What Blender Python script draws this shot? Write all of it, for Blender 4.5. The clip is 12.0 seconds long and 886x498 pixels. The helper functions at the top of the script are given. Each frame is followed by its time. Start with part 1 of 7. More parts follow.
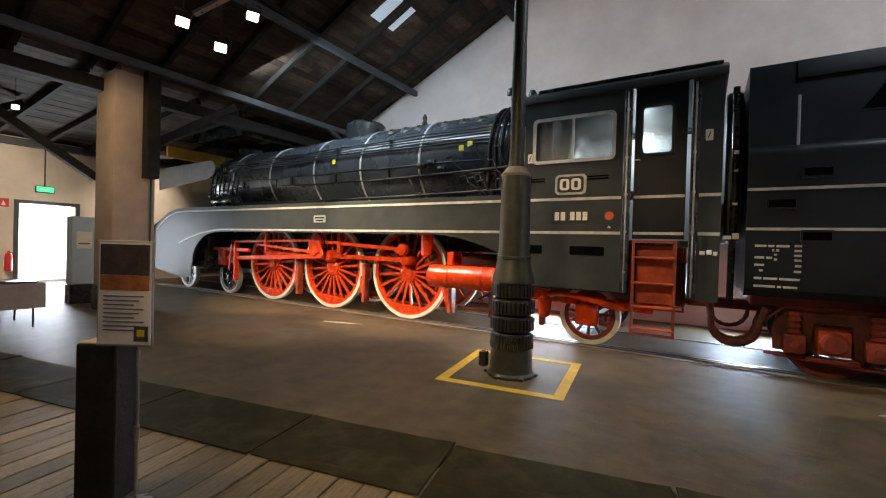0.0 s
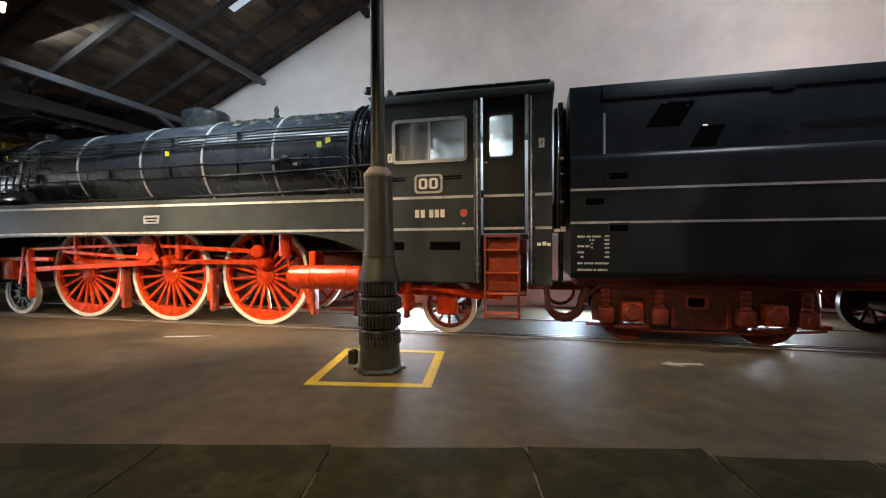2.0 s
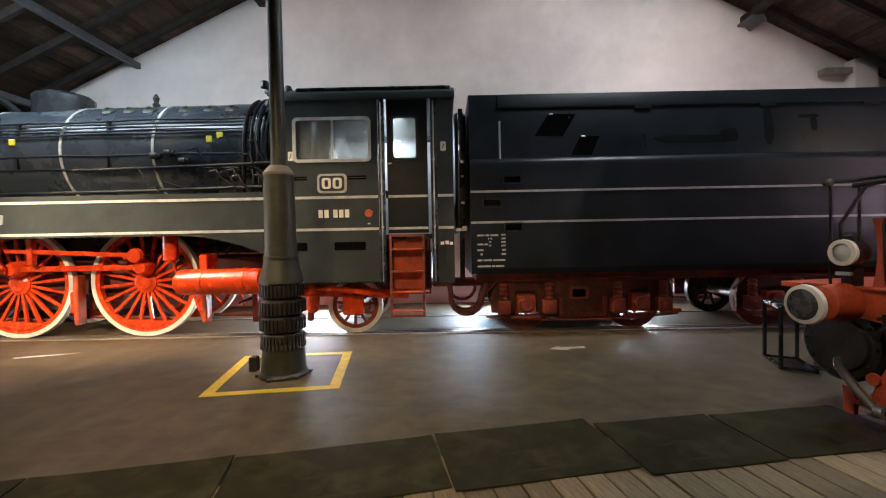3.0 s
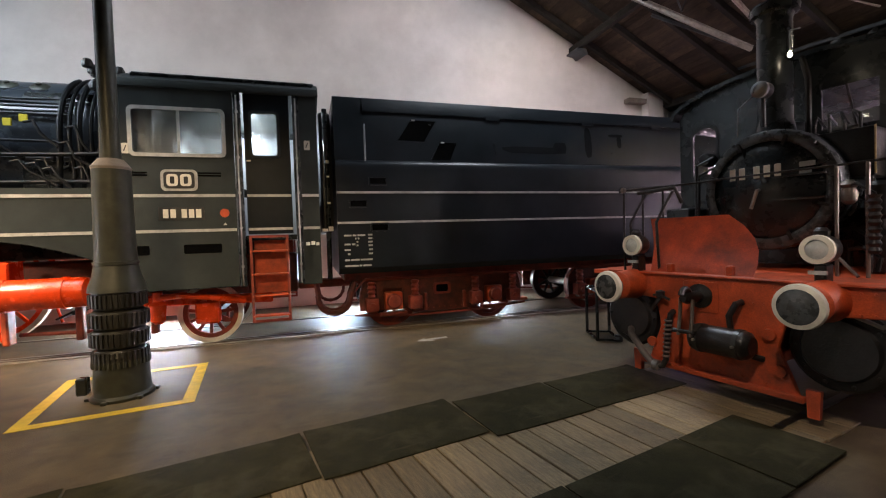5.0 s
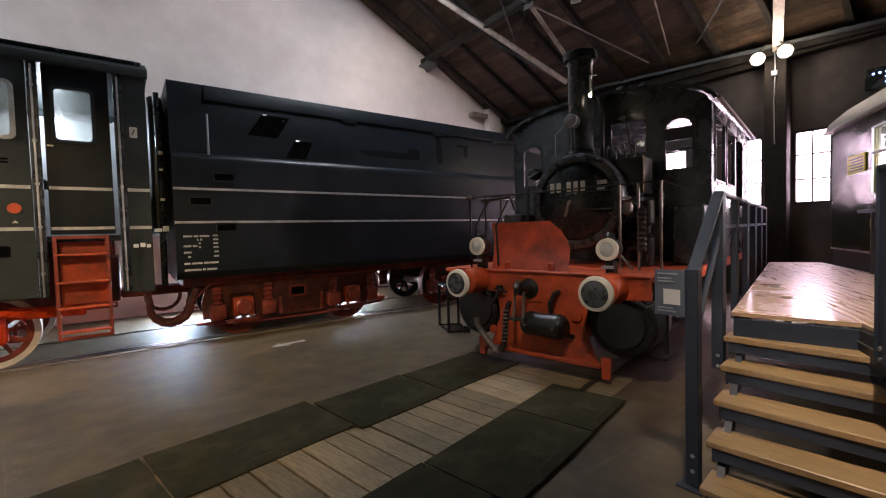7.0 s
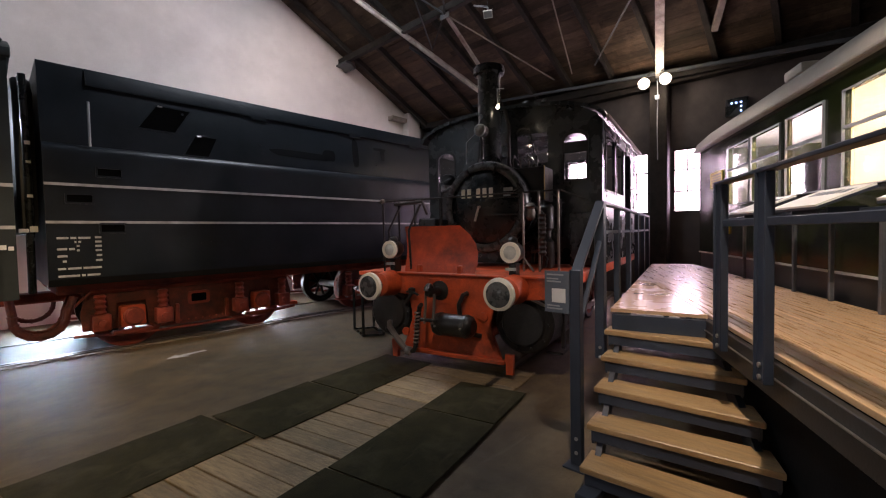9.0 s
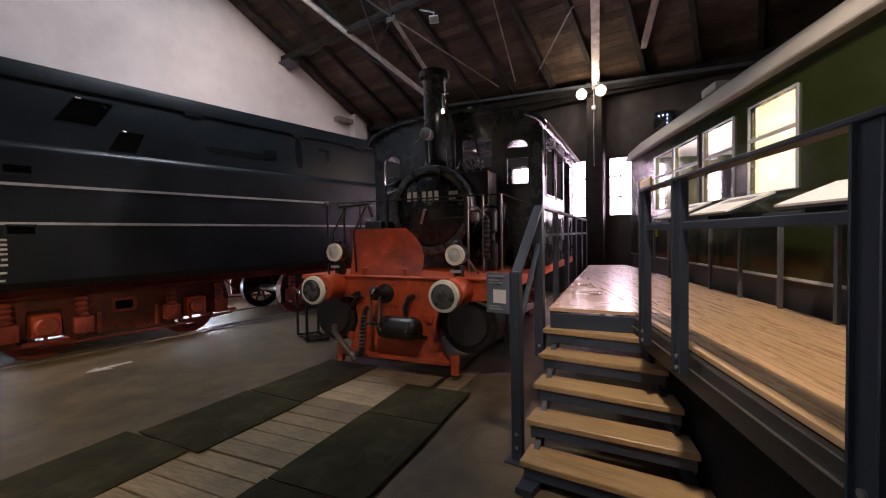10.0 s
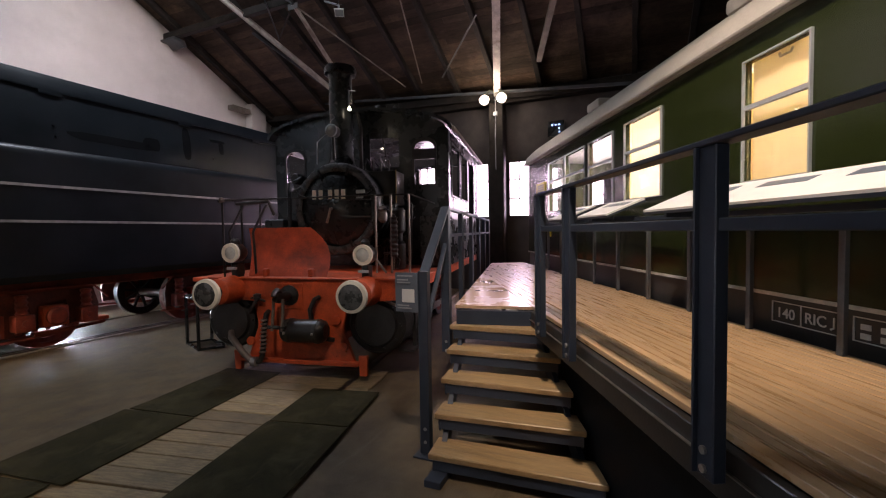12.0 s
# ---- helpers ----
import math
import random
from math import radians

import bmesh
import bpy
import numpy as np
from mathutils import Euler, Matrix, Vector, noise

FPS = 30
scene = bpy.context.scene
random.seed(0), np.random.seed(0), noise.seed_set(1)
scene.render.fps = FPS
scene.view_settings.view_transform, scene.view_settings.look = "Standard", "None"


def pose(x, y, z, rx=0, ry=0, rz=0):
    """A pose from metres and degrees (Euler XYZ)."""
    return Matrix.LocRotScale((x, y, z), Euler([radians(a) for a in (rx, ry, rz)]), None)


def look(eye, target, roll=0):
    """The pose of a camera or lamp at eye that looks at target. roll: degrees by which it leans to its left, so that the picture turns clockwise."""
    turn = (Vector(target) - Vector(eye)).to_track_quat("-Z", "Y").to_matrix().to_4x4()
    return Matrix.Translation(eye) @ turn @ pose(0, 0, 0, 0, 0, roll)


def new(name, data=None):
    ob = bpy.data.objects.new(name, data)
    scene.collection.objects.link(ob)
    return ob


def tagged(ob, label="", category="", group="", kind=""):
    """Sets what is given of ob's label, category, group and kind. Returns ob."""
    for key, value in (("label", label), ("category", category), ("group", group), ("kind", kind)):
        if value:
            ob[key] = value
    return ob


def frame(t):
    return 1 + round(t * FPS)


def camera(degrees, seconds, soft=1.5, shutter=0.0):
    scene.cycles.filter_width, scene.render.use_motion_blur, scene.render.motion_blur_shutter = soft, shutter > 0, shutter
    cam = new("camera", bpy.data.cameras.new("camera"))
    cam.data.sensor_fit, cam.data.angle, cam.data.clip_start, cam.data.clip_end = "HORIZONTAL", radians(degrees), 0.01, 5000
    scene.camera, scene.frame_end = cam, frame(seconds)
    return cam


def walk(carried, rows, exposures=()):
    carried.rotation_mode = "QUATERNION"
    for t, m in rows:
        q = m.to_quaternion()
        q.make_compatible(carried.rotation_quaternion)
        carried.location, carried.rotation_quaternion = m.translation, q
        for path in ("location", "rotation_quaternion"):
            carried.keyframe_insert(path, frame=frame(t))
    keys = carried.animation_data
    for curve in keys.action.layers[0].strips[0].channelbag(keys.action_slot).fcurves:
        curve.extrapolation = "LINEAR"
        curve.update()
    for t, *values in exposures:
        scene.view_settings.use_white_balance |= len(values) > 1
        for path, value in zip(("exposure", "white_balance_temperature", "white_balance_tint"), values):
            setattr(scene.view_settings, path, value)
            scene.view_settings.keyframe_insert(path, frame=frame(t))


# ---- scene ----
cam = camera(92.37, 12.0, soft=1.15)
PATH = [
    (0, 0.068, -0.389, 1.632, 89.42, -1.64, 31.78),
    (0.5, 0.043, -0.435, 1.653, 89.16, -1.57, 28.95),
    (1, 0.054, -0.434, 1.656, 89.24, -1.20, 24.81),
    (1.5, 0.066, -0.459, 1.666, 89.15, -0.08, 20.20),
    (2, 0.052, -0.526, 1.681, 88.92, 0.37, 13.01),
    (2.5, 0.045, -0.593, 1.684, 88.73, 0.72, 5.40),
    (4.5, 0.095, -0.873, 1.672, 88.37, 1.72, -11.04),
    (5, 0.075, -0.908, 1.670, 88.30, 1.85, -17.18),
    (5.5, 0.038, -0.944, 1.672, 88.20, 2.28, -21.97),
    (6, -0.011, -0.973, 1.677, 87.95, 2.19, -26.67),
    (6.5, -0.068, -1.030, 1.688, 87.63, 1.86, -33.01),
    (7, -0.082, -1.079, 1.699, 87.68, 1.58, -36.65),
    (7.5, -0.049, -1.118, 1.696, 87.75, 1.40, -39.54),
    (9.5, -0.034, -1.250, 1.699, 87.98, 1.12, -50.17),
    (10, -0.037, -1.268, 1.700, 88.09, 1.09, -53.96),
    (10.5, -0.042, -1.262, 1.705, 88.06, 0.95, -57.59),
    (11, -0.051, -1.263, 1.708, 87.96, 0.73, -60.85),
    (11.5, -0.064, -1.267, 1.712, 87.84, 0.69, -63.61),
    (12, -0.079, -1.282, 1.716, 87.66, 0.88, -66.40),
]
walk(cam, [(t, pose(*p)) for t, *p in PATH], exposures=[(0, -0.12, 6500, 10), (2.5, 0.08, 6500, 10), (5, 0.22, 6500, 12), (7, 0.13, 6500, 14), (9.5, 0.05, 6480, 17), (12, -0.06, 6420, 17)])

# ---- world, sun, large lights, exposure ----
world = bpy.data.worlds.new("world")
scene.world = world
world.use_nodes = True
wn = world.node_tree.nodes
sky = wn.new("ShaderNodeTexSky")
sky.sky_type = "NISHITA"
sky.sun_disc = False
sky.sun_elevation = radians(35)
sky.sun_rotation = radians(60)
wn["Background"].inputs["Strength"].default_value = 0.15
world.node_tree.links.new(sky.outputs[0], wn["Background"].inputs[0])

sun = new("sun", bpy.data.lights.new("sun", "SUN"))
sun.data.energy = 3.0
sun.data.angle = radians(0.5)
sun.data.color = (1.0, 0.95, 0.88)
sun.matrix_world = look((30, 10, 30), (0, -6, 0))


def area_lamp(name, eye, target, sx, sy, watts, color):
    d = bpy.data.lights.new(name, "AREA")
    d.shape, d.size, d.size_y, d.energy, d.color = "RECTANGLE", sx, sy, watts, color
    ob = new(name, d)
    ob.matrix_world = look(eye, target)
    return ob


def spot_lamp(name, eye, target, watts, color, angle=70, blend=0.6, size=0.06):
    d = bpy.data.lights.new(name, "SPOT")
    d.energy, d.color, d.spot_size, d.spot_blend, d.shadow_soft_size = watts, color, radians(angle), blend, size
    ob = new(name, d)
    ob.matrix_world = look(eye, target)
    return ob


def point_lamp(name, eye, watts, color, size=0.05):
    d = bpy.data.lights.new(name, "POINT")
    d.energy, d.color, d.shadow_soft_size = watts, color, size
    ob = new(name, d)
    ob.location = eye
    return ob


WARM = (1.0, 0.74, 0.46)
SOFTWARM = (1.0, 0.84, 0.68)
COOL = (0.80, 0.90, 1.0)
PINK = (1.0, 0.72, 0.88)
# daylight in the front windows and in the exit door
for wy in (-0.38, 1.52, 2.72, 4.38, 6.95, 8.85):
    area_lamp("window_light", (12.06, wy, 2.88), (0, wy, 2.88), 0.75, 1.65, 120, PINK)
area_lamp("door_light", (-18.5, 4.55, 1.3), (-14.5, 0.6, 0.2), 1.5, 2.7, 600, COOL)
# unseen strip under the roof, added for the long sheen on the boiler
strip = area_lamp("roof_fill_light", (-7.0, 5.9, 5.9), (-8.0, 7.0, 5.9), 6.4, 0.5, 310, (0.72, 0.87, 1.0))
along = Vector((0.993, -0.11, 0.0))
back = Vector((-0.08, -0.72, 0.70)).normalized()
strip.matrix_world = Matrix.Translation((-7.0, 5.9, 5.9)) @ Matrix((along, back.cross(along).normalized(), back)).transposed().to_4x4()
# unseen area light added above the tender to brighten its upper sheet
area_lamp("roof_fill_light", (4.5, 5.6, 8.6), (4.0, 6.6, 3.6), 2.0, 0.8, 330, COOL)

# exhibition spots under the roof truss: eye, target, watts, cone, face turned to the room
SPOTS = [
    ((-7.35, 3.27, 5.16), (-9.3, 7.0, 0.7), 1500, 48, True),
    ((-7.51, 4.01, 5.08), (-5.4, 7.0, 0.7), 1800, 48, True),
    ((-6.70, 4.09, 5.47), (-1.8, 6.3, 1.0), 1900, 42, True),
    ((-8.60, 0.80, 4.90), (-11.2, 4.2, 2.2), 260, 80, False),
]
for eye, target, watts, cone, aim in SPOTS:
    way = (Vector(target) - Vector(eye)).normalized()
    spot_lamp("spot_and_fill_light", Vector(eye) + way * 0.3, target, watts, WARM, cone)
# three unseen fill spots added to wash the gable wall
spot_lamp("spot_and_fill_light", (-3.5, 6.6, 8.0), (-3.0, 10.6, 5.6), 135, (1.0, 0.88, 0.82), 98, 0.8, 0.3)
spot_lamp("spot_and_fill_light", (2.5, 6.3, 8.8), (2.5, 10.6, 5.8), 160, (1.0, 0.88, 0.82), 100, 0.8, 0.3)
spot_lamp("spot_and_fill_light", (6.0, 7.0, 7.3), (7.0, 10.6, 5.0), 150, SOFTWARM, 110, 0.8, 0.3)
# spots at the two fixtures near the back wall
spot_lamp("spot_and_fill_light", (-13.1, 2.6, 4.2), (-18.0, 2.6, 2.2), 800, SOFTWARM, 80, 0.8, 0.1)
spot_lamp("spot_and_fill_light", (-16.4, 7.1, 4.40), (-18.0, 7.1, 2.6), 420, SOFTWARM, 95, 0.8, 0.15)
# floodlights standing on the far side of the large engine
area_lamp("flood_light", (-3.2, 9.75, 0.5), (-3.2, 8.2, 0.2), 2.0, 0.2, 170, COOL)
area_lamp("flood_light", (1.2, 9.9, 0.7), (0.9, 8.2, 0.2), 1.8, 0.25, 210, (0.62, 0.8, 1.0))
area_lamp("flood_light", (4.6, 9.9, 0.6), (4.5, 8.2, 0.2), 1.2, 0.2, 80, COOL)
point_lamp("cab_lamp", (-1.0, 8.6, 3.7), 100, COOL, 0.08)
# unseen fill spots added for the platform, the near floor and the wheels
spot_lamp("spot_and_fill_light", (0.9, -0.9, 5.6), (4.0, -1.6, 1.0), 1150, SOFTWARM, 57, 0.7, 0.12)
spot_lamp("spot_and_fill_light", (-2.0, -2.0, 5.8), (-0.9, 4.4, 0.2), 1050, (1.0, 0.73, 0.38), 54, 0.9, 0.2)
spot_lamp("spot_and_fill_light", (-5.2, -1.5, 5.6), (-4.6, 2.4, 0.0), 520, (1.0, 0.76, 0.45), 80, 0.9, 0.2)
spot_lamp("spot_and_fill_light", (-6.0, -1.2, 5.2), (-7.0, 7.0, 0.6), 3500, (1.0, 0.80, 0.58), 46, 0.9, 0.12)

# unseen fill spot added on the small engine, and the globes on the gate column
spot_lamp("spot_and_fill_light", (0.2, -0.6, 5.7), (3.5, 2.3, 0.9), 520, SOFTWARM, 36, 0.8, 0.12)
for gy in (1.81, 2.29):
    point_lamp("globe_light", (10.78, gy, 5.2), 34, (1.0, 0.84, 0.66), 0.1)

# lamps inside the coach; the pinkish one at 3.0 is added for daylight shining through
for cx_, cw_, cc_ in ((-0.6, 40, (1.0, 0.78, 0.44)), (0.8, 240, (0.95, 0.95, 1.0)), (3.0, 330, (1.0, 0.86, 0.88)), (-3.1, 40, WARM)):
    q = pose(3.91, -1.74, 0, 0, 0, 27) @ Vector((cx_, -1.2, 2.75))
    point_lamp("coach_lamp_and_daylight", q, cw_, cc_, 0.1)

# ---- materials ----


def mat(name, color, rough=0.5, metal=0.0, var=0.25, scale=6.0, bump=0.15, fine=60.0, spec=0.5, dirt=None, dirt_amount=0.5, stretch=(1, 1, 1), island=0.0, coat=0.0, streak=None):
    m = bpy.data.materials.new(name)
    m.use_nodes = True
    nt = m.node_tree
    n, ln = nt.nodes, nt.links
    b = n["Principled BSDF"]
    b.inputs["Metallic"].default_value = metal
    b.inputs["Specular IOR Level"].default_value = spec
    b.inputs["Coat Weight"].default_value = coat
    b.inputs["Coat Roughness"].default_value = 0.15
    tc = n.new("ShaderNodeTexCoord")
    mp = n.new("ShaderNodeMapping")
    mp.inputs["Scale"].default_value = stretch
    ln.new(tc.outputs["Object"], mp.inputs["Vector"])
    a = n.new("ShaderNodeTexNoise")
    a.inputs["Scale"].default_value, a.inputs["Detail"].default_value, a.inputs["Roughness"].default_value = scale, 5, 0.6
    f = n.new("ShaderNodeTexNoise")
    f.inputs["Scale"].default_value, f.inputs["Detail"].default_value = fine, 4
    for t in (a, f):
        ln.new(mp.outputs[0], t.inputs["Vector"])
    ramp = n.new("ShaderNodeValToRGB")
    e = ramp.color_ramp.elements
    e[0].position, e[1].position = 0.3, 0.72
    lo = [c * (1 - var) for c in color]
    hi = [min(1, c * (1 + var)) for c in color]
    e[0].color, e[1].color = (*lo, 1), (*hi, 1)
    ln.new(a.outputs[0], ramp.inputs[0])
    mix = n.new("ShaderNodeMix")
    mix.data_type = "RGBA"
    mix.blend_type = "OVERLAY"
    mix.inputs[0].default_value = min(0.6, var)
    ln.new(ramp.outputs[0], mix.inputs[6])
    ln.new(f.outputs[0], mix.inputs[7])
    out = mix.outputs[2]
    if dirt:
        d = n.new("ShaderNodeTexNoise")
        d.inputs["Scale"].default_value, d.inputs["Detail"].default_value, d.inputs["Roughness"].default_value = scale * 0.45, 8, 0.7
        ln.new(tc.outputs["Object"], d.inputs["Vector"])
        r2 = n.new("ShaderNodeValToRGB")
        r2.color_ramp.elements[0].position, r2.color_ramp.elements[1].position = 0.5, 0.68
        r2.color_ramp.elements[1].color = (dirt_amount, dirt_amount, dirt_amount, 1)
        ln.new(d.outputs[0], r2.inputs[0])
        m2 = n.new("ShaderNodeMix")
        m2.data_type = "RGBA"
        ln.new(r2.outputs[0], m2.inputs[0])
        ln.new(out, m2.inputs[6])
        m2.inputs[7].default_value = (*dirt, 1)
        out = m2.outputs[2]
    if streak:
        for k, (sx, sy, at) in enumerate(((0.5, 6.0, 0.60), (5.0, 0.7, 0.62), (3.0, 3.0, 0.66))):
            sm_ = n.new("ShaderNodeMapping")
            sm_.inputs["Scale"].default_value = (sx, sy, 1)
            sm_.inputs["Rotation"].default_value = (0, 0, 0.4 + k)
            ln.new(tc.outputs["Object"], sm_.inputs["Vector"])
            sn = n.new("ShaderNodeTexNoise")
            sn.inputs["Scale"].default_value, sn.inputs["Detail"].default_value, sn.inputs["Roughness"].default_value = 1.6 + 3 * k, 9, 0.75
            ln.new(sm_.outputs[0], sn.inputs["Vector"])
            sr = n.new("ShaderNodeValToRGB")
            sr.color_ramp.elements[0].position, sr.color_ramp.elements[1].position = at - 0.03, at + 0.06
            sr.color_ramp.elements[1].color = (0.55, 0.55, 0.55, 1)
            ln.new(sn.outputs[0], sr.inputs[0])
            m3 = n.new("ShaderNodeMix")
            m3.data_type = "RGBA"
            ln.new(sr.outputs[0], m3.inputs[0])
            ln.new(out, m3.inputs[6])
            m3.inputs[7].default_value = (*(c * (0.25 if k == 1 else 1) for c in streak), 1)
            out = m3.outputs[2]
    if island:
        g = n.new("ShaderNodeNewGeometry")
        oi = n.new("ShaderNodeObjectInfo")
        add = n.new("ShaderNodeMath")
        add.operation = "ADD"
        ln.new(g.outputs["Random Per Island"], add.inputs[0])
        ln.new(oi.outputs["Random"], add.inputs[1])
        fr = n.new("ShaderNodeMath")
        fr.operation = "FRACT"
        ln.new(add.outputs[0], fr.inputs[0])
        mr = n.new("ShaderNodeMapRange")
        mr.inputs[3].default_value, mr.inputs[4].default_value = 1 - island, 1 + island
        ln.new(fr.outputs[0], mr.inputs[0])
        hs = n.new("ShaderNodeHueSaturation")
        ln.new(mr.outputs[0], hs.inputs["Value"])
        ln.new(out, hs.inputs["Color"])
        out = hs.outputs[0]
    ln.new(out, b.inputs["Base Color"])
    rr = n.new("ShaderNodeMapRange")
    rr.inputs[3].default_value, rr.inputs[4].default_value = max(0.03, rough - 0.14), min(1, rough + 0.14)
    ln.new(a.outputs[0], rr.inputs[0])
    ln.new(rr.outputs[0], b.inputs["Roughness"])
    if bump:
        bp = n.new("ShaderNodeBump")
        bp.inputs["Strength"].default_value, bp.inputs["Distance"].default_value = bump, 0.01
        ln.new(f.outputs[0], bp.inputs["Height"])
        ln.new(bp.outputs[0], b.inputs["Normal"])
    return m


def glass_mat(name, tint, rough=0.03):
    m = bpy.data.materials.new(name)
    m.use_nodes = True
    b = m.node_tree.nodes["Principled BSDF"]
    b.inputs["Base Color"].default_value = (*tint, 1)
    b.inputs["Transmission Weight"].default_value = 1.0
    b.inputs["Roughness"].default_value = rough
    b.inputs["IOR"].default_value = 1.45
    return m


def glow_mat(name, color, strength):
    m = bpy.data.materials.new(name)
    m.use_nodes = True
    b = m.node_tree.nodes["Principled BSDF"]
    b.inputs["Base Color"].default_value = (*color, 1)
    b.inputs["Emission Color"].default_value = (*color, 1)
    b.inputs["Emission Strength"].default_value = strength
    return m


M_FLOOR = mat("worn_asphalt_floor", (0.098, 0.072, 0.041), 0.58, spec=0.25, var=0.45, scale=3.2, fine=90, bump=0.5, dirt=(0.17, 0.135, 0.09), dirt_amount=0.4, streak=(0.15, 0.12, 0.08))
M_MAT = mat("rubber_mat", (0.031, 0.027, 0.012), 0.8, spec=0.12, var=0.4, scale=5, fine=160, bump=0.6, dirt=(0.085, 0.072, 0.04), dirt_amount=0.5, streak=(0.075, 0.062, 0.032))
M_PLANK = mat("worn_plank", (0.235, 0.17, 0.09), 0.62, var=0.4, scale=5, fine=40, bump=0.5, stretch=(9, 1, 1), island=0.38, dirt=(0.08, 0.06, 0.035), dirt_amount=0.65)
M_WALL = mat("lime_plaster", (0.62, 0.56, 0.52), 0.9, var=0.10, scale=0.9, fine=50, bump=0.3, dirt=(0.40, 0.34, 0.31), dirt_amount=0.35)
M_WALL2 = mat("cream_plaster", (0.62, 0.54, 0.43), 0.9, var=0.10, scale=1.2, fine=50, bump=0.3, dirt=(0.4, 0.33, 0.25), dirt_amount=0.3)
M_DARKWALL = mat("sooty_wall", (0.05, 0.042, 0.04), 0.85, var=0.4, scale=2, bump=0.3)
M_ROOFWOOD = mat("sooty_boards", (0.048, 0.032, 0.021), 0.8, spec=0.2, var=0.55, scale=2.5, fine=30, bump=0.5, stretch=(1, 0.2, 1), island=0.45, dirt=(0.15, 0.10, 0.07), dirt_amount=0.5)
M_BEAM = mat("dark_beam_wood", (0.024, 0.020, 0.017), 0.8, spec=0.2, var=0.45, scale=4, fine=40, bump=0.4)
M_STEELBEAM = mat("grey_painted_steel", (0.055, 0.06, 0.066), 0.5, var=0.3, scale=5, bump=0.15, dirt=(0.12, 0.08, 0.05), dirt_amount=0.4)
M_LIGHTBEAM = mat("pale_painted_beam", (0.22, 0.185, 0.15), 0.7, var=0.3, scale=4, bump=0.2, dirt=(0.14, 0.1, 0.07), dirt_amount=0.5)
M_LENS = mat("pale_lamp_glass", (0.50, 0.52, 0.50), 0.12, var=0.2, scale=12, bump=0.0, coat=0.6)
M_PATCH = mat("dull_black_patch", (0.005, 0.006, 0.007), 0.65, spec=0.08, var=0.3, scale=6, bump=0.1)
# grimy red with the shade between and behind the running gear mixed in
M_BOGIE = mat("shaded_grimy_red", (0.10, 0.020, 0.012), 0.6, var=0.5, scale=6, fine=50, bump=0.25, dirt=(0.03, 0.015, 0.012), dirt_amount=0.7)
M_PIPE = mat("dull_black_pipe", (0.007, 0.008, 0.009), 0.5, spec=0.2, var=0.3, scale=8, bump=0.1)
# pale steel paint, made lighter still for the light on the truss chord
M_CHORD = mat("flaking_pale_lit_steel", (0.46, 0.41, 0.35), 0.6, var=0.3, scale=6, bump=0.2, dirt=(0.12, 0.08, 0.05), dirt_amount=0.7)
M_BLACK = mat("black_engine_paint", (0.014, 0.017, 0.018), 0.27, spec=0.5, var=0.3, scale=3, fine=120, bump=0.06, dirt=(0.05, 0.05, 0.05), dirt_amount=0.4)
M_BOILER = mat("black_boiler_steel", (0.034, 0.041, 0.050), 0.27, var=0.15, scale=1.2, fine=14, bump=0.012)
M_SKIRT = mat("dark_grey_satin_paint", (0.040, 0.047, 0.047), 0.44, spec=0.10, var=0.2, scale=2.2, fine=100, bump=0.06, dirt=(0.045, 0.045, 0.042), dirt_amount=0.4)
M_TENDER = mat("tender_black_paint", (0.0095, 0.0130, 0.0165), 0.36, spec=0.25, var=0.35, scale=1.4, fine=90, bump=0.06, dirt=(0.018, 0.018, 0.02), dirt_amount=0.6)
M_STRIPE = mat("pale_grey_line", (0.45, 0.45, 0.42), 0.5, var=0.25, scale=8, bump=0.05, dirt=(0.22, 0.2, 0.17), dirt_amount=0.5)
M_RED = mat("engine_red_paint", (0.70, 0.058, 0.009), 0.26, var=0.25, scale=5, fine=90, bump=0.08, dirt=(0.25, 0.03, 0.015), dirt_amount=0.4)
M_REDOLD = mat("dull_red_paint", (0.48, 0.072, 0.020), 0.5, var=0.4, scale=4, fine=80, bump=0.15, dirt=(0.09, 0.025, 0.016), dirt_amount=0.8)
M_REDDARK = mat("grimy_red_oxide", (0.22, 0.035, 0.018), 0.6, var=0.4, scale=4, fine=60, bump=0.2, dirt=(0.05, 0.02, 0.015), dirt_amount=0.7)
M_WHITE = mat("white_rim_paint", (0.72, 0.68, 0.58), 0.5, var=0.12, scale=7, bump=0.1, dirt=(0.4, 0.34, 0.26), dirt_amount=0.4)
M_STEEL = mat("worn_bare_steel", (0.42, 0.40, 0.37), 0.35, 0.9, var=0.25, scale=8, bump=0.1)
M_RAIL = mat("rusty_rail_steel", (0.20, 0.17, 0.15), 0.4, 0.7, var=0.3, scale=7, bump=0.2)
M_SILVER = mat("silver_grey_paint", (0.34, 0.36, 0.37), 0.38, 0.2, var=0.15, scale=3, bump=0.06, dirt=(0.2, 0.2, 0.2), dirt_amount=0.3)
M_IRON = mat("dark_cast_iron_paint", (0.036, 0.037, 0.027), 0.42, spec=0.35, var=0.25, scale=9, fine=120, bump=0.12)
M_GREY = mat("blue_grey_steel_paint", (0.024, 0.031, 0.045), 0.42, spec=0.35, var=0.12, scale=6, fine=150, bump=0.05)
M_YELLOW = mat("yellow_floor_paint", (0.62, 0.40, 0.02), 0.6, var=0.2, scale=9, bump=0.2, dirt=(0.3, 0.2, 0.04), dirt_amount=0.5)
M_YBOX = mat("yellow_label_plastic", (0.75, 0.62, 0.04), 0.5, var=0.1, scale=9, bump=0.0)
M_GREEN = mat("coach_green_paint", (0.017, 0.023, 0.006), 0.15, var=0.15, scale=2, fine=60, bump=0.03)
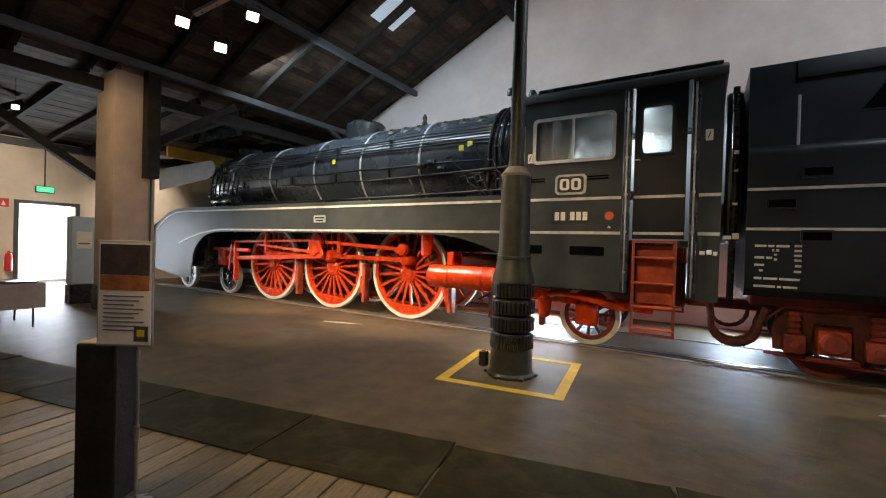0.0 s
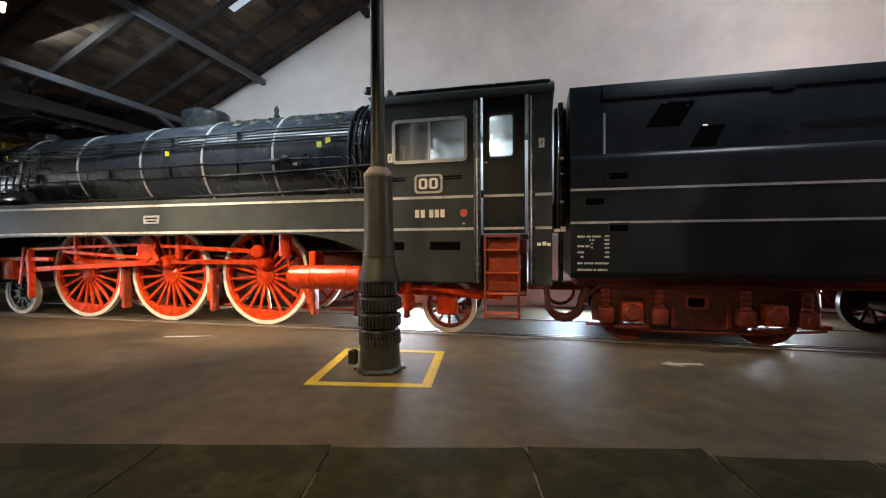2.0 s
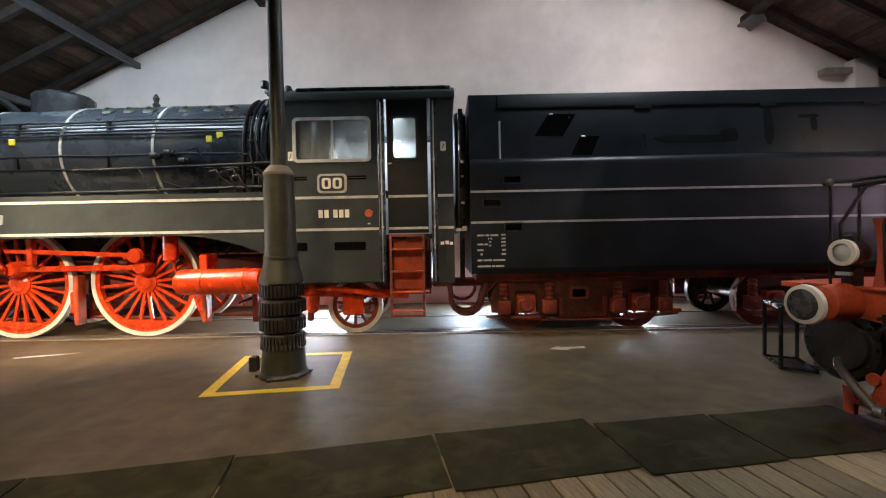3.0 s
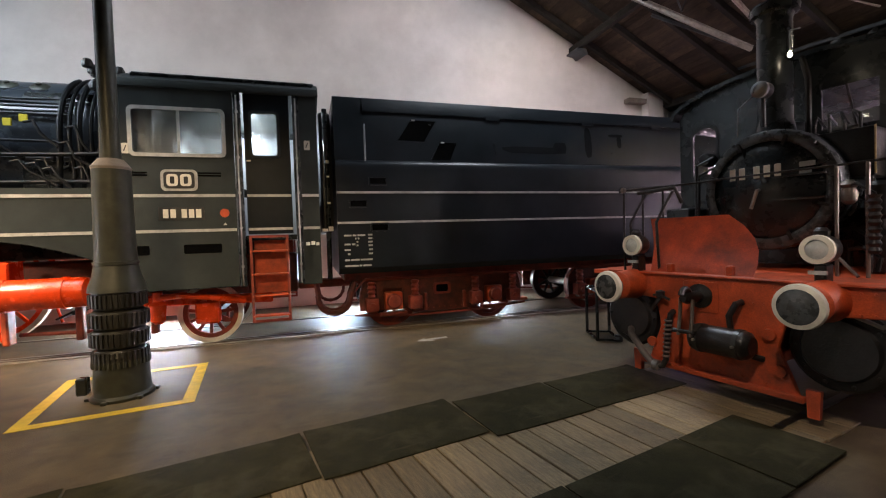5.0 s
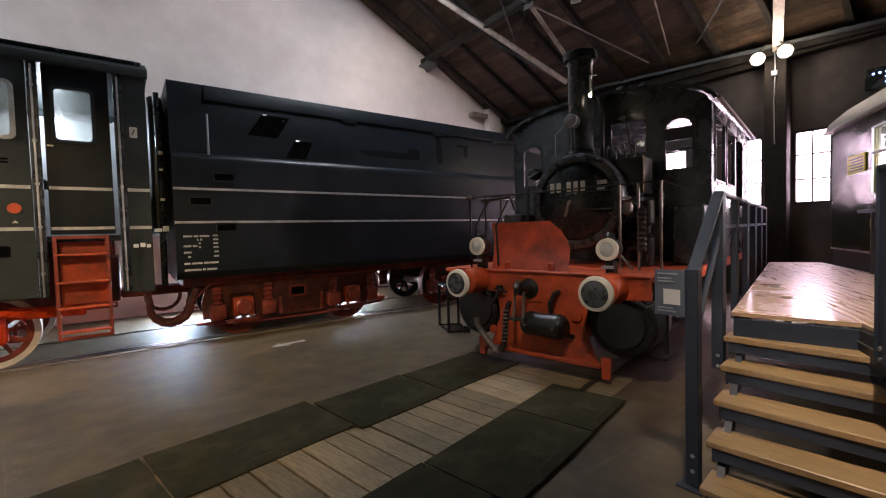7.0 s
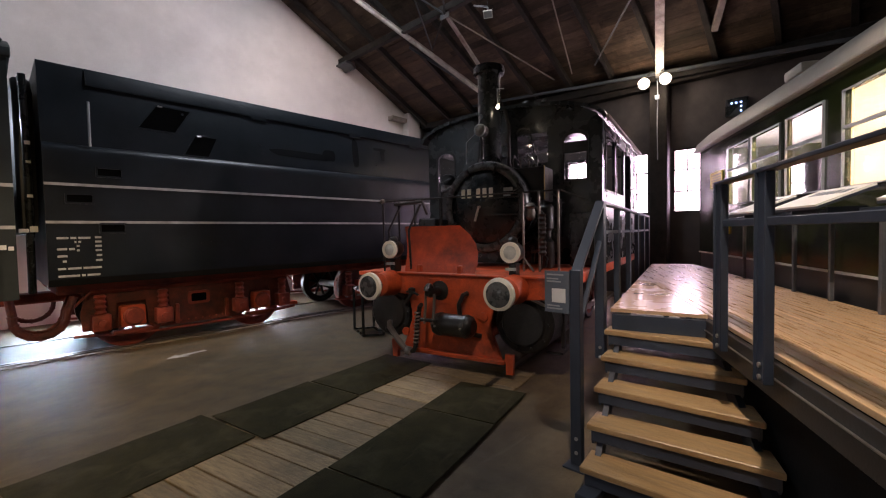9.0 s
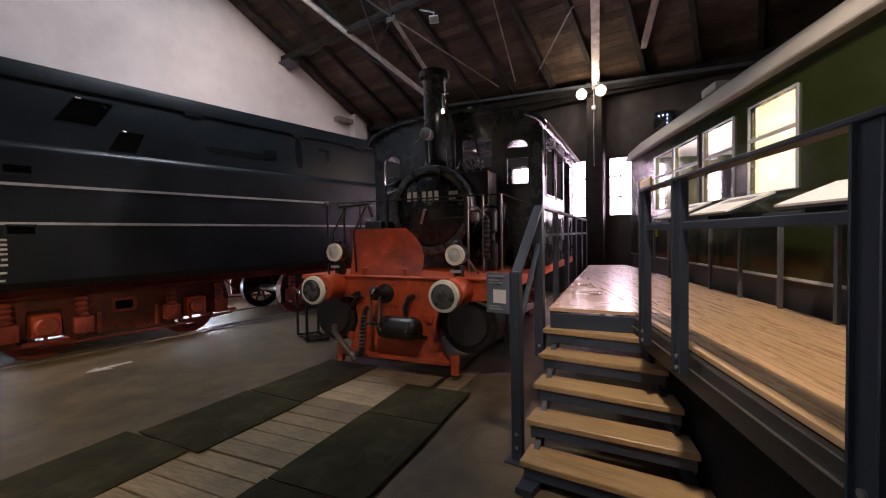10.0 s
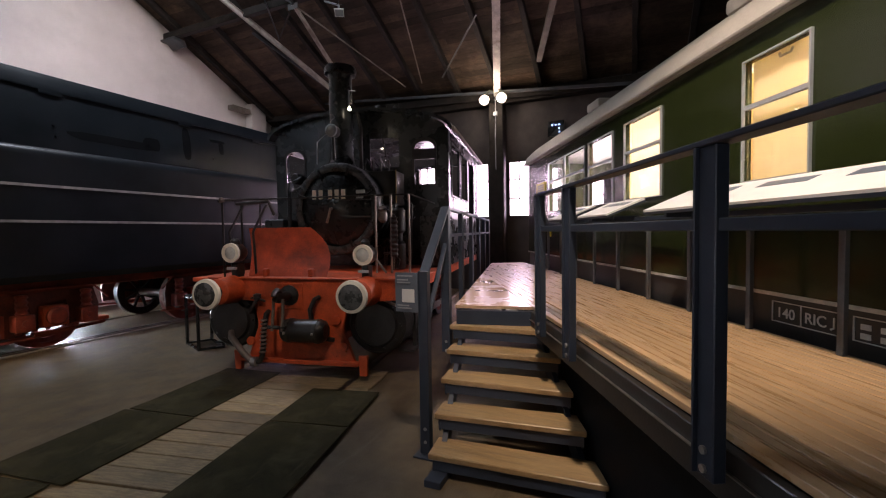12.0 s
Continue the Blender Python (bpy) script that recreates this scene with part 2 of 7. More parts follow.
M_COACHBLACK = mat("coach_black_paint", (0.02, 0.019, 0.017), 0.4, var=0.3, scale=4, bump=0.08)
M_COACHROOF = mat("coach_roof_grey", (0.36, 0.33, 0.28), 0.5, var=0.15, scale=3, bump=0.06)
M_BLIND = mat("cream_roller_blind", (0.80, 0.62, 0.30), 0.8, var=0.08, scale=6, bump=0.1)
M_PLATWOOD = mat("oiled_larch_boards", (0.47, 0.30, 0.15), 0.30, var=0.14, scale=5, fine=30, bump=0.0, stretch=(0.5, 8, 1), island=0.12, coat=0.3)
M_LANDING = mat("polished_larch_boards", (0.46, 0.30, 0.17), 0.26, var=0.08, scale=2, fine=20, bump=0.0, island=0.05, coat=0.3)
M_TREAD = mat("oiled_tread_wood", (0.30, 0.195, 0.09), 0.42, var=0.3, scale=5, fine=50, bump=0.25, stretch=(5, 0.5, 1), island=0.1)
M_PAPER = mat("white_print", (0.78, 0.76, 0.72), 0.6, var=0.05, scale=8, bump=0.0)
M_PIER = mat("painted_pier_plaster", (0.46, 0.36, 0.28), 0.85, var=0.12, scale=2, bump=0.3, dirt=(0.3, 0.23, 0.17), dirt_amount=0.3)
M_DOORSIGN = glow_mat("exit_sign_glow", (0.05, 0.75, 0.30), 1.6)
M_SIGNRED = mat("sign_red", (0.6, 0.04, 0.03), 0.5, var=0.05, bump=0.0)
M_BULB = glow_mat("lamp_glow", (1.0, 0.86, 0.62), 40)
M_BULBCOOL = glow_mat("lamp_glow_cool", (0.85, 0.93, 1.0), 25)
M_BULBDIM = glow_mat("bulb_glow_soft", (1.0, 0.88, 0.72), 3.0)
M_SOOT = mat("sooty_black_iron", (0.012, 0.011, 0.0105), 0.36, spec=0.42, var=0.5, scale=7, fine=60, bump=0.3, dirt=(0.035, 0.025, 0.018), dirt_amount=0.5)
M_BUFFER = mat("greased_buffer_face", (0.055, 0.06, 0.062), 0.28, var=0.5, scale=9, fine=40, bump=0.2, dirt=(0.012, 0.011, 0.01), dirt_amount=0.7)
# near-black for flat plates that paint the shade inside openings
M_VOID = mat("opening_shade", (0.004, 0.004, 0.004), 0.9, spec=0.0, var=0.1, bump=0.0)
M_BACKDROP = glow_mat("daylight_backdrop", (0.90, 0.95, 1.0), 3.2)
M_GLASS = glass_mat("clear_glass", (0.95, 0.97, 0.97))
M_GLASSDARK = glass_mat("old_glass", (0.7, 0.75, 0.75))
M_CABGLASS = glass_mat("hazy_cab_glass", (0.75, 0.8, 0.78), 0.18)
M_CABGLASS.node_tree.nodes["Principled BSDF"].inputs["Transmission Weight"].default_value = 0.85
M_FROST = glass_mat("frosted_glass", (0.9, 0.92, 0.92), 0.6)
M_ROPE = mat("grey_cable_sheath", (0.05, 0.05, 0.05), 0.6, var=0.1, bump=0.0)
M_ASPH = mat("yard_ground", (0.20, 0.19, 0.17), 0.9, var=0.3, scale=0.5, bump=0.3)
M_PRINTDARK = mat("print_dark", (0.06, 0.05, 0.045), 0.5, var=0.5, scale=9, bump=0.0)
M_PRINTORANGE = mat("print_orange", (0.35, 0.13, 0.05), 0.5, var=0.4, scale=9, bump=0.0)
M_GREYPANEL = mat("grey_print_panel", (0.11, 0.13, 0.16), 0.5, var=0.08, scale=8, bump=0.0)
M_TABLECLOTH = mat("beige_cloth", (0.50, 0.40, 0.30), 0.9, var=0.1, scale=9, bump=0.2)
M_YWALL = mat("ochre_painted_beam", (0.55, 0.35, 0.05), 0.7, var=0.15, scale=4, bump=0.1)

M_YBOXWOOD = mat("pale_wood_cap", (0.5, 0.36, 0.16), 0.6, var=0.2, bump=0.1)
M_WHITEMARK = mat("worn_white_floor_paint", (0.42, 0.41, 0.38), 0.7, var=0.3, scale=9, bump=0.2, dirt=(0.12, 0.11, 0.1), dirt_amount=0.7)
M_BLINDLIT = mat("translucent_blind", (0.86, 0.74, 0.46), 0.8, var=0.06, scale=5, bump=0.1)
nt = M_BLINDLIT.node_tree
tr = nt.nodes.new("ShaderNodeBsdfTranslucent")
tr.inputs[0].default_value = (0.94, 0.87, 0.70, 1)
mx = nt.nodes.new("ShaderNodeMixShader")
mx.inputs[0].default_value = 0.6
nt.links.new(nt.nodes["Principled BSDF"].outputs[0], mx.inputs[1])
nt.links.new(tr.outputs[0], mx.inputs[2])
nt.links.new(mx.outputs[0], nt.nodes["Material Output"].inputs[0])

M_BLINDPALE = M_BLINDLIT.copy()
M_BLINDPALE.name = "pale_translucent_blind"
for nd in M_BLINDPALE.node_tree.nodes:
    if nd.bl_idname == "ShaderNodeBsdfTranslucent":
        nd.inputs[0].default_value = (0.95, 0.91, 0.80, 1)
    elif nd.bl_idname == "ShaderNodeValToRGB":
        for el_, v in zip(nd.color_ramp.elements, (0.78, 0.84)):
            el_.color = (v, v * 0.94, v * 0.80, 1)

# ---- mesh helpers ----
OFF = {}


def thing(name, x=0.0, y=0.0, z=0.0, rz=0.0, label="", category="", group="", kind="", local=False):
    """An empty at the thing's base. Parts are given in world metres, or, with local, in its own frame."""
    ob = new(name)
    m = pose(x, y, z, 0, 0, rz)
    ob.matrix_world = m
    ob.matrix_basis = m
    ob.empty_display_size = 0.2
    OFF[ob] = Matrix() if local else m.inverted()
    return tagged(ob, label, category, group, kind)


def mesh_of(name, bm, material, smooth=True):
    me = bpy.data.meshes.new(name)
    bm.to_mesh(me)
    bm.free()
    me.materials.append(material)
    if smooth:
        me.polygons.foreach_set("use_smooth", [True] * len(me.polygons))
        me.set_sharp_from_angle(angle=radians(35))
    return me


def part(name, bm, material, parent, label=""):
    m = OFF.get(parent)
    if m is not None:
        bmesh.ops.transform(bm, matrix=m, verts=bm.verts)
    ob = new(name, mesh_of(name, bm, material))
    ob.parent = parent
    OFF[ob] = m if m is not None else Matrix()
    return tagged(ob, label)


def solid(name, bm, material, label="", category="", kind="", group=""):
    """A single mesh as a thing or a piece of the setting."""
    ob = new(name, mesh_of(name, bm, material))
    OFF[ob] = Matrix()
    return tagged(ob, label, category, group, kind)


def bev(bm, geom_edges, w, seg=1):
    if w > 0:
        bmesh.ops.bevel(bm, geom=geom_edges, offset=w, segments=seg, affect="EDGES", profile=0.5)


def box(x0, x1, y0, y1, z0, z1, w=0.0, seg=1, bm=None):
    out = bm or bmesh.new()
    t = bmesh.new()
    bmesh.ops.create_cube(t, size=1)
    bmesh.ops.transform(t, matrix=Matrix.Translation(((x0 + x1) / 2, (y0 + y1) / 2, (z0 + z1) / 2)) @ Matrix.Diagonal((abs(x1 - x0), abs(y1 - y0), abs(z1 - z0), 1)), verts=t.verts)
    bev(t, t.edges[:], w, seg)
    join(out, t)
    return out


def join(out, t, m=None):
    if m is not None:
        bmesh.ops.transform(t, matrix=m, verts=t.verts)
    vs = {v: out.verts.new(v.co) for v in t.verts}
    for f in t.faces:
        try:
            out.faces.new([vs[v] for v in f.verts])
        except ValueError:
            pass
    t.free()
    return out


def beam(p, q, w, h, bm=None, w2=None, bevel=0.0, up=(0, 0, 1)):
    """A bar of section w x h from p to q."""
    p, q = Vector(p), Vector(q)
    d = q - p
    out = bm or bmesh.new()
    x = d.normalized()
    u = Vector(up)
    if abs(x.dot(u)) > 0.95:
        u = Vector((1, 0, 0))
    y = u.cross(x).normalized()
    z = x.cross(y)
    m = Matrix((x, y, z)).transposed().to_4x4()
    m.translation = (p + q) / 2
    t = bmesh.new()
    bmesh.ops.create_cube(t, size=1)
    bmesh.ops.transform(t, matrix=Matrix.Diagonal((d.length, w, h, 1)), verts=t.verts)
    bev(t, t.edges[:], bevel)
    return join(out, t, m)


def tube(pts, r, seg=8, bm=None, closed=False, r_end=None):
    """A round bar swept along points."""
    out = bm or bmesh.new()
    pts = [Vector(p) for p in pts]
    n = len(pts)
    rings = []
    ref = None
    for i, p in enumerate(pts):
        if closed:
            d = (pts[(i + 1) % n] - pts[i - 1]).normalized()
        else:
            d = (pts[min(i + 1, n - 1)] - pts[max(i - 1, 0)]).normalized()
        if ref is None:
            ref = Vector((0, 0, 1)) if abs(d.z) < 0.9 else Vector((1, 0, 0))
        a = (ref - d * ref.dot(d)).normalized()
        ref = a
        b = d.cross(a)
        rr = r if r_end is None else r + (r_end - r) * i / (n - 1)
        rings.append([out.verts.new(p + (a * math.cos(k * 2 * math.pi / seg) + b * math.sin(k * 2 * math.pi / seg)) * rr) for k in range(seg)])
    pairs = list(zip(rings, rings[1:])) + ([(rings[-1], rings[0])] if closed else [])
    for s, t in pairs:
        for k in range(seg):
            out.faces.new((s[k], s[(k + 1) % seg], t[(k + 1) % seg], t[k]))
    if not closed:
        out.faces.new(rings[0][::-1])
        out.faces.new(rings[-1])
    return out


def arc_pts(c, r, a0, a1, n, plane="xz"):
    o = []
    for i in range(n + 1):
        a = radians(a0 + (a1 - a0) * i / n)
        u, v = r * math.cos(a), r * math.sin(a)
        o.append((c[0] + u, c[1], c[2] + v) if plane == "xz" else (c[0] + u, c[1] + v, c[2]) if plane == "xy" else (c[0], c[1] + u, c[2] + v))
    return o


def lathe(profile, axis="z", at=(0, 0, 0), seg=32, bm=None, cap=True):
    """A turned shape: profile rows of (radius, height along the axis)."""
    out = bm or bmesh.new()
    rings = []
    for r, h in profile:
        ring = []
        for k in range(seg):
            a = 2 * math.pi * k / seg
            u, v = r * math.cos(a), r * math.sin(a)
            p = (u, v, h) if axis == "z" else (h, u, v) if axis == "x" else (v, h, u)
            ring.append(out.verts.new((at[0] + p[0], at[1] + p[1], at[2] + p[2])))
        rings.append(ring)
    for s, t in zip(rings, rings[1:]):
        for k in range(seg):
            out.faces.new((s[k], s[(k + 1) % seg], t[(k + 1) % seg], t[k]))
    if cap:
        out.faces.new(rings[0][::-1])
        out.faces.new(rings[-1])
    return out


def prism(poly, lo, hi, axis="y", bm=None, w=0.0):
    """A flat outline pushed out along an axis: poly in (x, z) for y, (y, z) for x, (x, y) for z."""
    out = bm or bmesh.new()
    t = bmesh.new()

    def p3(a, b, c):
        return (a, c, b) if axis == "y" else (c, a, b) if axis == "x" else (a, b, c)
    lower = [t.verts.new(p3(a, b, lo)) for a, b in poly]
    upper = [t.verts.new(p3(a, b, hi)) for a, b in poly]
    n = len(poly)
    t.faces.new(lower[::-1])
    t.faces.new(upper)
    for i in range(n):
        t.faces.new((lower[i], lower[(i + 1) % n], upper[(i + 1) % n], upper[i]))
    bmesh.ops.recalc_face_normals(t, faces=t.faces[:])
    if w:
        bev(t, [e for e in t.edges if e.calc_face_angle(0) > 0.6], w)
    return join(out, t)


def rrect(x0, x1, z0, z1, r, n=4):
    o = []
    for cx, cz, a0 in ((x1 - r, z1 - r, 0), (x0 + r, z1 - r, 90), (x0 + r, z0 + r, 180), (x1 - r, z0 + r, 270)):
        for i in range(n + 1):
            a = radians(a0 + 90 * i / n)
            o.append((cx + r * math.cos(a), cz + r * math.sin(a)))
    return o


def framed(outer, inner, lo, hi, axis="y", bm=None):
    """A flat frame between two outlines of equal count, pushed out along an axis."""
    out = bm or bmesh.new()

    def p3(a, b, c):
        return (a, c, b) if axis == "y" else (c, a, b) if axis == "x" else (a, b, c)
    n = len(outer)
    rows = [[out.verts.new(p3(a, b, c)) for a, b in ring] for ring, c in ((outer, lo), (outer, hi), (inner, hi), (inner, lo))]
    for s, t in zip(rows, rows[1:] + rows[:1]):
        for i in range(n):
            out.faces.new((s[i], s[(i + 1) % n], t[(i + 1) % n], t[i]))
    bmesh.ops.recalc_face_normals(out, faces=out.faces[:])
    return out


def wall_with_holes(u0, u1, v0, v1, holes, lo, hi, axis, bm=None):
    """A slab with rectangular holes: cells between all cut lines, left out where a hole lies."""
    out = bm or bmesh.new()
    us = sorted({u0, u1, *[h[0] for h in holes], *[h[1] for h in holes]})
    vs = sorted({v0, v1, *[h[2] for h in holes], *[h[3] for h in holes]})
    us = [u for u in us if u0 <= u <= u1]
    vs = [v for v in vs if v0 <= v <= v1]

    def full(i, j):
        if not (0 <= i < len(us) - 1 and 0 <= j < len(vs) - 1):
            return False
        cu, cv = (us[i] + us[i + 1]) / 2, (vs[j] + vs[j + 1]) / 2
        return not any(h[0] < cu < h[1] and h[2] < cv < h[3] for h in holes)

    def p3(a, b, c):
        return (a, c, b) if axis == "y" else (c, a, b) if axis == "x" else (a, b, c)
    cache = {}

    def v(i, j, c):
        k = (i, j, c)
        if k not in cache:
            cache[k] = out.verts.new(p3(us[i], vs[j], hi if c else lo))
        return cache[k]
    for i in range(len(us) - 1):
        for j in range(len(vs) - 1):
            if not full(i, j):
                continue
            for c in (0, 1):
                out.faces.new((v(i, j, c), v(i + 1, j, c), v(i + 1, j + 1, c), v(i, j + 1, c)))
            for (di, dj), (a, b) in (((-1, 0), ((i, j), (i, j + 1))), ((1, 0), ((i + 1, j), (i + 1, j + 1))), ((0, -1), ((i, j), (i + 1, j))), ((0, 1), ((i, j + 1), (i + 1, j + 1)))):
                if not full(i + di, j + dj):
                    out.faces.new((v(*a, 0), v(*b, 0), v(*b, 1), v(*a, 1)))
    bmesh.ops.recalc_face_normals(out, faces=out.faces[:])
    return out

# ---- large structure ----
bm = bmesh.new()
bmesh.ops.create_grid(bm, x_segments=1, y_segments=1, size=300)
bmesh.ops.translate(bm, vec=(0, 0, -0.06), verts=bm.verts)
solid("ground", bm, M_ASPH, "pale gravelly yard ground outside the shed", "ground", "structure")
solid("floor", box(-18.4, 12.0, -9.4, 11.0, -0.05, 0.0), M_FLOOR, "dark worn asphalt shed floor with scuffs and pale patches", "floor", "structure")

solid("backdrop", box(-20.6, -20.5, 1.0, 8.0, -0.05, 4.5), M_BACKDROP, "glaring white daylight beyond the doorway", "backdrop", "structure")

XR, ZR = 1.1, 10.95           # ridge
WALL_Y = 10.6


def roof_z(x):
    if x < -11.0:
        return 5.2 + (x + 11.0) * 0.09
    return 10.42 + 0.476 * x if x < XR else 11.5 - 0.5 * x


outline = [(-18.3, 0.0), (12.0, 0.0), (12.0, 5.5), (XR, 10.95), (-11.0, 5.18), (-18.3, 4.54)]
solid("wall_north", prism(outline, WALL_Y, WALL_Y + 0.4), M_WALL, "whitewashed plaster gable wall with faint grey stains", "wall", "structure")
solid("wall_south", prism(outline, -9.4, -9.0), M_DARKWALL, "sooty dark wall behind the exhibits", "wall", "structure")
# pale projecting pilaster at the eave end of the white wall
solid("trim_pilaster", box(10.6, 11.2, 10.3, 10.6, 0, 6.1, 0.01), M_WALL, "white plaster pilaster at the eave", "trim", "structure")
solid("trim_eave_beam", box(9.9, 10.6, 10.35, 10.6, 5.75, 5.9, 0.01), M_LIGHTBEAM, "pale short timber set into the white wall", "trim", "structure")

DOOR = (3.85, 5.25, 0.0, 2.55)
solid("wall_west", wall_with_holes(-9.4, 11.0, 0, 4.6, [DOOR], -18.4, -18.0, "x"), M_WALL2, "cream plaster back wall with an open doorway", "wall", "structure")
bm = framed([(3.75, 0.0), (5.35, 0.0), (5.35, 2.65), (3.75, 2.65)], [(3.86, 0.001), (5.24, 0.001), (5.24, 2.54), (3.86, 2.54)], -18.0, -17.94, "x")
solid("door_1", bm, M_STEELBEAM, "grey steel frame of the open exit doorway", "door", "structure")

WINS = [(-0.7, -0.05), (1.2, 1.85), (2.4, 3.05), (4.05, 4.7), (6.6, 7.3), (8.5, 9.2)]
solid("wall_east", wall_with_holes(-9.4, 11.0, 0, 5.6, [(a, b, 2.1, 3.67 if a != 4.05 else 3.67) for a, b in WINS], 11.7, 12.0, "x"), M_DARKWALL, "sooty wooden gate wall with tall windows", "wall", "structure")
for i, (a, b) in enumerate(WINS):
    w = thing(f"window_{i + 1}", 11.8, (a + b) / 2, 2.1, 0, "tall iron window with small panes, glaring daylight", "window", kind="structure")
    bm = framed([(a, 2.1), (b, 2.1), (b, 3.67), (a, 3.67)], [(a + .04, 2.14), (b - .04, 2.14), (b - .04, 3.63), (a + .04, 3.63)], 11.72, 11.8, "x")
    part("window_frame", bm, M_BEAM, w)
    for z in (2.62, 3.15):
        part("glazing_bar", box(11.73, 11.78, a + .04, b - .04, z - .015, z + .015), M_BEAM, w)
    part("glazing_bar", box(11.732, 11.778, (a + b) / 2 - .012, (a + b) / 2 + .012, 2.14, 3.63), M_BEAM, w)
    g = part("pane", box(11.75, 11.756, a + .04, b - .04, 2.14, 3.63), M_GLASS, w)
    g.visible_shadow = False

# boarded roof, in one mesh of boards laid along the shed
bm = bmesh.new()
rnd = random.Random(4)


def board_run(x0, x1, steps):
    for i in range(steps):
        a = x0 + (x1 - x0) * i / steps
        b = x0 + (x1 - x0) * (i + 1) / steps - 0.006 * (1 if x1 > x0 else -1)
        d = rnd.uniform(0, 0.012)
        za, zb = roof_z(min(a, b) + 1e-4 if a > -11 else a) + d, roof_z(b) + d
        za = roof_z(a + (1e-4 if x1 > x0 else -1e-4)) + d
        quad = [(a, za), (b, zb), (b, zb + .03), (a, za + .03)]
        cuts = [-9.4, rnd.uniform(-6, -2), rnd.uniform(0, 3), rnd.uniform(5, 8), 11.0]
        for c0, c1 in zip(cuts, cuts[1:]):
            prism(quad, c0, c1 - 0.006, "y", bm)


board_run(-18.4, -11.0, 34)
board_run(-11.0, XR, 70)
board_run(XR, 12.3, 66)
# covering above the boards, with the skylight openings left out
solid("ceiling", bm, M_ROOFWOOD, "sooty brown roof boards on timber purlins", "ceiling", "structure")


def roof_sheet(x0, x1, y0, y1, bm):
    prism([(x0, roof_z(x0 + 1e-4) + .06), (x1, roof_z(x1 - 1e-4) + .06), (x1, roof_z(x1 - 1e-4) + .1), (x0, roof_z(x0 + 1e-4) + .1)], y0, y1, "y", bm)


bm = bmesh.new()
for x0, x1 in ((-18.5, -11.0), (-11.0, XR), (XR, 12.5)):
    roof_sheet(x0, x1, -9.5, 11.1, bm)
solid("roof", bm, M_BEAM, "dark roof covering of the shed", "roof", "structure")

# two narrow skylights in the west slope
for y0 in (7.35, 7.85):
    s = thing("skylight", -6.6, y0 + 0.17, roof_z(-6.6), 0, "narrow skylight pane in the dark roof", "skylight", "skylights", "structure")
    q = [(-6.95, roof_z(-6.95) - .035), (-6.25, roof_z(-6.25) - .035), (-6.25, roof_z(-6.25) - .01), (-6.95, roof_z(-6.95) - .01)]
    part("pane", prism(q, y0, y0 + .34), glow_mat("skylight_glow", (0.62, 0.72, 0.82), 0.38), s)
    q2 = [(x, z + .005) for x, z in q]
    part("frame", framed([(-7.0, y0 - .05), (-6.2, y0 - .05), (-6.2, y0 + .39), (-7.0, y0 + .39)], [(-6.95, y0), (-6.25, y0), (-6.25, y0 + .34), (-6.95, y0 + .34)], 0, .03, "z"), M_BEAM, s).matrix_basis = Matrix.Translation((0, 0, 0)) @ Matrix.Rotation(-math.atan(0.476), 4, "Y")

# purlins along the shed, rafters across it
for x, y0, y1, m, w, h in ((-7.9, -9, 10.6, M_STEELBEAM, .12, .16), (-10.25, -9, 10.6, M_STEELBEAM, .12, .16), (-4.6, -9, 10.6, M_BEAM, .16, .2), (-1.6, -9, 10.6, M_BEAM, .16, .2),
                        (7.95, -9, 10.6, M_BEAM, .14, .18), (4.6, -9, 10.6, M_BEAM, .16, .2)):
    solid("trim_purlin", beam((x, y0, roof_z(x) - .28), (x, y1, roof_z(x) - .28), w, h, bevel=.01), m, "long grey roof purlin", "purlin", "structure")
for k in range(16):
    y = 10.1 - k * 1.15
    for x0, x1 in ((-10.9, XR), (XR, 12.0)):
        p = (x0, y, roof_z(x0 + (1e-3 if x1 > x0 else 0)) - .09)
        q = (x1, y, roof_z(x1 - 1e-3) - .09)
        solid("trim_rafter", beam(p, q, .12, .16, bevel=.008), M_BEAM, "sooty timber rafter under the roof boards", "rafter", "structure")
    solid("trim_rafter", beam((-18.0, y, roof_z(-18.0) - .09), (-11.0, y, roof_z(-11.1) - .09), .12, .16, bevel=.008), M_BEAM, "sooty timber rafter under the roof boards", "rafter", "structure")
for x, z in ((11.55, 5.35), (-11.1, 4.85)):
    solid("trim_eave_plate", box(x - .12, x + .12, -9, 10.3, z - .14, z + .14, .01), M_BEAM, "heavy dark eave beam", "beam", "structure")

# radial truss members from the front column towards the hall
FC = (11.4, 2.05)
solid("trim_column", box(11.25, 11.55, 1.85, 2.25, 0, 5.2, .02), M_BEAM, "dark timber column between the gates", "column", "structure")
solid("trim_truss_chord", beam((11.4, 2.05, 5.45), (0.5, -1.1, 10.7), .18, .22, bevel=.01), M_CHORD, "pale inclined truss chord", "truss", "structure")
# steel truss of paired angles with a gusset where the members meet
def angle_pair(p, q, w, gap, m, label):
    p, q = Vector(p), Vector(q)
    side = (q - p).cross(Vector((0, 0, 1))).normalized() * gap / 2
    bm = bmesh.new()
    for k in (-1, 1):
        beam(p + side * k, q + side * k, .012, w, bm)
        beam(p + side * k * 2.2 + Vector((0, 0, w / 2)), q + side * k * 2.2 + Vector((0, 0, w / 2)), gap * .9, .012, bm)
    for i in range(1, 8):
        c = p.lerp(q, i / 8)
        beam(c - side * 1.2, c + side * 1.2, .05, w * .7, bm)
    solid("trim_truss_member", bm, m, label, "truss", "structure")


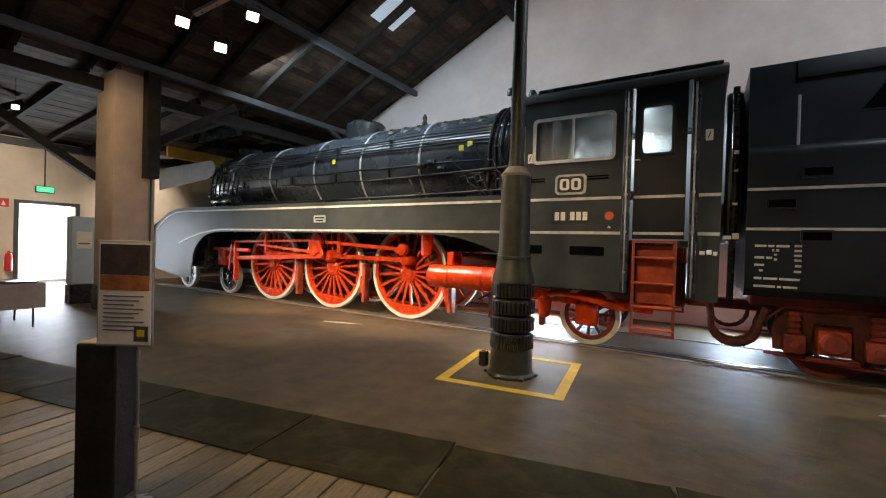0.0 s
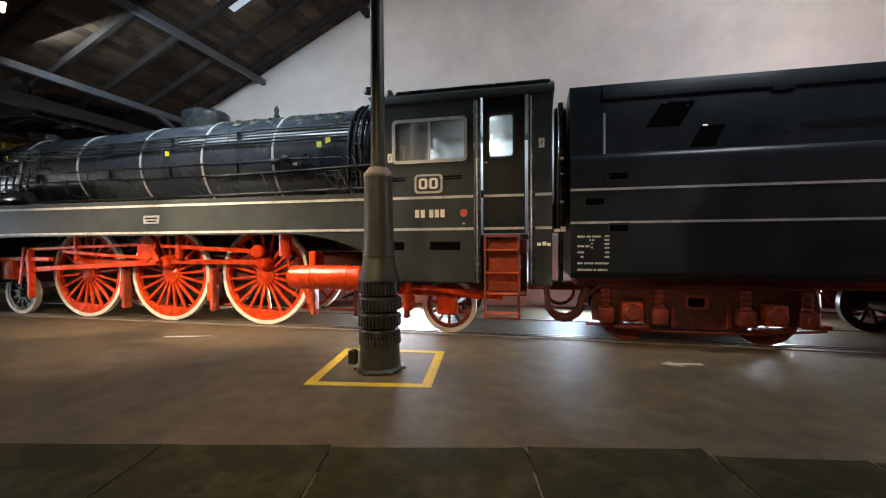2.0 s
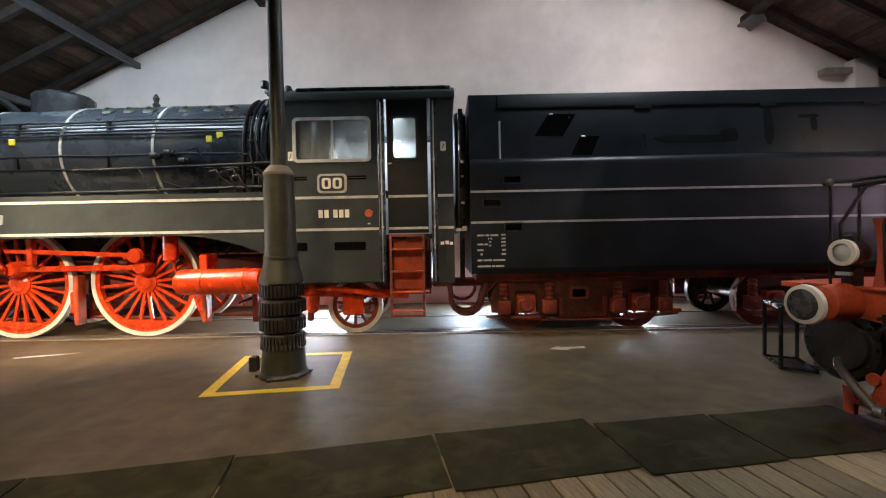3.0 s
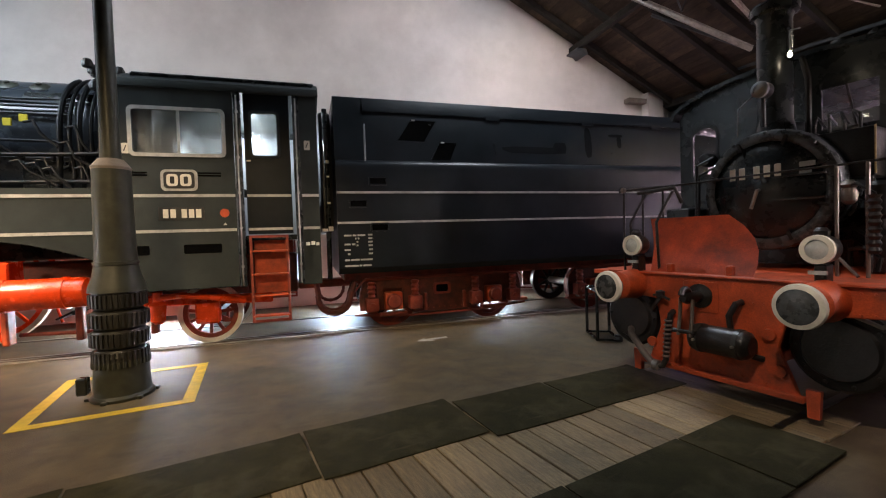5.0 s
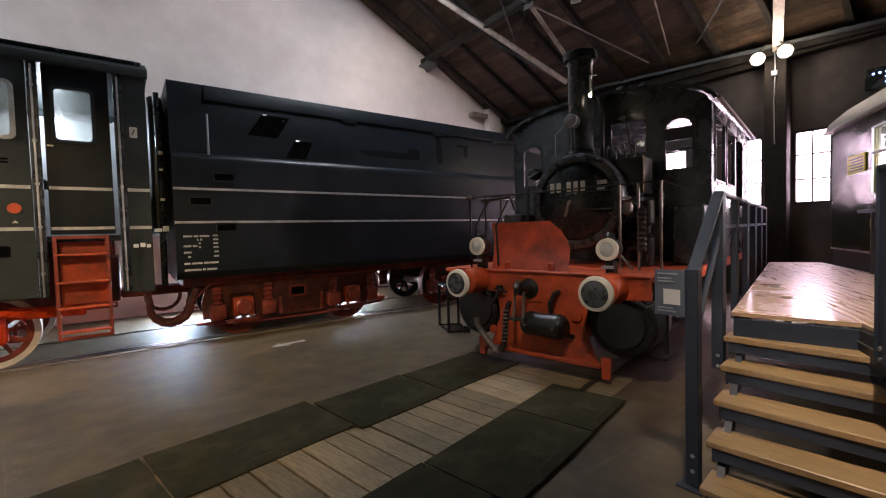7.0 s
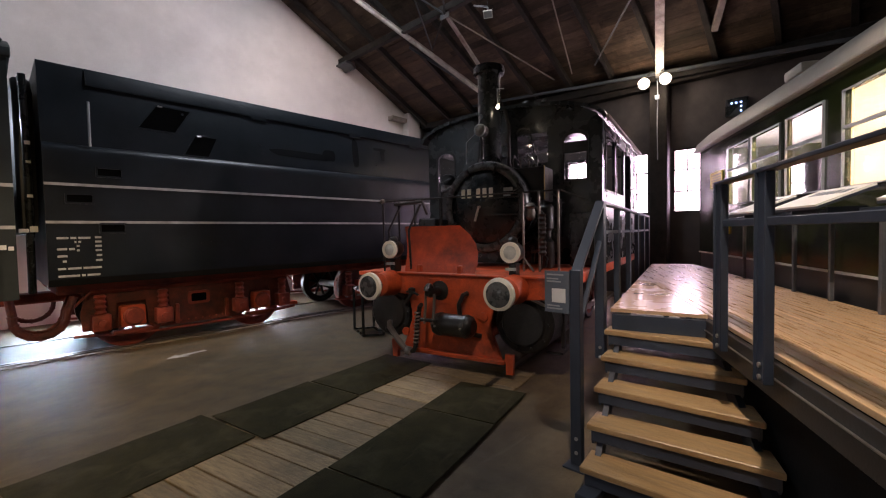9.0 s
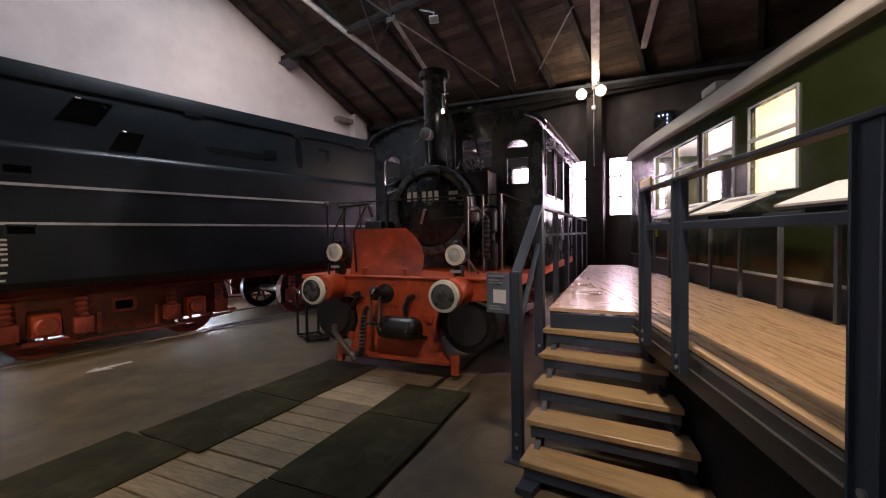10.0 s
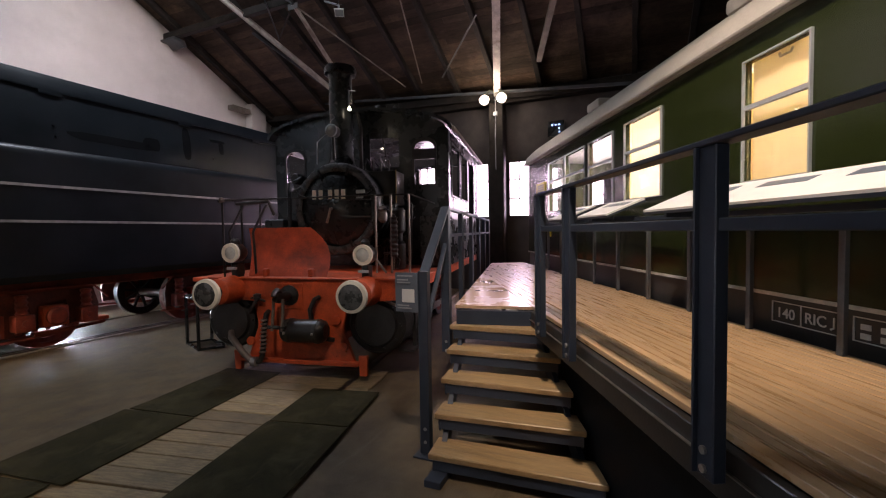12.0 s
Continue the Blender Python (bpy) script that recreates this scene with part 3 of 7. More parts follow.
NODE = (7.94, 6.0, 7.13)
angle_pair((10.35, 6.75, 5.92), (4.4, 8.75, 8.95), .10, .05, M_CHORD, "pale riveted truss chord of paired steel angles")
angle_pair((9.9, 6.2, 6.1), NODE, .06, .04, M_CHORD, "pale steel strut of paired angles")
angle_pair((8.3, 7.7, 6.95), (10.3, 6.85, 5.98), .05, .03, M_STEELBEAM, "thin steel strut beside the chord")
for p, q, w, m in ((NODE, (10.62, 4.47, 5.79), .028, M_LIGHTBEAM), (NODE, (8.62, 7.12, 6.78), .03, M_BEAM), (NODE, (7.1, 6.5, 7.6), .035, M_STEELBEAM), ((8.62, 7.1, 6.78), (7.33, 6.44, 7.43), .03, M_STEELBEAM),
                   ((8.53, 3.45, 6.95), (10.7, 4.0, 5.85), .026, M_LIGHTBEAM), ((9.34, 1.92, 6.66), (10.78, 3.41, 5.93), .032, M_STEELBEAM), (NODE, (5.6, 4.2, 8.3), .04, M_STEELBEAM)):
    solid("trim_strut", beam(p, q, w, w), m, "thin steel tie rod of the roof truss", "strut", "structure")
solid("trim_gusset", prism([(5.86, 7.02), (6.14, 7.02), (6.16, 7.2), (5.98, 7.28), (5.84, 7.2)], 7.93, 7.945, "x"), M_STEELBEAM, "riveted steel gusset plate", "gusset", "structure")
solid("trim_purlin_bracket", prism([(7.80, 7.13), (8.12, 7.13), (8.18, 6.98), (8.12, 6.96), (8.0, 7.06), (7.80, 7.08)], 10.05, 10.59, "y"), M_STEELBEAM, "iron bracket under the purlin end", "bracket", "structure")
solid("trim_tie_beam", beam((11.2, 10.3, 6.12), (11.2, -6.0, 4.82), .07, .07), M_STEELBEAM, "thin steel tie under the eave", "tie", "structure")
solid("trim_tie_beam", beam((11.35, 10.3, 5.72), (11.35, -8.0, 5.0), .14, .18), M_BEAM, "dark timber tie under the eave", "tie", "structure")
# one extra rafter in a pale colour, for the light that falls on it
solid("trim_rafter", beam((8.9, .0, 6.86), (10.8, .79, 5.95), .12, .12, bevel=.008), M_LIGHTBEAM, "timber rafter under the roof boards, coloured pale as if lit", "rafter", "structure")
# struts and posts on the west side
for p, q, w, m in (((-7.7, 3.5, 6.6), (-8.1, 9.9, 6.35), .10, M_BEAM), ((-12.4, 4.4, 4.9), (-9.2, 4.4, 6.0), .16, M_BEAM), ((-12.5, 3.9, 3.0), (-12.3, 1.0, 4.9), .18, M_BEAM), ((-14.2, 0.5, 0.0), (-14.2, 0.5, 4.8), .22, M_BEAM),
                ((-14.2, 0.5, 3.2), (-14.2, 3.0, 4.8), .16, M_BEAM), ((-11.0, 4.5, 3.8), (-10.9, 6.4, 5.2), .16, M_BEAM), ((-10.3, 9.9, 4.9), (-10.25, 9.0, 5.3), .12, M_STEELBEAM), ((-10.3, 10.5, 3.9), (-10.3, 10.5, 5.4), .2, M_STEELBEAM)):
    solid("trim_strut", beam(p, q, w, w, bevel=.01), m, "dark timber strut of the roof truss", "strut", "structure")

# white pier carrying the truss
pier = thing("pier", -10.9, 4.05, 0, 0, "square plastered pier with a black painted foot", "pier", kind="structure")
part("shaft", box(-11.35, -10.45, 3.5, 4.3, 0.55, 5.1, .03, 2), M_PIER, pier)
part("foot", box(-11.37, -10.43, 3.48, 4.32, 0.0, 0.55, .02), M_BLACK, pier, "black painted foot")
part("corbel", box(-11.2, -10.6, 3.65, 4.15, 5.1, 5.65, .06, 2), M_PIER, pier)
part("side_post", box(-10.45, -10.22, 4.02, 4.28, 2.9, 5.3, .01), M_BEAM, pier, "dark timber post on the pier")
part("conduit", tube([(-10.42, 4.2, 0.5), (-10.42, 4.2, 2.9)], .02), M_STEELBEAM, pier)

# rails of the main track: grooves with steel and pale concrete edging
for y in (7.18, 8.62):
    solid("trim_rail", box(-18, 11.7, y - .035, y + .035, 0.0, .018, .004), M_RAIL, "worn rail set flush into the floor", "rail", "structure")
solid("trim_rail_edge", box(-18, 11.7, 6.86, 6.98, 0.0, .012, .003), M_LIGHTBEAM, "pale timber edging along the rail", "rail edging", "structure")
solid("trim_rail_edge", box(-18, 11.7, 7.06, 7.12, 0.0, .012, .003), M_RAIL, "steel guard strip along the rail", "rail edging", "structure")

# ---- the large engine ----
EY = 7.9
FACE = 6.4
eng = thing("steam_locomotive", -8.0, EY, 0, 0, "large black streamlined steam locomotive with red running gear and white-rimmed wheels", "locomotive")

bm = lathe([(0.0, -13.25), (.70, -13.22), (.82, -13.1), (.86, -12.4), (.90, -11.8), (.90, -10.1), (.96, -8.4), (1.0, -6.7), (1.02, -5.1), (1.02, -3.0), (.95, -2.55)], "x", (0, EY, 3.38), 48)
part("boiler", bm, M_BOILER, eng, "black boiler barrel with satin sheen")
for x, r in ((-11.84, .905), (-10.14, .91), (-8.33, .965), (-6.74, 1.005), (-5.08, 1.025)):
    part("boiler_band", lathe([(r - .01, x - .022), (r + .010, x - .022), (r + .010, x + .022), (r - .01, x + .022)], "x", (0, EY, 3.38), 48, cap=False), M_STRIPE, eng, "pale grey boiler band")
part("firebox_casing", prism([(6.98, 2.4), (8.82, 2.4), (8.86, 3.4), (8.75, 4.0), (8.2, 4.38), (7.6, 4.38), (7.05, 4.0), (6.94, 3.4)], -4.0, -2.5, "x", w=.05), M_BLACK, eng)
part("dome", lathe([(.48, 4.15), (.50, 4.3), (.50, 4.62), (.44, 4.68), (0.0, 4.68)], "z", (-7.5, EY, 0), 32), M_BLACK, eng, "low round black dome")
part("whistle", lathe([(.05, 4.38), (.07, 4.45), (.04, 4.5), (.06, 4.58), (0.02, 4.66)], "z", (-5.6, EY - .1, 0), 12), M_IRON, eng)
for k, (x, a) in enumerate([(-6.15, 38), (-5.75, 38), (-5.38, 38), (-4.7, 38), (-4.25, 38), (-3.85, 38)]):
    a = radians(90 + a)
    c = Vector((x, EY + 1.0 * math.cos(a), 3.38 + 1.0 * math.sin(a)))
    bm = lathe([(.12, -.02), (.13, .02), (.09, .05), (.04, .055), (.035, .08), (0, .08)], "z", (0, 0, 0), 14)
    bmesh.ops.transform(bm, matrix=Matrix.Translation(c) @ Matrix.Rotation(radians(38), 4, "X"), verts=bm.verts)
    part("washout_plug", bm, M_IRON, eng)
# bundles of thin pipes and rods along the boiler
for a, r in ((150, .018), (154, .016), (158, .014), (161.5, .014), (165, .018), (186, .02), (199, .018)):
    ra = radians(a)
    pts = []
    for i in range(15):
        x = -12.9 + i * (9.6 / 14)
        rad = (.90 if x < -10.1 else .90 + (x + 10.1) / 5.0 * .12 if x < -5.1 else 1.02) + .055
        s = .012 * math.sin(i * 1.9 + a)
        pts.append((x, EY + rad * math.cos(ra), 3.38 + rad * math.sin(ra) + s))
    part("pipe", tube(pts, r, 8), M_PIPE, eng)
for x in (-11.3, -9.2, -7.55, -5.9):
    for a in (156, 192):
        ra = radians(a)
        rad = 1.02 + .03
        rad = (.90 if x < -10.1 else .90 + (x + 10.1) / 5.0 * .12 if x < -5.1 else 1.02) + .03
        p = Vector((x, EY + rad * math.cos(ra), 3.38 + rad * math.sin(ra)))
        part("pipe_clip", box(p.x - .03, p.x + .03, p.y - .04, p.y + .03, p.z - .11, p.z + .11, .008), M_PIPE, eng)
# curved pipes and fittings at the firebox
rp = random.Random(7)
for k in range(6):
    x = -3.42 + k * .13
    pts = arc_pts((x, EY, 3.35), 1.10 + .02 * (k % 3), 112 - 3 * (k % 2), 186 + 2 * (k % 4), 12, "yz")
    pts += [(x + rp.uniform(-.1, .1), pts[-1][1] + .02, 2.75), (x + rp.uniform(-.1, .1), pts[-1][1] + .05, 2.45)]
    part("pipe", tube(pts, .028 if k % 2 else .040, 8), M_PIPE, eng)
for k in range(12):
    x = rp.uniform(-5.4, -2.9)
    z = rp.uniform(2.55, 3.5)
    y = EY - 1.12 - rp.uniform(0, .12)
    pts = [(x, y, z), (x + .12, y - .03, z + .02), (x + .2, y - .03, z - rp.uniform(.1, .3)), (x + rp.uniform(.25, .6), y, z - .35)]
    part("pipe", tube(pts, rp.uniform(.012, .024), 7), M_PIPE, eng)
for k in range(7):
    x = -12.9 + k * .22
    pts = [(x, EY - .88, 3.6 - .05 * k), (x + .05, EY - .98, 3.1), (x + .12, EY - 1.02, 2.8), (x + .3, EY - 1.1, 2.5)]
    part("pipe", tube(pts, .022, 7), M_PIPE, eng)
for x, z in ((-5.0, 3.25), (-4.75, 3.3), (-4.5, 3.15), (-11.6, 3.6), (-12.4, 3.75), (-12.0, 2.9), (-12.7, 2.9)):
    part("valve", lathe([(.03, -.1), (.06, -.08), (.06, .02), (.03, .05), (.05, .09), (.0, .1)], "x", (x, EY - 1.06, z), 12), M_IRON, eng)
for x, y, z in ((-7.61, 6.92, 3.55), (-4.04, 6.82, 3.52), (-3.84, 6.8, 3.58), (-12.6, 7.15, 4.05), (-12.3, 7.0, 3.7)):
    part("label_plate", box(x - .05, x + .05, y - .02, y + .01, z - .055, z + .055, .006), M_YBOX, eng, "small yellow cable label")
for k in range(16):
    x = -12.9 + k * .21 + rp.uniform(-.05, .05)
    z = rp.uniform(2.62, 3.9)
    y = EY - math.sqrt(max(.05, .92 ** 2 - (z - 3.38) ** 2)) - .05
    part("pipe", tube([(x, y, z), (x + .04, y - .05, z - .03), (x + .05, y - .07, z - .22), (x + rp.uniform(.1, .4), y - .05, z - .26)], rp.uniform(.012, .028), 7), M_PIPE, eng)
for k in range(10):
    x = -6.4 + k * .36
    part("cable_clip", box(x - .02, x + .02, EY - 1.12, EY - 1.06, 2.96, 3.06, .005), M_SOOT, eng)
part("pipe", tube([(-12.6, EY - 1.08, 2.62), (-9.0, EY - 1.12, 2.60), (-5.5, EY - 1.15, 2.62), (-3.0, EY - 1.15, 2.66)], .03, 8), M_PIPE, eng)
part("pipe", tube([(-6.4, EY - 1.14, 3.0), (-4.8, EY - 1.17, 3.02), (-3.3, EY - 1.16, 3.06), (-2.6, EY - 1.2, 3.08)], .028, 8), M_PIPE, eng)
part("pump_body", lathe([(.10, -12.6), (.15, -12.5), (.15, -12.0), (.12, -11.9), (.15, -11.8), (.15, -11.4), (.1, -11.3)], "x", (0, 6.85, 2.72), 20), M_BLACK, eng)
part("chimney_mouth", lathe([(.34, 4.1), (.32, 4.3), (.35, 4.45), (.30, 4.46), (.28, 4.2)], "z", (-12.4, EY, 0), 24), M_BLACK, eng)

# smoke deflectors
for side in (-1, 1):
    bm = bmesh.new()
    y = EY + side * 1.12
    poly = [(-15.7, 3.20), (-12.75, 3.42), (-12.5, 3.55), (-12.42, 3.72), (-12.5, 3.90), (-12.7, 3.96), (-15.3, 3.92), (-15.75, 3.75)]
    prism(poly, y - .012, y + .012, "y", bm, w=.004)
    part("smoke_deflector", bm, M_SILVER, eng, "silver-grey smoke deflector plate")
    for x in (-14.6, -13.1):
        part("deflector_bracket", beam((x, y, 3.6), (x, EY + side * .8, 3.5), .04, .03), M_BLACK, eng)


# skirt with a long wheel opening
def skirt_profile():
    pts = [(-2.56, 2.52), (-13.4, 2.52)]
    pts += [(-13.8, 2.49), (-14.2, 2.40), (-14.6, 2.22), (-15.0, 1.95)]
    pts += [(-15.0, .62), (-14.0, .50), (-13.2, .42), (-12.9, .50), (-12.85, .8)]
    for i in range(9):
        a = radians(180 - 90 * i / 8)
        pts.append((-11.55 + 1.25 * math.cos(a), .95 + .86 * math.sin(a)))
    pts += [(-11.0, 1.825), (-4.45, 1.825)]
    for i in range(1, 9):
        s = i / 8
        pts.append((-4.45 + 1.55 * s, 1.825 - .35 * s * s))
    pts += [(-2.75, 1.25), (-2.68, 1.02), (-2.56, 1.0)]
    return pts


prof = skirt_profile()
for side in (-1, 1):
    y = EY + side * 1.5
    part("side_skirt", prism(prof, y - .02, y + .02), M_SKIRT, eng, "dark grey side skirt with pale lines")
    yo = y + side * .026
    up = [(-2.56, 2.41), (-13.3, 2.41), (-13.75, 2.385), (-14.15, 2.30), (-14.55, 2.12), (-14.95, 1.86)]
    lowl = [(-2.56, 1.88), (-11.3, 1.88), (-11.8, 1.85), (-12.4, 1.77), (-13.0, 1.63), (-13.6, 1.45)]
    for ln_ in (up, lowl):
        bm = bmesh.new()
        for (xa, za), (xb, zb) in zip(ln_, ln_[1:]):
            prism([(xa, za - .022), (xa, za + .022), (xb, zb + .022), (xb, zb - .022)], yo - .006, yo + .006, "y", bm)
        part("lining", bm, M_STRIPE, eng, "pale grey lining strip")
    part("side_plate", prism(rrect(-7.64, -7.26, 2.06, 2.22, .02), yo - .012, yo + .012), M_SILVER, eng, "small cast plate")
    part("plate_bar", box(-7.60, -7.30, yo + side * .012 - .003, yo + side * .012 + .003, 2.15, 2.18), M_BLACK, eng)
    part("plate_bar", box(-7.57, -7.33, yo + side * .012 - .003, yo + side * .012 + .003, 2.09, 2.12), M_BLACK, eng)
# running board on top of the skirts
part("running_board", box(-13.4, -2.56, EY - 1.5, EY + 1.5, 2.42, 2.46), M_BLACK, eng)
# rounded nose joining both skirts
bm = bmesh.new()
rings = []
for i in range(17):
    a = radians(-90 + 180 * i / 16)
    cx, cy = math.cos(a), math.sin(a)
    ring = []
    for z, d, b in ((.62, 1.2, 1.5), (1.0, 1.55, 1.5), (1.5, 1.6, 1.5), (1.95, 1.35, 1.5), (2.22, 1.0, 1.42), (2.40, .5, 1.3), (2.5, .05, 1.1)):
        x0 = -15.0 if z < 2.0 else -14.6 if z < 2.3 else -14.2 if z < 2.45 else -13.8
        ring.append(bm.verts.new((x0 - d * cx ** .8 if cx > 0 else x0, EY + b * cy, z)))
    rings.append(ring)
for s, t in zip(rings, rings[1:]):
    for k in range(len(s) - 1):
        bm.faces.new((s[k], s[k + 1], t[k + 1], t[k]))
bmesh.ops.solidify(bm, geom=bm.faces[:], thickness=.03)
part("nose", bm, M_SKIRT, eng, "rounded dark grey nose casing")
for side in (-1, 1):
    part("buffer", lathe([(.22, -17.05), (.24, -17.02), (.24, -16.98), (.10, -16.96), (.10, -16.4), (.14, -16.2)], "x", (0, EY + side * .875, 1.06), 20), M_BLACK, eng)

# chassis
# darkened red puts the shade behind the spokes into the frame colour
part("main_frame", box(-15.2, -0.2, EY - .55, EY + .55, .75, 1.45, .02), M_BOGIE, eng, "red plate frame, darkened for the shade behind the wheels")
part("frame_cover", box(-12.6, -2.8, EY - .62, EY + .62, 1.5, 2.3, .02), M_BLACK, eng)
part("cylinder_block", box(-13.4, -12.4, EY - 1.3, EY + 1.3, .75, 1.7, .05, 2), M_BLACK, eng)
for x in (-8.9, -6.62, -4.3):
    part("brake_hanger", box(x - .045, x + .045, EY - .95, EY - .75, .25, 1.15, .02), M_REDOLD, eng)
    part("brake_block", box(x - .16, x + .02, EY - .9, EY - .72, .45, .85, .03), M_RED, eng)
    part("brake_rod", tube([(x, EY - .6, .35), (x + 1.6, EY - .6, .30)], .03, 8), M_REDDARK, eng)


def wheel(x, r, y, nsp, outward, balance, tyre_m, m, parent):
    """A spoked wheel: tyre, rim, hub, spokes and balance weight."""
    o = outward
    w = thing_part(parent, x, y, r)
    z = r
    prof_ = [(r - .075, y - .06), (r, y - .06), (r, y + .06), (r - .075, y + .06), (r - .075, y - .06)]
    t = part("tyre", lathe(prof_, "y", (x, 0, z + .005), 48, cap=False), tyre_m, w, "white-painted tyre")
    prof_ = [(r - .15, y - .05), (r - .074, y - .05), (r - .074, y + .05), (r - .15, y + .05), (r - .15, y - .05)]
    part("rim", lathe(prof_, "y", (x, 0, z + .005), 40, cap=False), m, w)
    bm = bmesh.new()
    for k in range(nsp):
        a = 2 * math.pi * k / nsp + .1
        d = Vector((math.cos(a), 0, math.sin(a)))
        beam(Vector((x, y, z)) + d * r * .16, Vector((x, y, z)) + d * (r - .13), .05, .032 * (1.4 if r > .8 else 1.2), bm, up=(0, 1, 0))
    part("spokes", bm, m, w)
    h = r * .2
    part("hub", lathe([(0, y + o * .10), (h * .6, y + o * .10), (h * .75, y + o * .07), (h, y + o * .05), (h, y - o * .06), (0, y - o * .06)], "y", (x, 0, z), 20, cap=False), m, w)
    if balance:
        pts = [(x + (r - .14) * math.cos(radians(a)), z + (r - .14) * math.sin(radians(a))) for a in range(232, 309, 7)]
        part("balance_weight", prism(pts, y - .05, y + .055), m, w)
    return w


def thing_part(parent, x, y, r):
    """The wheel disc that carries tyre, rim, hub and spokes."""
    nm = "driving_wheel" if r > .8 else "carrying_wheel"
    return part(nm, lathe([(r * .10, y - .09), (r * .10, y + .09)], "y", (x, 0, r), 16), M_STEEL, parent)


DR = (-10.06, -7.78, -5.45)
for side in (-1, 1):
    y = EY + side * .74
    for i, x in enumerate(DR):
        wheel(x, 1.0, y, 20, side, True, M_WHITE, M_RED, eng)
    for x in (-14.4, -12.1):
        wheel(x, .5, y, 11, side, False, M_WHITE, M_BLACK, eng)
    wheel(-1.6, .5, y, 11, side, False, M_WHITE, M_REDDARK, eng)
for x in (*DR, -14.4, -12.1, -1.6):
    part("axle", tube([(x, EY - .7, 1.0 if x in DR else .5), (x, EY + .7, 1.0 if x in DR else .5)], .09, 12), M_STEEL, eng)

# rods on both sides; crank pins point towards the rear
for side in (-1, 1):
    yr = EY + side * .93
    pz = 1.22
    px_ = .30
    pins = [(x + px_ * .2, 1.0 + .28) for x in DR]
    bm = bmesh.new()
    for (xa, za), (xb, zb) in zip(pins, pins[1:]):
        beam((xa, yr, za), (xb, yr, zb), .05, .10, bm, bevel=.01)
    part("coupling_rod", bm, M_RED, eng)
    for xa, za in pins:
        part("crank_pin", lathe([(.0, yr + side * .10), (.10, yr + side * .10), (.14, yr + side * .05), (.15, yr - side * .12), (0, yr - side * .12)], "y", (xa, 0, za), 18, cap=False), M_RED, eng)
    y2 = EY + side * 1.08
    part("connecting_rod", beam((-11.9, y2, 1.06), (pins[1][0], y2, pins[1][1]), .05, .12, bevel=.012), M_RED, eng)
    part("crosshead", box(-12.1, -11.75, y2 - .09, y2 + .07, .86, 1.30, .03, 2), M_RED, eng)
    part("slide_bar", box(-12.6, -10.7, y2 - .05, y2 + .05, 1.28, 1.38, .012), M_RED, eng)
    part("slide_bar_bracket", box(-11.35, -11.27, y2 - .08, y2 + .06, .45, 1.55, .012), M_RED, eng)
    part("valve_link", prism([(-8.25, 1.3), (-8.05, 1.25), (-7.85, 1.42), (-7.8, 1.7), (-7.95, 1.86), (-8.15, 1.8), (-8.28, 1.6)], y2 - .06, y2 + .06, w=.02), M_RED, eng)
    part("eccentric_rod", beam((-8.0, y2 + side * .06, 1.36), (-10.3, y2 + side * .06, 1.50), .035, .07, bevel=.008), M_RED, eng)
    part("return_crank", beam((pins[1][0], y2 + side * .08, pins[1][1]), (pins[1][0] - .2, y2 + side * .08, 1.62), .05, .12, bevel=.02), M_RED, eng)
    part("radius_rod", beam((-8.0, y2, 1.66), (-11.4, y2, 1.55), .035, .07, bevel=.008), M_RED, eng)
    part("combination_lever", beam((-11.45, y2 + side * .05, 1.6), (-11.6, y2 + side * .05, .75), .035, .07, bevel=.008), M_RED, eng)
    part("rear_rod", beam((-7.72, y2, 1.62), (-5.4, y2, 1.50), .04, .08, bevel=.01), M_RED, eng)
    part("rear_rod_head", lathe([(0, y2 + side * .07), (.12, y2 + side * .06), (.14, y2), (.12, y2 - side * .06), (0, y2 - side * .07)], "y", (-5.4, 0, 1.5), 16, cap=False), M_RED, eng)
    part("link_bracket", box(-7.3, -7.2, y2 - .06, y2 + .06, 1.35, 1.85, .015), M_RED, eng)
    part("link_bracket", box(-10.0, -9.92, y2 - .06, y2 + .06, 1.3, 1.85, .015), M_RED, eng)
    part("sand_box", lathe([(.10, 1.4), (.12, 1.42), (.12, 1.83), (.10, 1.85)], "z", (-4.75, y2 + side * .05, 0), 16), M_RED, eng)
    part("sand_pipe", tube([(-4.75, y2, 1.42), (-4.7, y2, 1.2), (-4.55, EY + side * .85, .8), (-4.4, EY + side * .8, .3)], .025, 8), M_RED, eng)
    ya = EY + side * 1.32
    part("air_reservoir", lathe([(0, -4.53), (.16, -4.52), (.21, -4.47), (.22, -4.40), (.22, -3.16), (.21, -3.08), (.15, -3.03), (0, -3.02)], "x", (0, ya, 1.03), 28, cap=False), M_RED, eng, "bright red air reservoir drum")
    for x in (-4.05, -3.35):
        part("reservoir_strap", lathe([(.225, x - .03), (.235, x - .03), (.235, x + .03), (.225, x + .03)], "x", (0, ya, 1.03), 28, cap=False), M_RED, eng)
    part("reservoir_bracket", box(-4.12, -3.98, ya - .05, ya + .3, 1.2, 1.5, .02), M_RED, eng)
    part("trailing_frame", beam((-2.9, EY + side * .95, .80), (-.6, EY + side * .95, .72), .06, .16, bevel=.02), M_RED, eng)
    part("trailing_axlebox", box(-1.78, -1.42, EY + side * .95 - .1, EY + side * .95 + .1, .36, .74, .03), M_RED, eng)
    part("steam_trap", lathe([(.05, .45), (.1, .5), (.12, .75), (.07, .8), (.07, .95), (.03, .97)], "z", (-2.25, EY + side * 1.2, 0), 14), M_RED, eng)
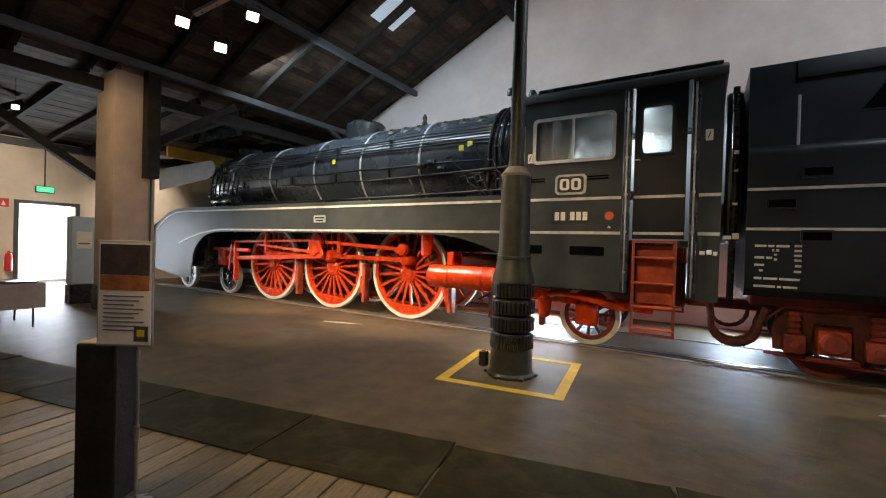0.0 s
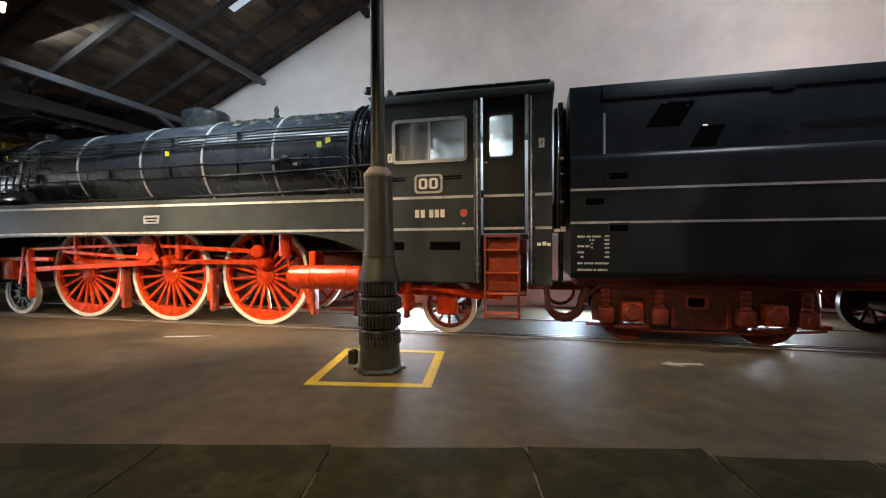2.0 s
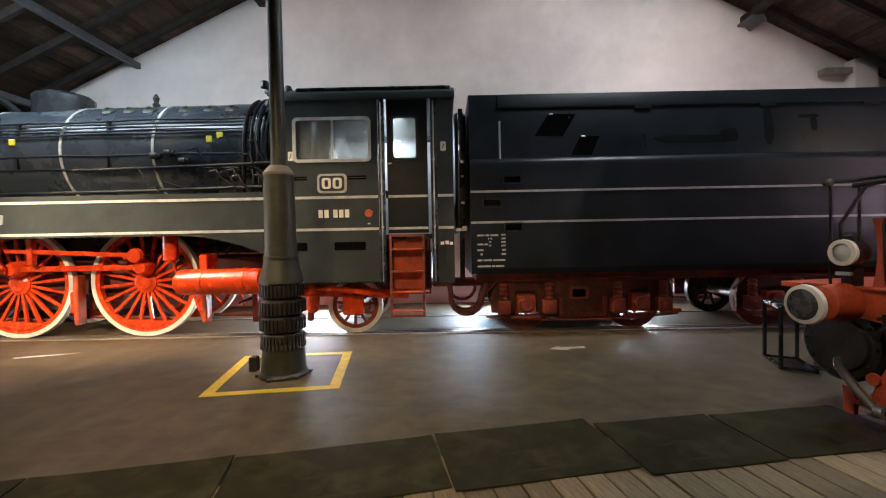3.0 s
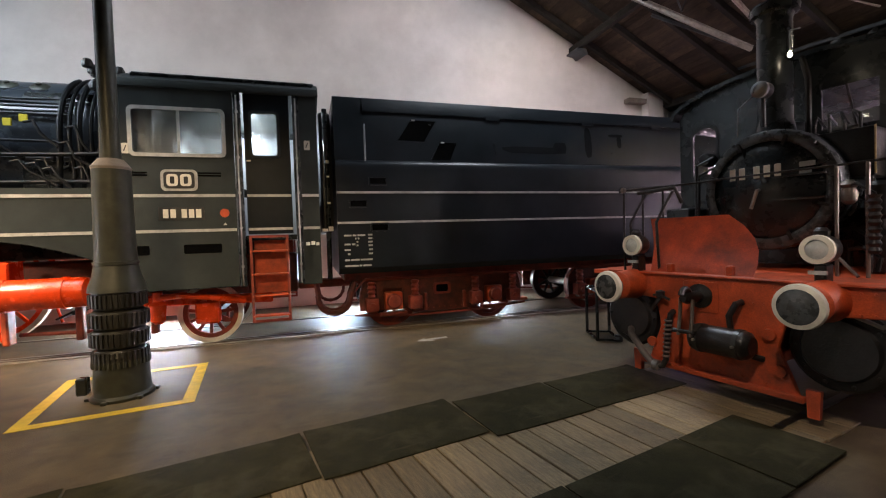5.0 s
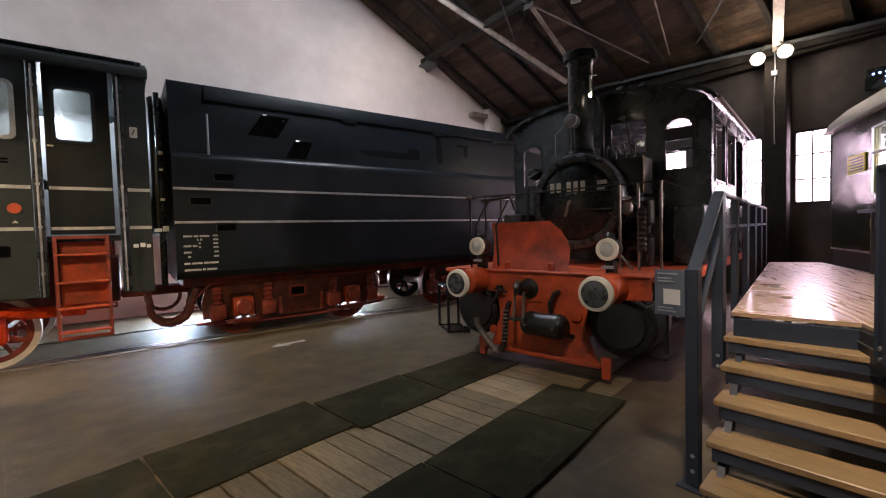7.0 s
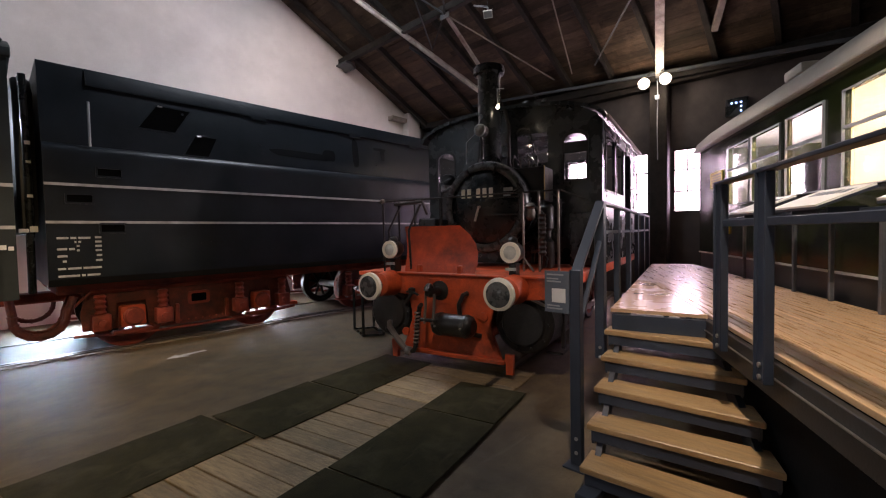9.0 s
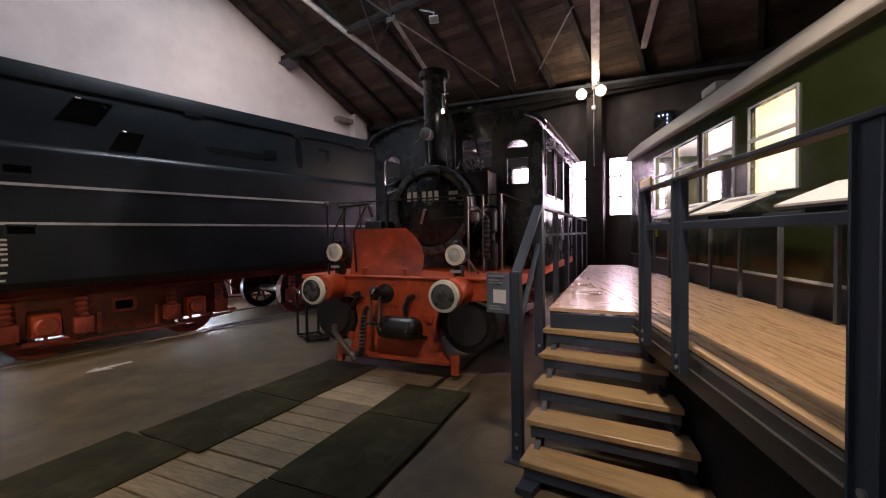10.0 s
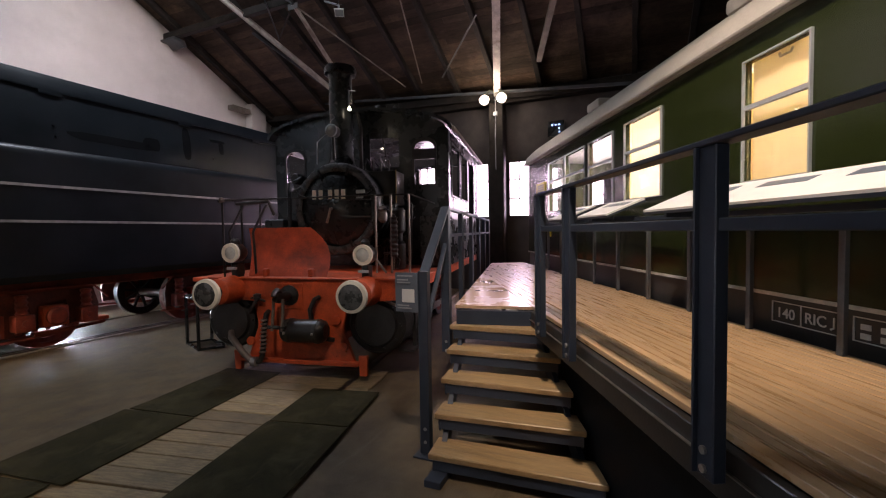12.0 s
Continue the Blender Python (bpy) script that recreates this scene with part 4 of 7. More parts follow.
    part("drain_pipe", tube([(-2.25, EY + side * 1.2, .85), (-1.9, EY + side * 1.25, .88), (-1.4, EY + side * 1.25, .80), (-1.0, EY + side * 1.2, .72)], .045, 10), M_RED, eng)
    for x in (-3.4, -2.4):
        part("rear_brake", box(x - .05, x + .05, EY + side * .85 - .06, EY + side * .85 + .06, .25, .8, .015), M_REDDARK, eng)

# cab
cabx0, cabx1 = -2.56, .22
for side in (-1, 1):
    y = EY + side * 1.5
    holes = [(-2.37, -1.18, 3.04, 3.68)]
    part("cab_side", wall_with_holes(cabx0, -1.02, 1.0, 4.02, holes, y - .02, y + .02, "y"), M_SKIRT, eng, "dark grey cab side sheet")
    part("cab_rear_side", box(-.08, cabx1, y - .02, y + .02, .96, 4.02), M_SKIRT, eng)
    yi = y - side * .02
    d = part("cab_door", wall_with_holes(-.87, -.20, 1.80, 4.0, [(-.77, -.38, 3.04, 3.70)], yi - .02, yi + .02, "y"), M_TENDER, eng, "black cab door with a tall window")
    part("window_frame", framed(rrect(-.80, -.35, 3.0, 3.74, .06), rrect(-.76, -.39, 3.04, 3.70, .05), yi + side * .012, yi + side * .04, "y"), M_SKIRT, d)
    g = part("pane", box(-.77, -.38, yi - .004, yi + .004, 3.04, 3.70), M_CABGLASS, d)
    part("door_handle", tube([(-.85, yi + side * .05, 2.95), (-.79, yi + side * .05, 2.95)], .012, 6), M_STEEL, d)
    yo = y + side * .02
    part("window_frame", framed(rrect(-2.42, -1.13, 2.99, 3.73, .08), rrect(-2.37, -1.18, 3.04, 3.68, .05), yo, yo + side * .02, "y"), M_STRIPE, eng, "bright metal window frame")
    part("window_bar", box(-1.785, -1.75, yo - .01, yo + .012, 3.04, 3.68), M_STRIPE, eng)
    part("pane", box(-2.37, -1.785, y - .004, y + .004, 3.04, 3.68), M_CABGLASS, eng)
    part("pane", box(-1.75, -1.18, y - .014, y - .006, 3.04, 3.68), M_CABGLASS, eng)
    for x in (-.96, -.10):
        bm = tube([(x, yo + side * .05, 1.0), (x, yo + side * .05, 3.95)], .012, 8)
        part("handrail", bm, M_STEEL, eng, "bright steel grab rail")
        for z in (1.3, 1.9, 2.45, 3.0, 3.7):
            part("rail_bracket", box(x - .02, x + .02, yo - .002, yo + side * .05, z - .015, z + .015), M_STEEL, eng)
        part("door_pillar", box(x - .05, x + .05, y - .035, y + .035, .98, 4.02, .01), M_BLACK, eng)
    for z in (2.41, 1.88):
        for xa, xb in ((cabx0, -1.03), (-.04, cabx1)):
            part("lining", box(xa, xb, yo - .004, yo + .006 * 1, z - .022, z + .022) if side > 0 else box(xa, xb, yo - .006, yo + .004, z - .022, z + .022), M_STRIPE, eng, "pale grey lining strip")
        part("lining", box(-.86, -.21, yi + side * .022 - .004, yi + side * .022 + .004, z - .02, z + .02), M_STRIPE, eng, "pale grey lining strip")
    # louvres and slots are flat plates, their inner shade painted black
    for xa, xb in ((-2.5, -2.2), (-1.56, -1.22)):
        for dz in (0, .04):
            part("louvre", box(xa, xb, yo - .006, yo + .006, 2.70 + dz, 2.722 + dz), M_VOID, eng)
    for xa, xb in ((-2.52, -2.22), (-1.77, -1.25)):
        part("vent_slot", prism(rrect(xa, xb, 1.53, 1.67, .02), yo - .006, yo + .006), M_VOID, eng, "vent slot with its inner shade painted black")
    part("badge", prism(rrect(-2.03, -1.54, 2.48, 2.80, .07), yo - .004, yo + side * .012 + .004 * 0), M_STRIPE, eng, "white rounded badge")
    yb = yo + side * .014
    part("badge_field", prism(rrect(-1.99, -1.58, 2.515, 2.765, .05), min(yb, yb + side * .006), max(yb, yb + side * .006)), M_COACHBLACK, eng)
    for xa, xb in ((-1.95, -1.80), (-1.77, -1.62)):
        yc = yb + side * .008
        part("badge_shape", framed(rrect(xa, xb, 2.55, 2.73, .045), rrect(xa + .045, xb - .045, 2.585, 2.695, .02), min(yc, yc + side * .006), max(yc, yc + side * .006), "y"), M_WHITE, eng)
    part("number_board", box(-2.08, -1.47, yo - .006, yo + .008, 2.04, 2.24, .003), M_COACHBLACK, eng, "black board with white character bars")
    for k in range(5):
        xa = -2.02 + k * .097 + (.05 if k > 1 else 0)
        part("character_bar", box(xa, xa + .07, yo + side * .008 - .006, yo + side * .008 + .006, 2.075, 2.205), M_WHITE, eng)
    part("round_mark", lathe([(0, yo - side * .004), (.065, yo - side * .004), (.065, yo + side * .012), (0, yo + side * .012)], "y", (-1.19, 0, 2.14), 20, cap=False), M_REDOLD, eng, "orange-red disc")
    part("vent_tip", prism([(-1.22, 1.955), (-1.16, 1.955), (-1.19, 1.99)], yo - .004, yo + .006), M_STRIPE, eng)
    for x, z in ((-2.46, 3.1), (.06, 3.22)):
        part("warning_plate", prism(rrect(x - .045, x + .045, z - .075, z + .075, .015), yo - .006, yo + .008), M_WHITE, eng, "small white enamel plate")
        part("plate_bar", beam((x + .015, yo + side * .012, z + .04), (x - .015, yo + side * .012, z - .04), .004, .012), M_BLACK, eng)
    # red access ladder
    ld = part("ladder_frame", framed([(-.86, .40), (-.28, .40), (-.28, 1.78), (-.86, 1.78)], [(-.82, .44), (-.32, .44), (-.32, 1.74), (-.82, 1.74)], yo - .02, yo + .02, "y"), M_REDDARK, eng)
    for z in (1.53, 1.16, .82, .50):
        part("step", box(-.84, -.30, yo - .03, yo + .12 if side > 0 else yo + .03, z - .012, z + .012, .004) if side > 0 else box(-.84, -.30, yo - .06, yo + .12, z - .012, z + .012, .004), M_REDOLD, eng)
    part("step_back", box(-.82, -.32, y - side * .18 - .01, y - side * .18 + .01, .85, 1.74), M_REDOLD, eng)
    # rounded cab roof edge
    part("roof_fascia", box(-2.6, .26, y - .05, y + .05, 4.0, 4.12, .02, 2), M_SKIRT, eng)
part("cab_front", box(cabx0 - .02, cabx0 + .02, EY - 1.46, EY + 1.46, 2.4, 4.0), M_BLACK, eng)
part("cab_back", box(cabx1 - .05, cabx1 - .01, EY - 1.46, EY + 1.46, 1.8, 2.4), M_BLACK, eng)
part("cab_floor", box(cabx0, cabx1, EY - 1.46, EY + 1.46, 1.70, 1.78), M_BLACK, eng)
part("cab_underside", box(-2.5, -1.05, EY - 1.46, EY + 1.46, .98, 1.03), M_BLACK, eng)
rf = [(EY - 1.55, 4.10), (EY - 1.5, 4.14), (EY - 1.0, 4.36), (EY - .4, 4.46), (EY + .4, 4.46), (EY + 1.0, 4.36), (EY + 1.5, 4.14), (EY + 1.55, 4.10), (EY + 1.2, 4.08), (EY - 1.2, 4.08)]
part("cab_roof", prism(rf, -2.6, .26, "x"), M_SKIRT, eng)
for side in (-1, 1):
    y = EY + side * 1.25
    v = part("roof_vent", box(-2.42, .2, y - .04, y + .04, 4.26, 4.30, .01), M_BLACK, eng)
    for x in (-2.4, -1.55, -.7, .15):
        part("vent_post", box(x - .03, x + .03, y - .05, y + .05, 4.12, 4.28, .006), M_BLACK, eng)
    part("vent_flap", beam((-2.4, y - side * .0, 4.24), (.18, y, 4.24), .02, .10), M_COACHBLACK, eng)
part("cab_lining", box(-2.5, .15, EY + 1.40, EY + 1.44, 1.8, 3.95), M_SILVER, eng, "pale grey cab lining")
part("backhead", lathe([(.95, -2.2), (.95, -2.0), (.85, -1.95), (0, -1.94)], "x", (0, EY, 3.0), 28, cap=False), M_SOOT, eng)
part("driver_seat", box(-1.3, -.9, EY - 1.2, EY - .75, 2.45, 2.55, .03), M_BEAM, eng)
for k in range(6):
    part("gauge", lathe([(0, -1.93), (.08, -1.93), (.09, -1.9)], "x", (0, EY - .6 + .24 * k, 3.5 + .08 * (k % 2)), 14), M_SILVER, eng)
part("cab_bulkhead", box(-2.3, -2.2, EY - 1.2, EY + 1.2, 1.78, 3.9), M_IRON, eng)
for side in (-1, 1):
    part("front_window_box", box(-2.75, -2.56, EY + side * 1.2 - .12, EY + side * 1.2 + .12, 2.95, 3.7, .02), M_SILVER, eng, "grey cab front window casing")
for k in range(14):
    x, y, z = -2.85 + rp.uniform(-.25, .15), EY - 1.0 + rp.uniform(-.1, .5), 4.1 + rp.uniform(0, .35)
    part("safety_valve", lathe([(0, -.06), (.07, -.05), (.08, 0), (.05, .07), (0, .08)], "z", (x, y, z), 8, cap=False), M_COACHBLACK, eng)

# ---- the tender ----
ten = thing("locomotive_tender", 4.4, EY, 0, 0, "long black locomotive tender with pale lining on red bogies", "tender")
TX0, TX1 = .50, 8.25
half = [(1.40, 1.08), (1.5, 1.18), (1.5, 2.88), (1.493, 2.93), (1.475, 2.97), (1.45, 2.998), (1.42, 3.012), (1.405, 3.02), (1.30, 3.97), (1.25, 4.115)]
prof_t = [(EY - a, z) for a, z in half] + [(EY + a, z) for a, z in reversed(half)]
part("tank", prism(prof_t, TX0, TX1, "x"), M_TENDER, ten, "black tender tank with patched repainting")
for side in (-1, 1):
    yf = EY + side * 1.5
    def yup(z):
        return EY + side * (1.405 - (z - 3.02) / .95 * .105)
    for z in (2.46, 1.95):
        part("lining", box(TX0, TX1, yf + side * .004 - .005, yf + side * .004 + .005, z - .018, z + .018), M_STRIPE, ten, "pale grey lining strip")
    for xa, za in ((1.04, 2.58), (.70, 2.20), (1.05, 1.79)):
        s = part("slot_frame", framed(rrect(xa, xa + .32, za, za + .15, .02), rrect(xa + .025, xa + .295, za + .025, za + .125, .01), yf + side * .002, yf + side * .02, "y"), M_TENDER, ten)
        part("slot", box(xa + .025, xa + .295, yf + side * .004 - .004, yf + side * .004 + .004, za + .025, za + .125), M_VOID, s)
    for pl in ([(1.56, 3.37), (2.09, 3.36), (2.35, 3.78), (1.84, 3.79)], [(2.17, 3.03), (2.56, 3.03), (2.72, 3.39), (2.37, 3.40)]):
        mid = [sum(p[i] for p in pl) / 4 for i in (0, 1)]
        inner = [(mid[0] + (x - mid[0]) * .9, mid[1] + (z - mid[1]) * .9) for x, z in pl]
        bm = framed(pl, inner, -.004, .016, "y")
        lean = Matrix.Translation((0, yup(mid[1]), mid[1])) @ Matrix.Rotation(side * math.atan(.105 / .95), 4, "X") @ Matrix.Translation((0, 0, -mid[1]))
        bmesh.ops.transform(bm, matrix=lean, verts=bm.verts)
        h = part("hatch", bm, M_TENDER, ten, "slanting frame of a dark hatch")
        bm = prism(inner, -.003, .003)
        bmesh.ops.transform(bm, matrix=lean, verts=bm.verts)
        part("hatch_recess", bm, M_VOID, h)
        bm = lathe([(0, -.03), (.012, -.03), (.012, .03), (0, .03)], "x", (pl[3][0] + .05, -side * 0 + side * .018, pl[3][1] - .03), 8, cap=False)
        bmesh.ops.transform(bm, matrix=lean, verts=bm.verts)
        part("hinge", bm, M_STEEL, h)
    # coping band folded over the rim, with short tabs
    bm = bmesh.new()
    prism([(yup(3.885) + side * .022, 3.885), (yup(3.97) + side * .022, 3.97), (EY + side * 1.262, 4.13), (EY + side * 1.24, 4.13), (yup(3.97) - side * .01, 3.96), (yup(3.885) - side * .01, 3.885)], TX0 + .5, TX1, "x", bm)
    for x in (3.45, 5.55, 7.3):
        prism([(yup(3.83) + side * .024, 3.83), (yup(3.9) + side * .026, 3.9), (yup(3.9), 3.9), (yup(3.83), 3.83)], x - .14, x + .14, "x", bm)
    bmesh.ops.recalc_face_normals(bm, faces=bm.faces[:])
    part("coping_band", bm, M_TENDER, ten, "folded coping band with tabs")
    # overpainted patches and small fittings on the upper sheet
    lean = Matrix.Translation((0, yup(3.3), 3.3)) @ Matrix.Rotation(side * math.atan(.105 / .95), 4, "X") @ Matrix.Translation((0, 0, -3.3))
    rt = random.Random(5)
    for px0, px1, pz0, pz1 in ((3.62, 4.95, 3.22, 3.36), (4.72, 5.02, 3.24, 3.46), (5.46, 5.62, 3.16, 3.80), (6.05, 6.4, 3.62, 3.68), (6.25, 6.36, 3.40, 3.64)):
        n = 14
        ring = []
        for i in range(n):
            a = 2 * math.pi * i / n
            u, v = math.cos(a), math.sin(a)
            k = max(abs(u), abs(v)) ** .7 * (1 + rt.uniform(-.06, .06))
            ring.append(((px0 + px1) / 2 + (px1 - px0) / 2 * u / k, (pz0 + pz1) / 2 + (pz1 - pz0) / 2 * v / k))
        bm = prism(ring, -.002, .002)
        bmesh.ops.transform(bm, matrix=lean, verts=bm.verts)
        part("paint_patch", bm, M_PATCH, ten, "darker overpainted patch")
    for x, z in ((3.45, 3.38), (3.47, 3.22), (2.2, 3.70), (6.1, 3.28)):
        bm = lathe([(0, .02), (.018, .018), (.02, 0)], "y", (x, 0, z), 8, cap=False)
        if side < 0:
            bmesh.ops.scale(bm, vec=(1, -1, 1), verts=bm.verts)
        bmesh.ops.transform(bm, matrix=lean, verts=bm.verts)
        part("stud", bm, M_TENDER, ten)
    part("grab_rail", tube([(1.0, yf - side * .02, 3.0), (1.0, yf - side * .02, 3.62)], .016, 8), M_SILVER, ten)
    # unreadable stencilled data as plain bars
    for k, (xa, xb, z) in enumerate([(.60, .72, 1.735), (.74, .80, 1.735), (.82, .95, 1.735), (1.0, 1.07, 1.74), (.78, .80, 1.68), (.82, .85, 1.68), (1.0, 1.07, 1.68), (.60, .70, 1.585), (.72, .78, 1.585), (.80, .83, 1.625), (.80, .83, 1.565), (1.0, 1.07, 1.62), (1.0, 1.07, 1.56), (.60, .70, 1.49), (1.01, 1.07, 1.49), (.65, .69, 1.42), (1.0, 1.07, 1.42), (.60, .68, 1.32), (.70, .84, 1.32), (.86, 1.06, 1.32), (.60, .82, 1.22), (.84, .88, 1.22), (.90, 1.04, 1.22)]):
        part("stencil_bar", box(xa, xb, yf + side * .002 - .004, yf + side * .002 + .004, z - .014, z + .014), M_STRIPE, ten)
    part("rivet_strip", box(2.35, 2.9, yf - .004, yf + .006, 1.62, 1.64) if side > 0 else box(2.35, 2.9, yf - .006, yf + .004, 1.62, 1.64), M_TENDER, ten)
part("top_coping", framed([(TX0, EY - 1.24), (TX1, EY - 1.24), (TX1, EY + 1.24), (TX0, EY + 1.24)], [(TX0 + .08, EY - 1.17), (TX1 - .08, EY - 1.17), (TX1 - .08, EY + 1.17), (TX0 + .08, EY + 1.17)], 4.116, 4.135, "z"), M_TENDER, ten)
part("chassis", box(TX0 + .1, TX1, EY - 1.1, EY + 1.1, .92, 1.09, .02), M_REDDARK, ten)
WB = 1.0
for bx in (2.47, 6.82):
    for side in (-1, 1):
        yb = EY + side * 1.02
        o = side
        poly = [(bx - 1.62, .62), (bx - 1.55, .90), (bx + 1.55, .90), (bx + 1.62, .62), (bx + 1.60, .36), (bx + WB + .22, .36), (bx + WB + .18, .74), (bx + WB - .18, .74), (bx + WB - .22, .36), (bx + .60, .27), (bx - .60, .27), (bx - WB + .22, .36), (bx - WB + .18, .74), (bx - WB - .18, .74), (bx - WB - .22, .36), (bx - 1.60, .36)]
        b = part("bogie_frame", prism(poly, yb - .025, yb + .025), M_BOGIE, ten, "grimy red bogie side frame, darkened for shade between the parts")
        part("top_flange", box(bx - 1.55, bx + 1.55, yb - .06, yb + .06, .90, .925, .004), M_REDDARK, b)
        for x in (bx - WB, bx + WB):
            # plate added behind the axlebox opening to keep it dark
            part("dark_backing_plate", box(x - .24, x + .24, yb - o * .05 - .01, yb - o * .05 + .01, .34, .80), M_BOGIE, b)
            part("axlebox", box(x - .165, x + .165, yb - .09 + o * .05, yb + .09 + o * .05, .36, .68, .03, 2), M_REDOLD, b)
            part("axlebox_cover", lathe([(0, yb + o * .21), (.11, yb + o * .21), (.14, yb + o * .18), (.14, yb + o * .13), (0, yb + o * .13)], "y", (x, 0, .52), 18, cap=False), M_REDDARK, b)
            part("keep_bar", box(x - .26, x + .26, yb - .05 + o * .03, yb + .05 + o * .03, .25, .31, .01), M_REDDARK, b)
            for dx in (-.40, .40):
                part("spring_pot", box(x + dx - .115, x + dx + .115, yb + o * .12 - .10, yb + o * .12 + .10, .36, .60, .02, 2), M_REDDARK, b, "red cast spring pot")
                part("pot_boss", lathe([(0, yb + o * .245), (.045, yb + o * .245), (.05, yb + o * .21), (0, yb + o * .21)], "y", (x + dx, 0, .48), 10, cap=False), M_REDDARK, b)
                part("spring", lathe([(.06, .60), (.08, .62), (.055, .66), (.08, .70), (.055, .74), (.08, .78), (.055, .82), (.08, .86), (.06, .89)], "z", (x + dx, yb + o * .12, 0), 12), M_REDDARK, b)
        part("frame_window", framed(rrect(bx - .22, bx + .12, .58, .80, .04), rrect(bx - .17, bx + .07, .62, .76, .03), min(yb + o * .025, yb + o * .045), max(yb + o * .025, yb + o * .045), "y"), M_REDDARK, b)
        part("window_recess", box(bx - .17, bx + .07, yb + o * .027 - .002, yb + o * .027 + .002, .62, .76), M_VOID, b)
        for k in range(13):
            xk = bx - .66 + k * .11
            part("rivet", lathe([(0, yb + o * .038), (.012, yb + o * .034), (.014, yb + o * .024)], "y", (xk, 0, .33), 6, cap=False), M_REDDARK, b)
        part("brake_rod", tube([(bx - 1.7, yb + o * .02, .30), (bx - .7, yb + o * .02, .22), (bx + .7, yb + o * .02, .22), (bx + 1.7, yb + o * .02, .30)], .022, 7), M_REDDARK, b)
        part("stiffener", box(bx - .62, bx - .56, yb + o * .02 - .02, yb + o * .02 + .02, .30, .88, .006), M_REDDARK, b)
        part("stiffener", box(bx + .56, bx + .62, yb + o * .02 - .02, yb + o * .02 + .02, .30, .88, .006), M_REDDARK, b)
        part("brake_hanger", box(bx - .42, bx - .36, yb + o * .06 - .03, yb + o * .06 + .03, .30, .62, .01), M_REDDARK, b)
        part("brake_hanger", box(bx + .36, bx + .42, yb + o * .06 - .03, yb + o * .06 + .03, .30, .62, .01), M_REDDARK, b)
        part("guard_pipe", tube([(bx - 1.72, yb + o * .1, .72), (bx - 1.5, yb + o * .12, .95), (bx, yb + o * .12, .97), (bx + 1.5, yb + o * .12, .95), (bx + 1.72, yb + o * .1, .72)], .02, 6), M_REDDARK, b)
        part("end_step", box(bx + 1.5, bx + 1.72, yb + o * .02 - .1, yb + o * .02 + .1, .34, .40, .01), M_REDOLD, b)
    for x in (bx - WB, bx + WB):
        for side in (-1, 1):
            # near wheels dark red, far wheels black
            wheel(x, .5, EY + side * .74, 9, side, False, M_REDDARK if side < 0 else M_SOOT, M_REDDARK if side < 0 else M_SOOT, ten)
        part("axle", tube([(x, EY - .7, .5), (x, EY + .7, .5)], .08, 12), M_STEEL, ten)
    part("bogie_bolster", box(bx - .3, bx + .3, EY - .95, EY + .95, .55, .9, .03), M_SOOT, ten)
# hoses, buffers and bellows between engine and tender
part("coupling_drawbar", box(-.2, 1.0, EY - .2, EY + .2, .75, .9, .03), M_REDDARK, ten)
for k, (y, z) in enumerate(((EY - 1.15, .98), (EY - 1.0, .95), (EY - .75, .92), (EY + .6, .95))):
    pts = [(.12, y, z)] + [(.42 + .27 * math.cos(radians(t_)), y - .04, .66 + .27 * math.sin(radians(t_))) for t_ in range(170, 371, 12)] + [(.78, y, .9)]
    hs_ = part("hose", tube(pts, .048 if k == 0 else .032, 10), M_BOGIE, ten, "ribbed connecting hose")
    for p0, p1 in zip(pts[1:-1:2], pts[2:-1:2]):
        c0, c1 = Vector(p0), Vector(p1)
        part("hose_ring", tube([c0, c0.lerp(c1, .4)], .058 if k == 0 else .040, 10), M_BOGIE, hs_)
for y in (EY - 1.25, EY - 1.1):
    part("vertical_pipe", tube([(.36, y, 1.0), (.37, y, 2.4), (.36, y, 3.9)], .04, 10), M_BLACK, ten)
# white plates paint the flecks of light falling through the gap
for x, y, z, w, h in ((.30, 6.56, 1.84, .05, .05), (.40, 6.60, 1.86, .04, .08), (.02, 6.37, 1.62, .03, .05), (.10, 6.37, 1.63, .03, .06), (.17, 6.37, 1.615, .025, .05), (.38, 6.6, 3.0, .03, .05), (.38, 6.6, 2.3, .03, .04), (.38, 6.6, 2.75, .025, .03)):
    part("light_fleck", box(x - w, x + w, y - .006, y + .006, z - h / 2, z + h / 2, .003), M_PAPER, ten, "small white plate for a fleck of light in the gap")
part("gangway_bellows", prism([(EY - 1.2, 1.8), (EY - 1.2, 3.7), (EY - .9, 3.95), (EY + .9, 3.95), (EY + 1.2, 3.7), (EY + 1.2, 1.8)], .26, .46, "x", w=.04), M_COACHBLACK, ten)

# ---- the small tank engine ----
sm = thing("tank_locomotive", 3.31, 2.2, 0, 11.6, "small old black tank locomotive with a dull red buffer beam", "locomotive", local=True)
BX = .46
for side in (-1, 1):
    y = side * .865 - .035
    b = part("buffer", lathe([(0, .0), (.14, .004), (.162, .02), (.166, .05), (.08, .07), (.08, .22), (.12, .24), (.14, BX)], "x", (0, y, 1.06), 28, cap=False), M_BUFFER, sm, "round buffer with a white-painted rim")
    part("buffer_rim", lathe([(.134, -.004), (.168, .008), (.174, .045), (.158, .06)], "x", (0, y, 1.06), 28, cap=False), M_WHITE, b)
    part("buffer_socket", lathe([(.12, .18), (.15, .20), (.17, BX)], "x", (0, y, 1.06), 20), M_REDOLD, sm)
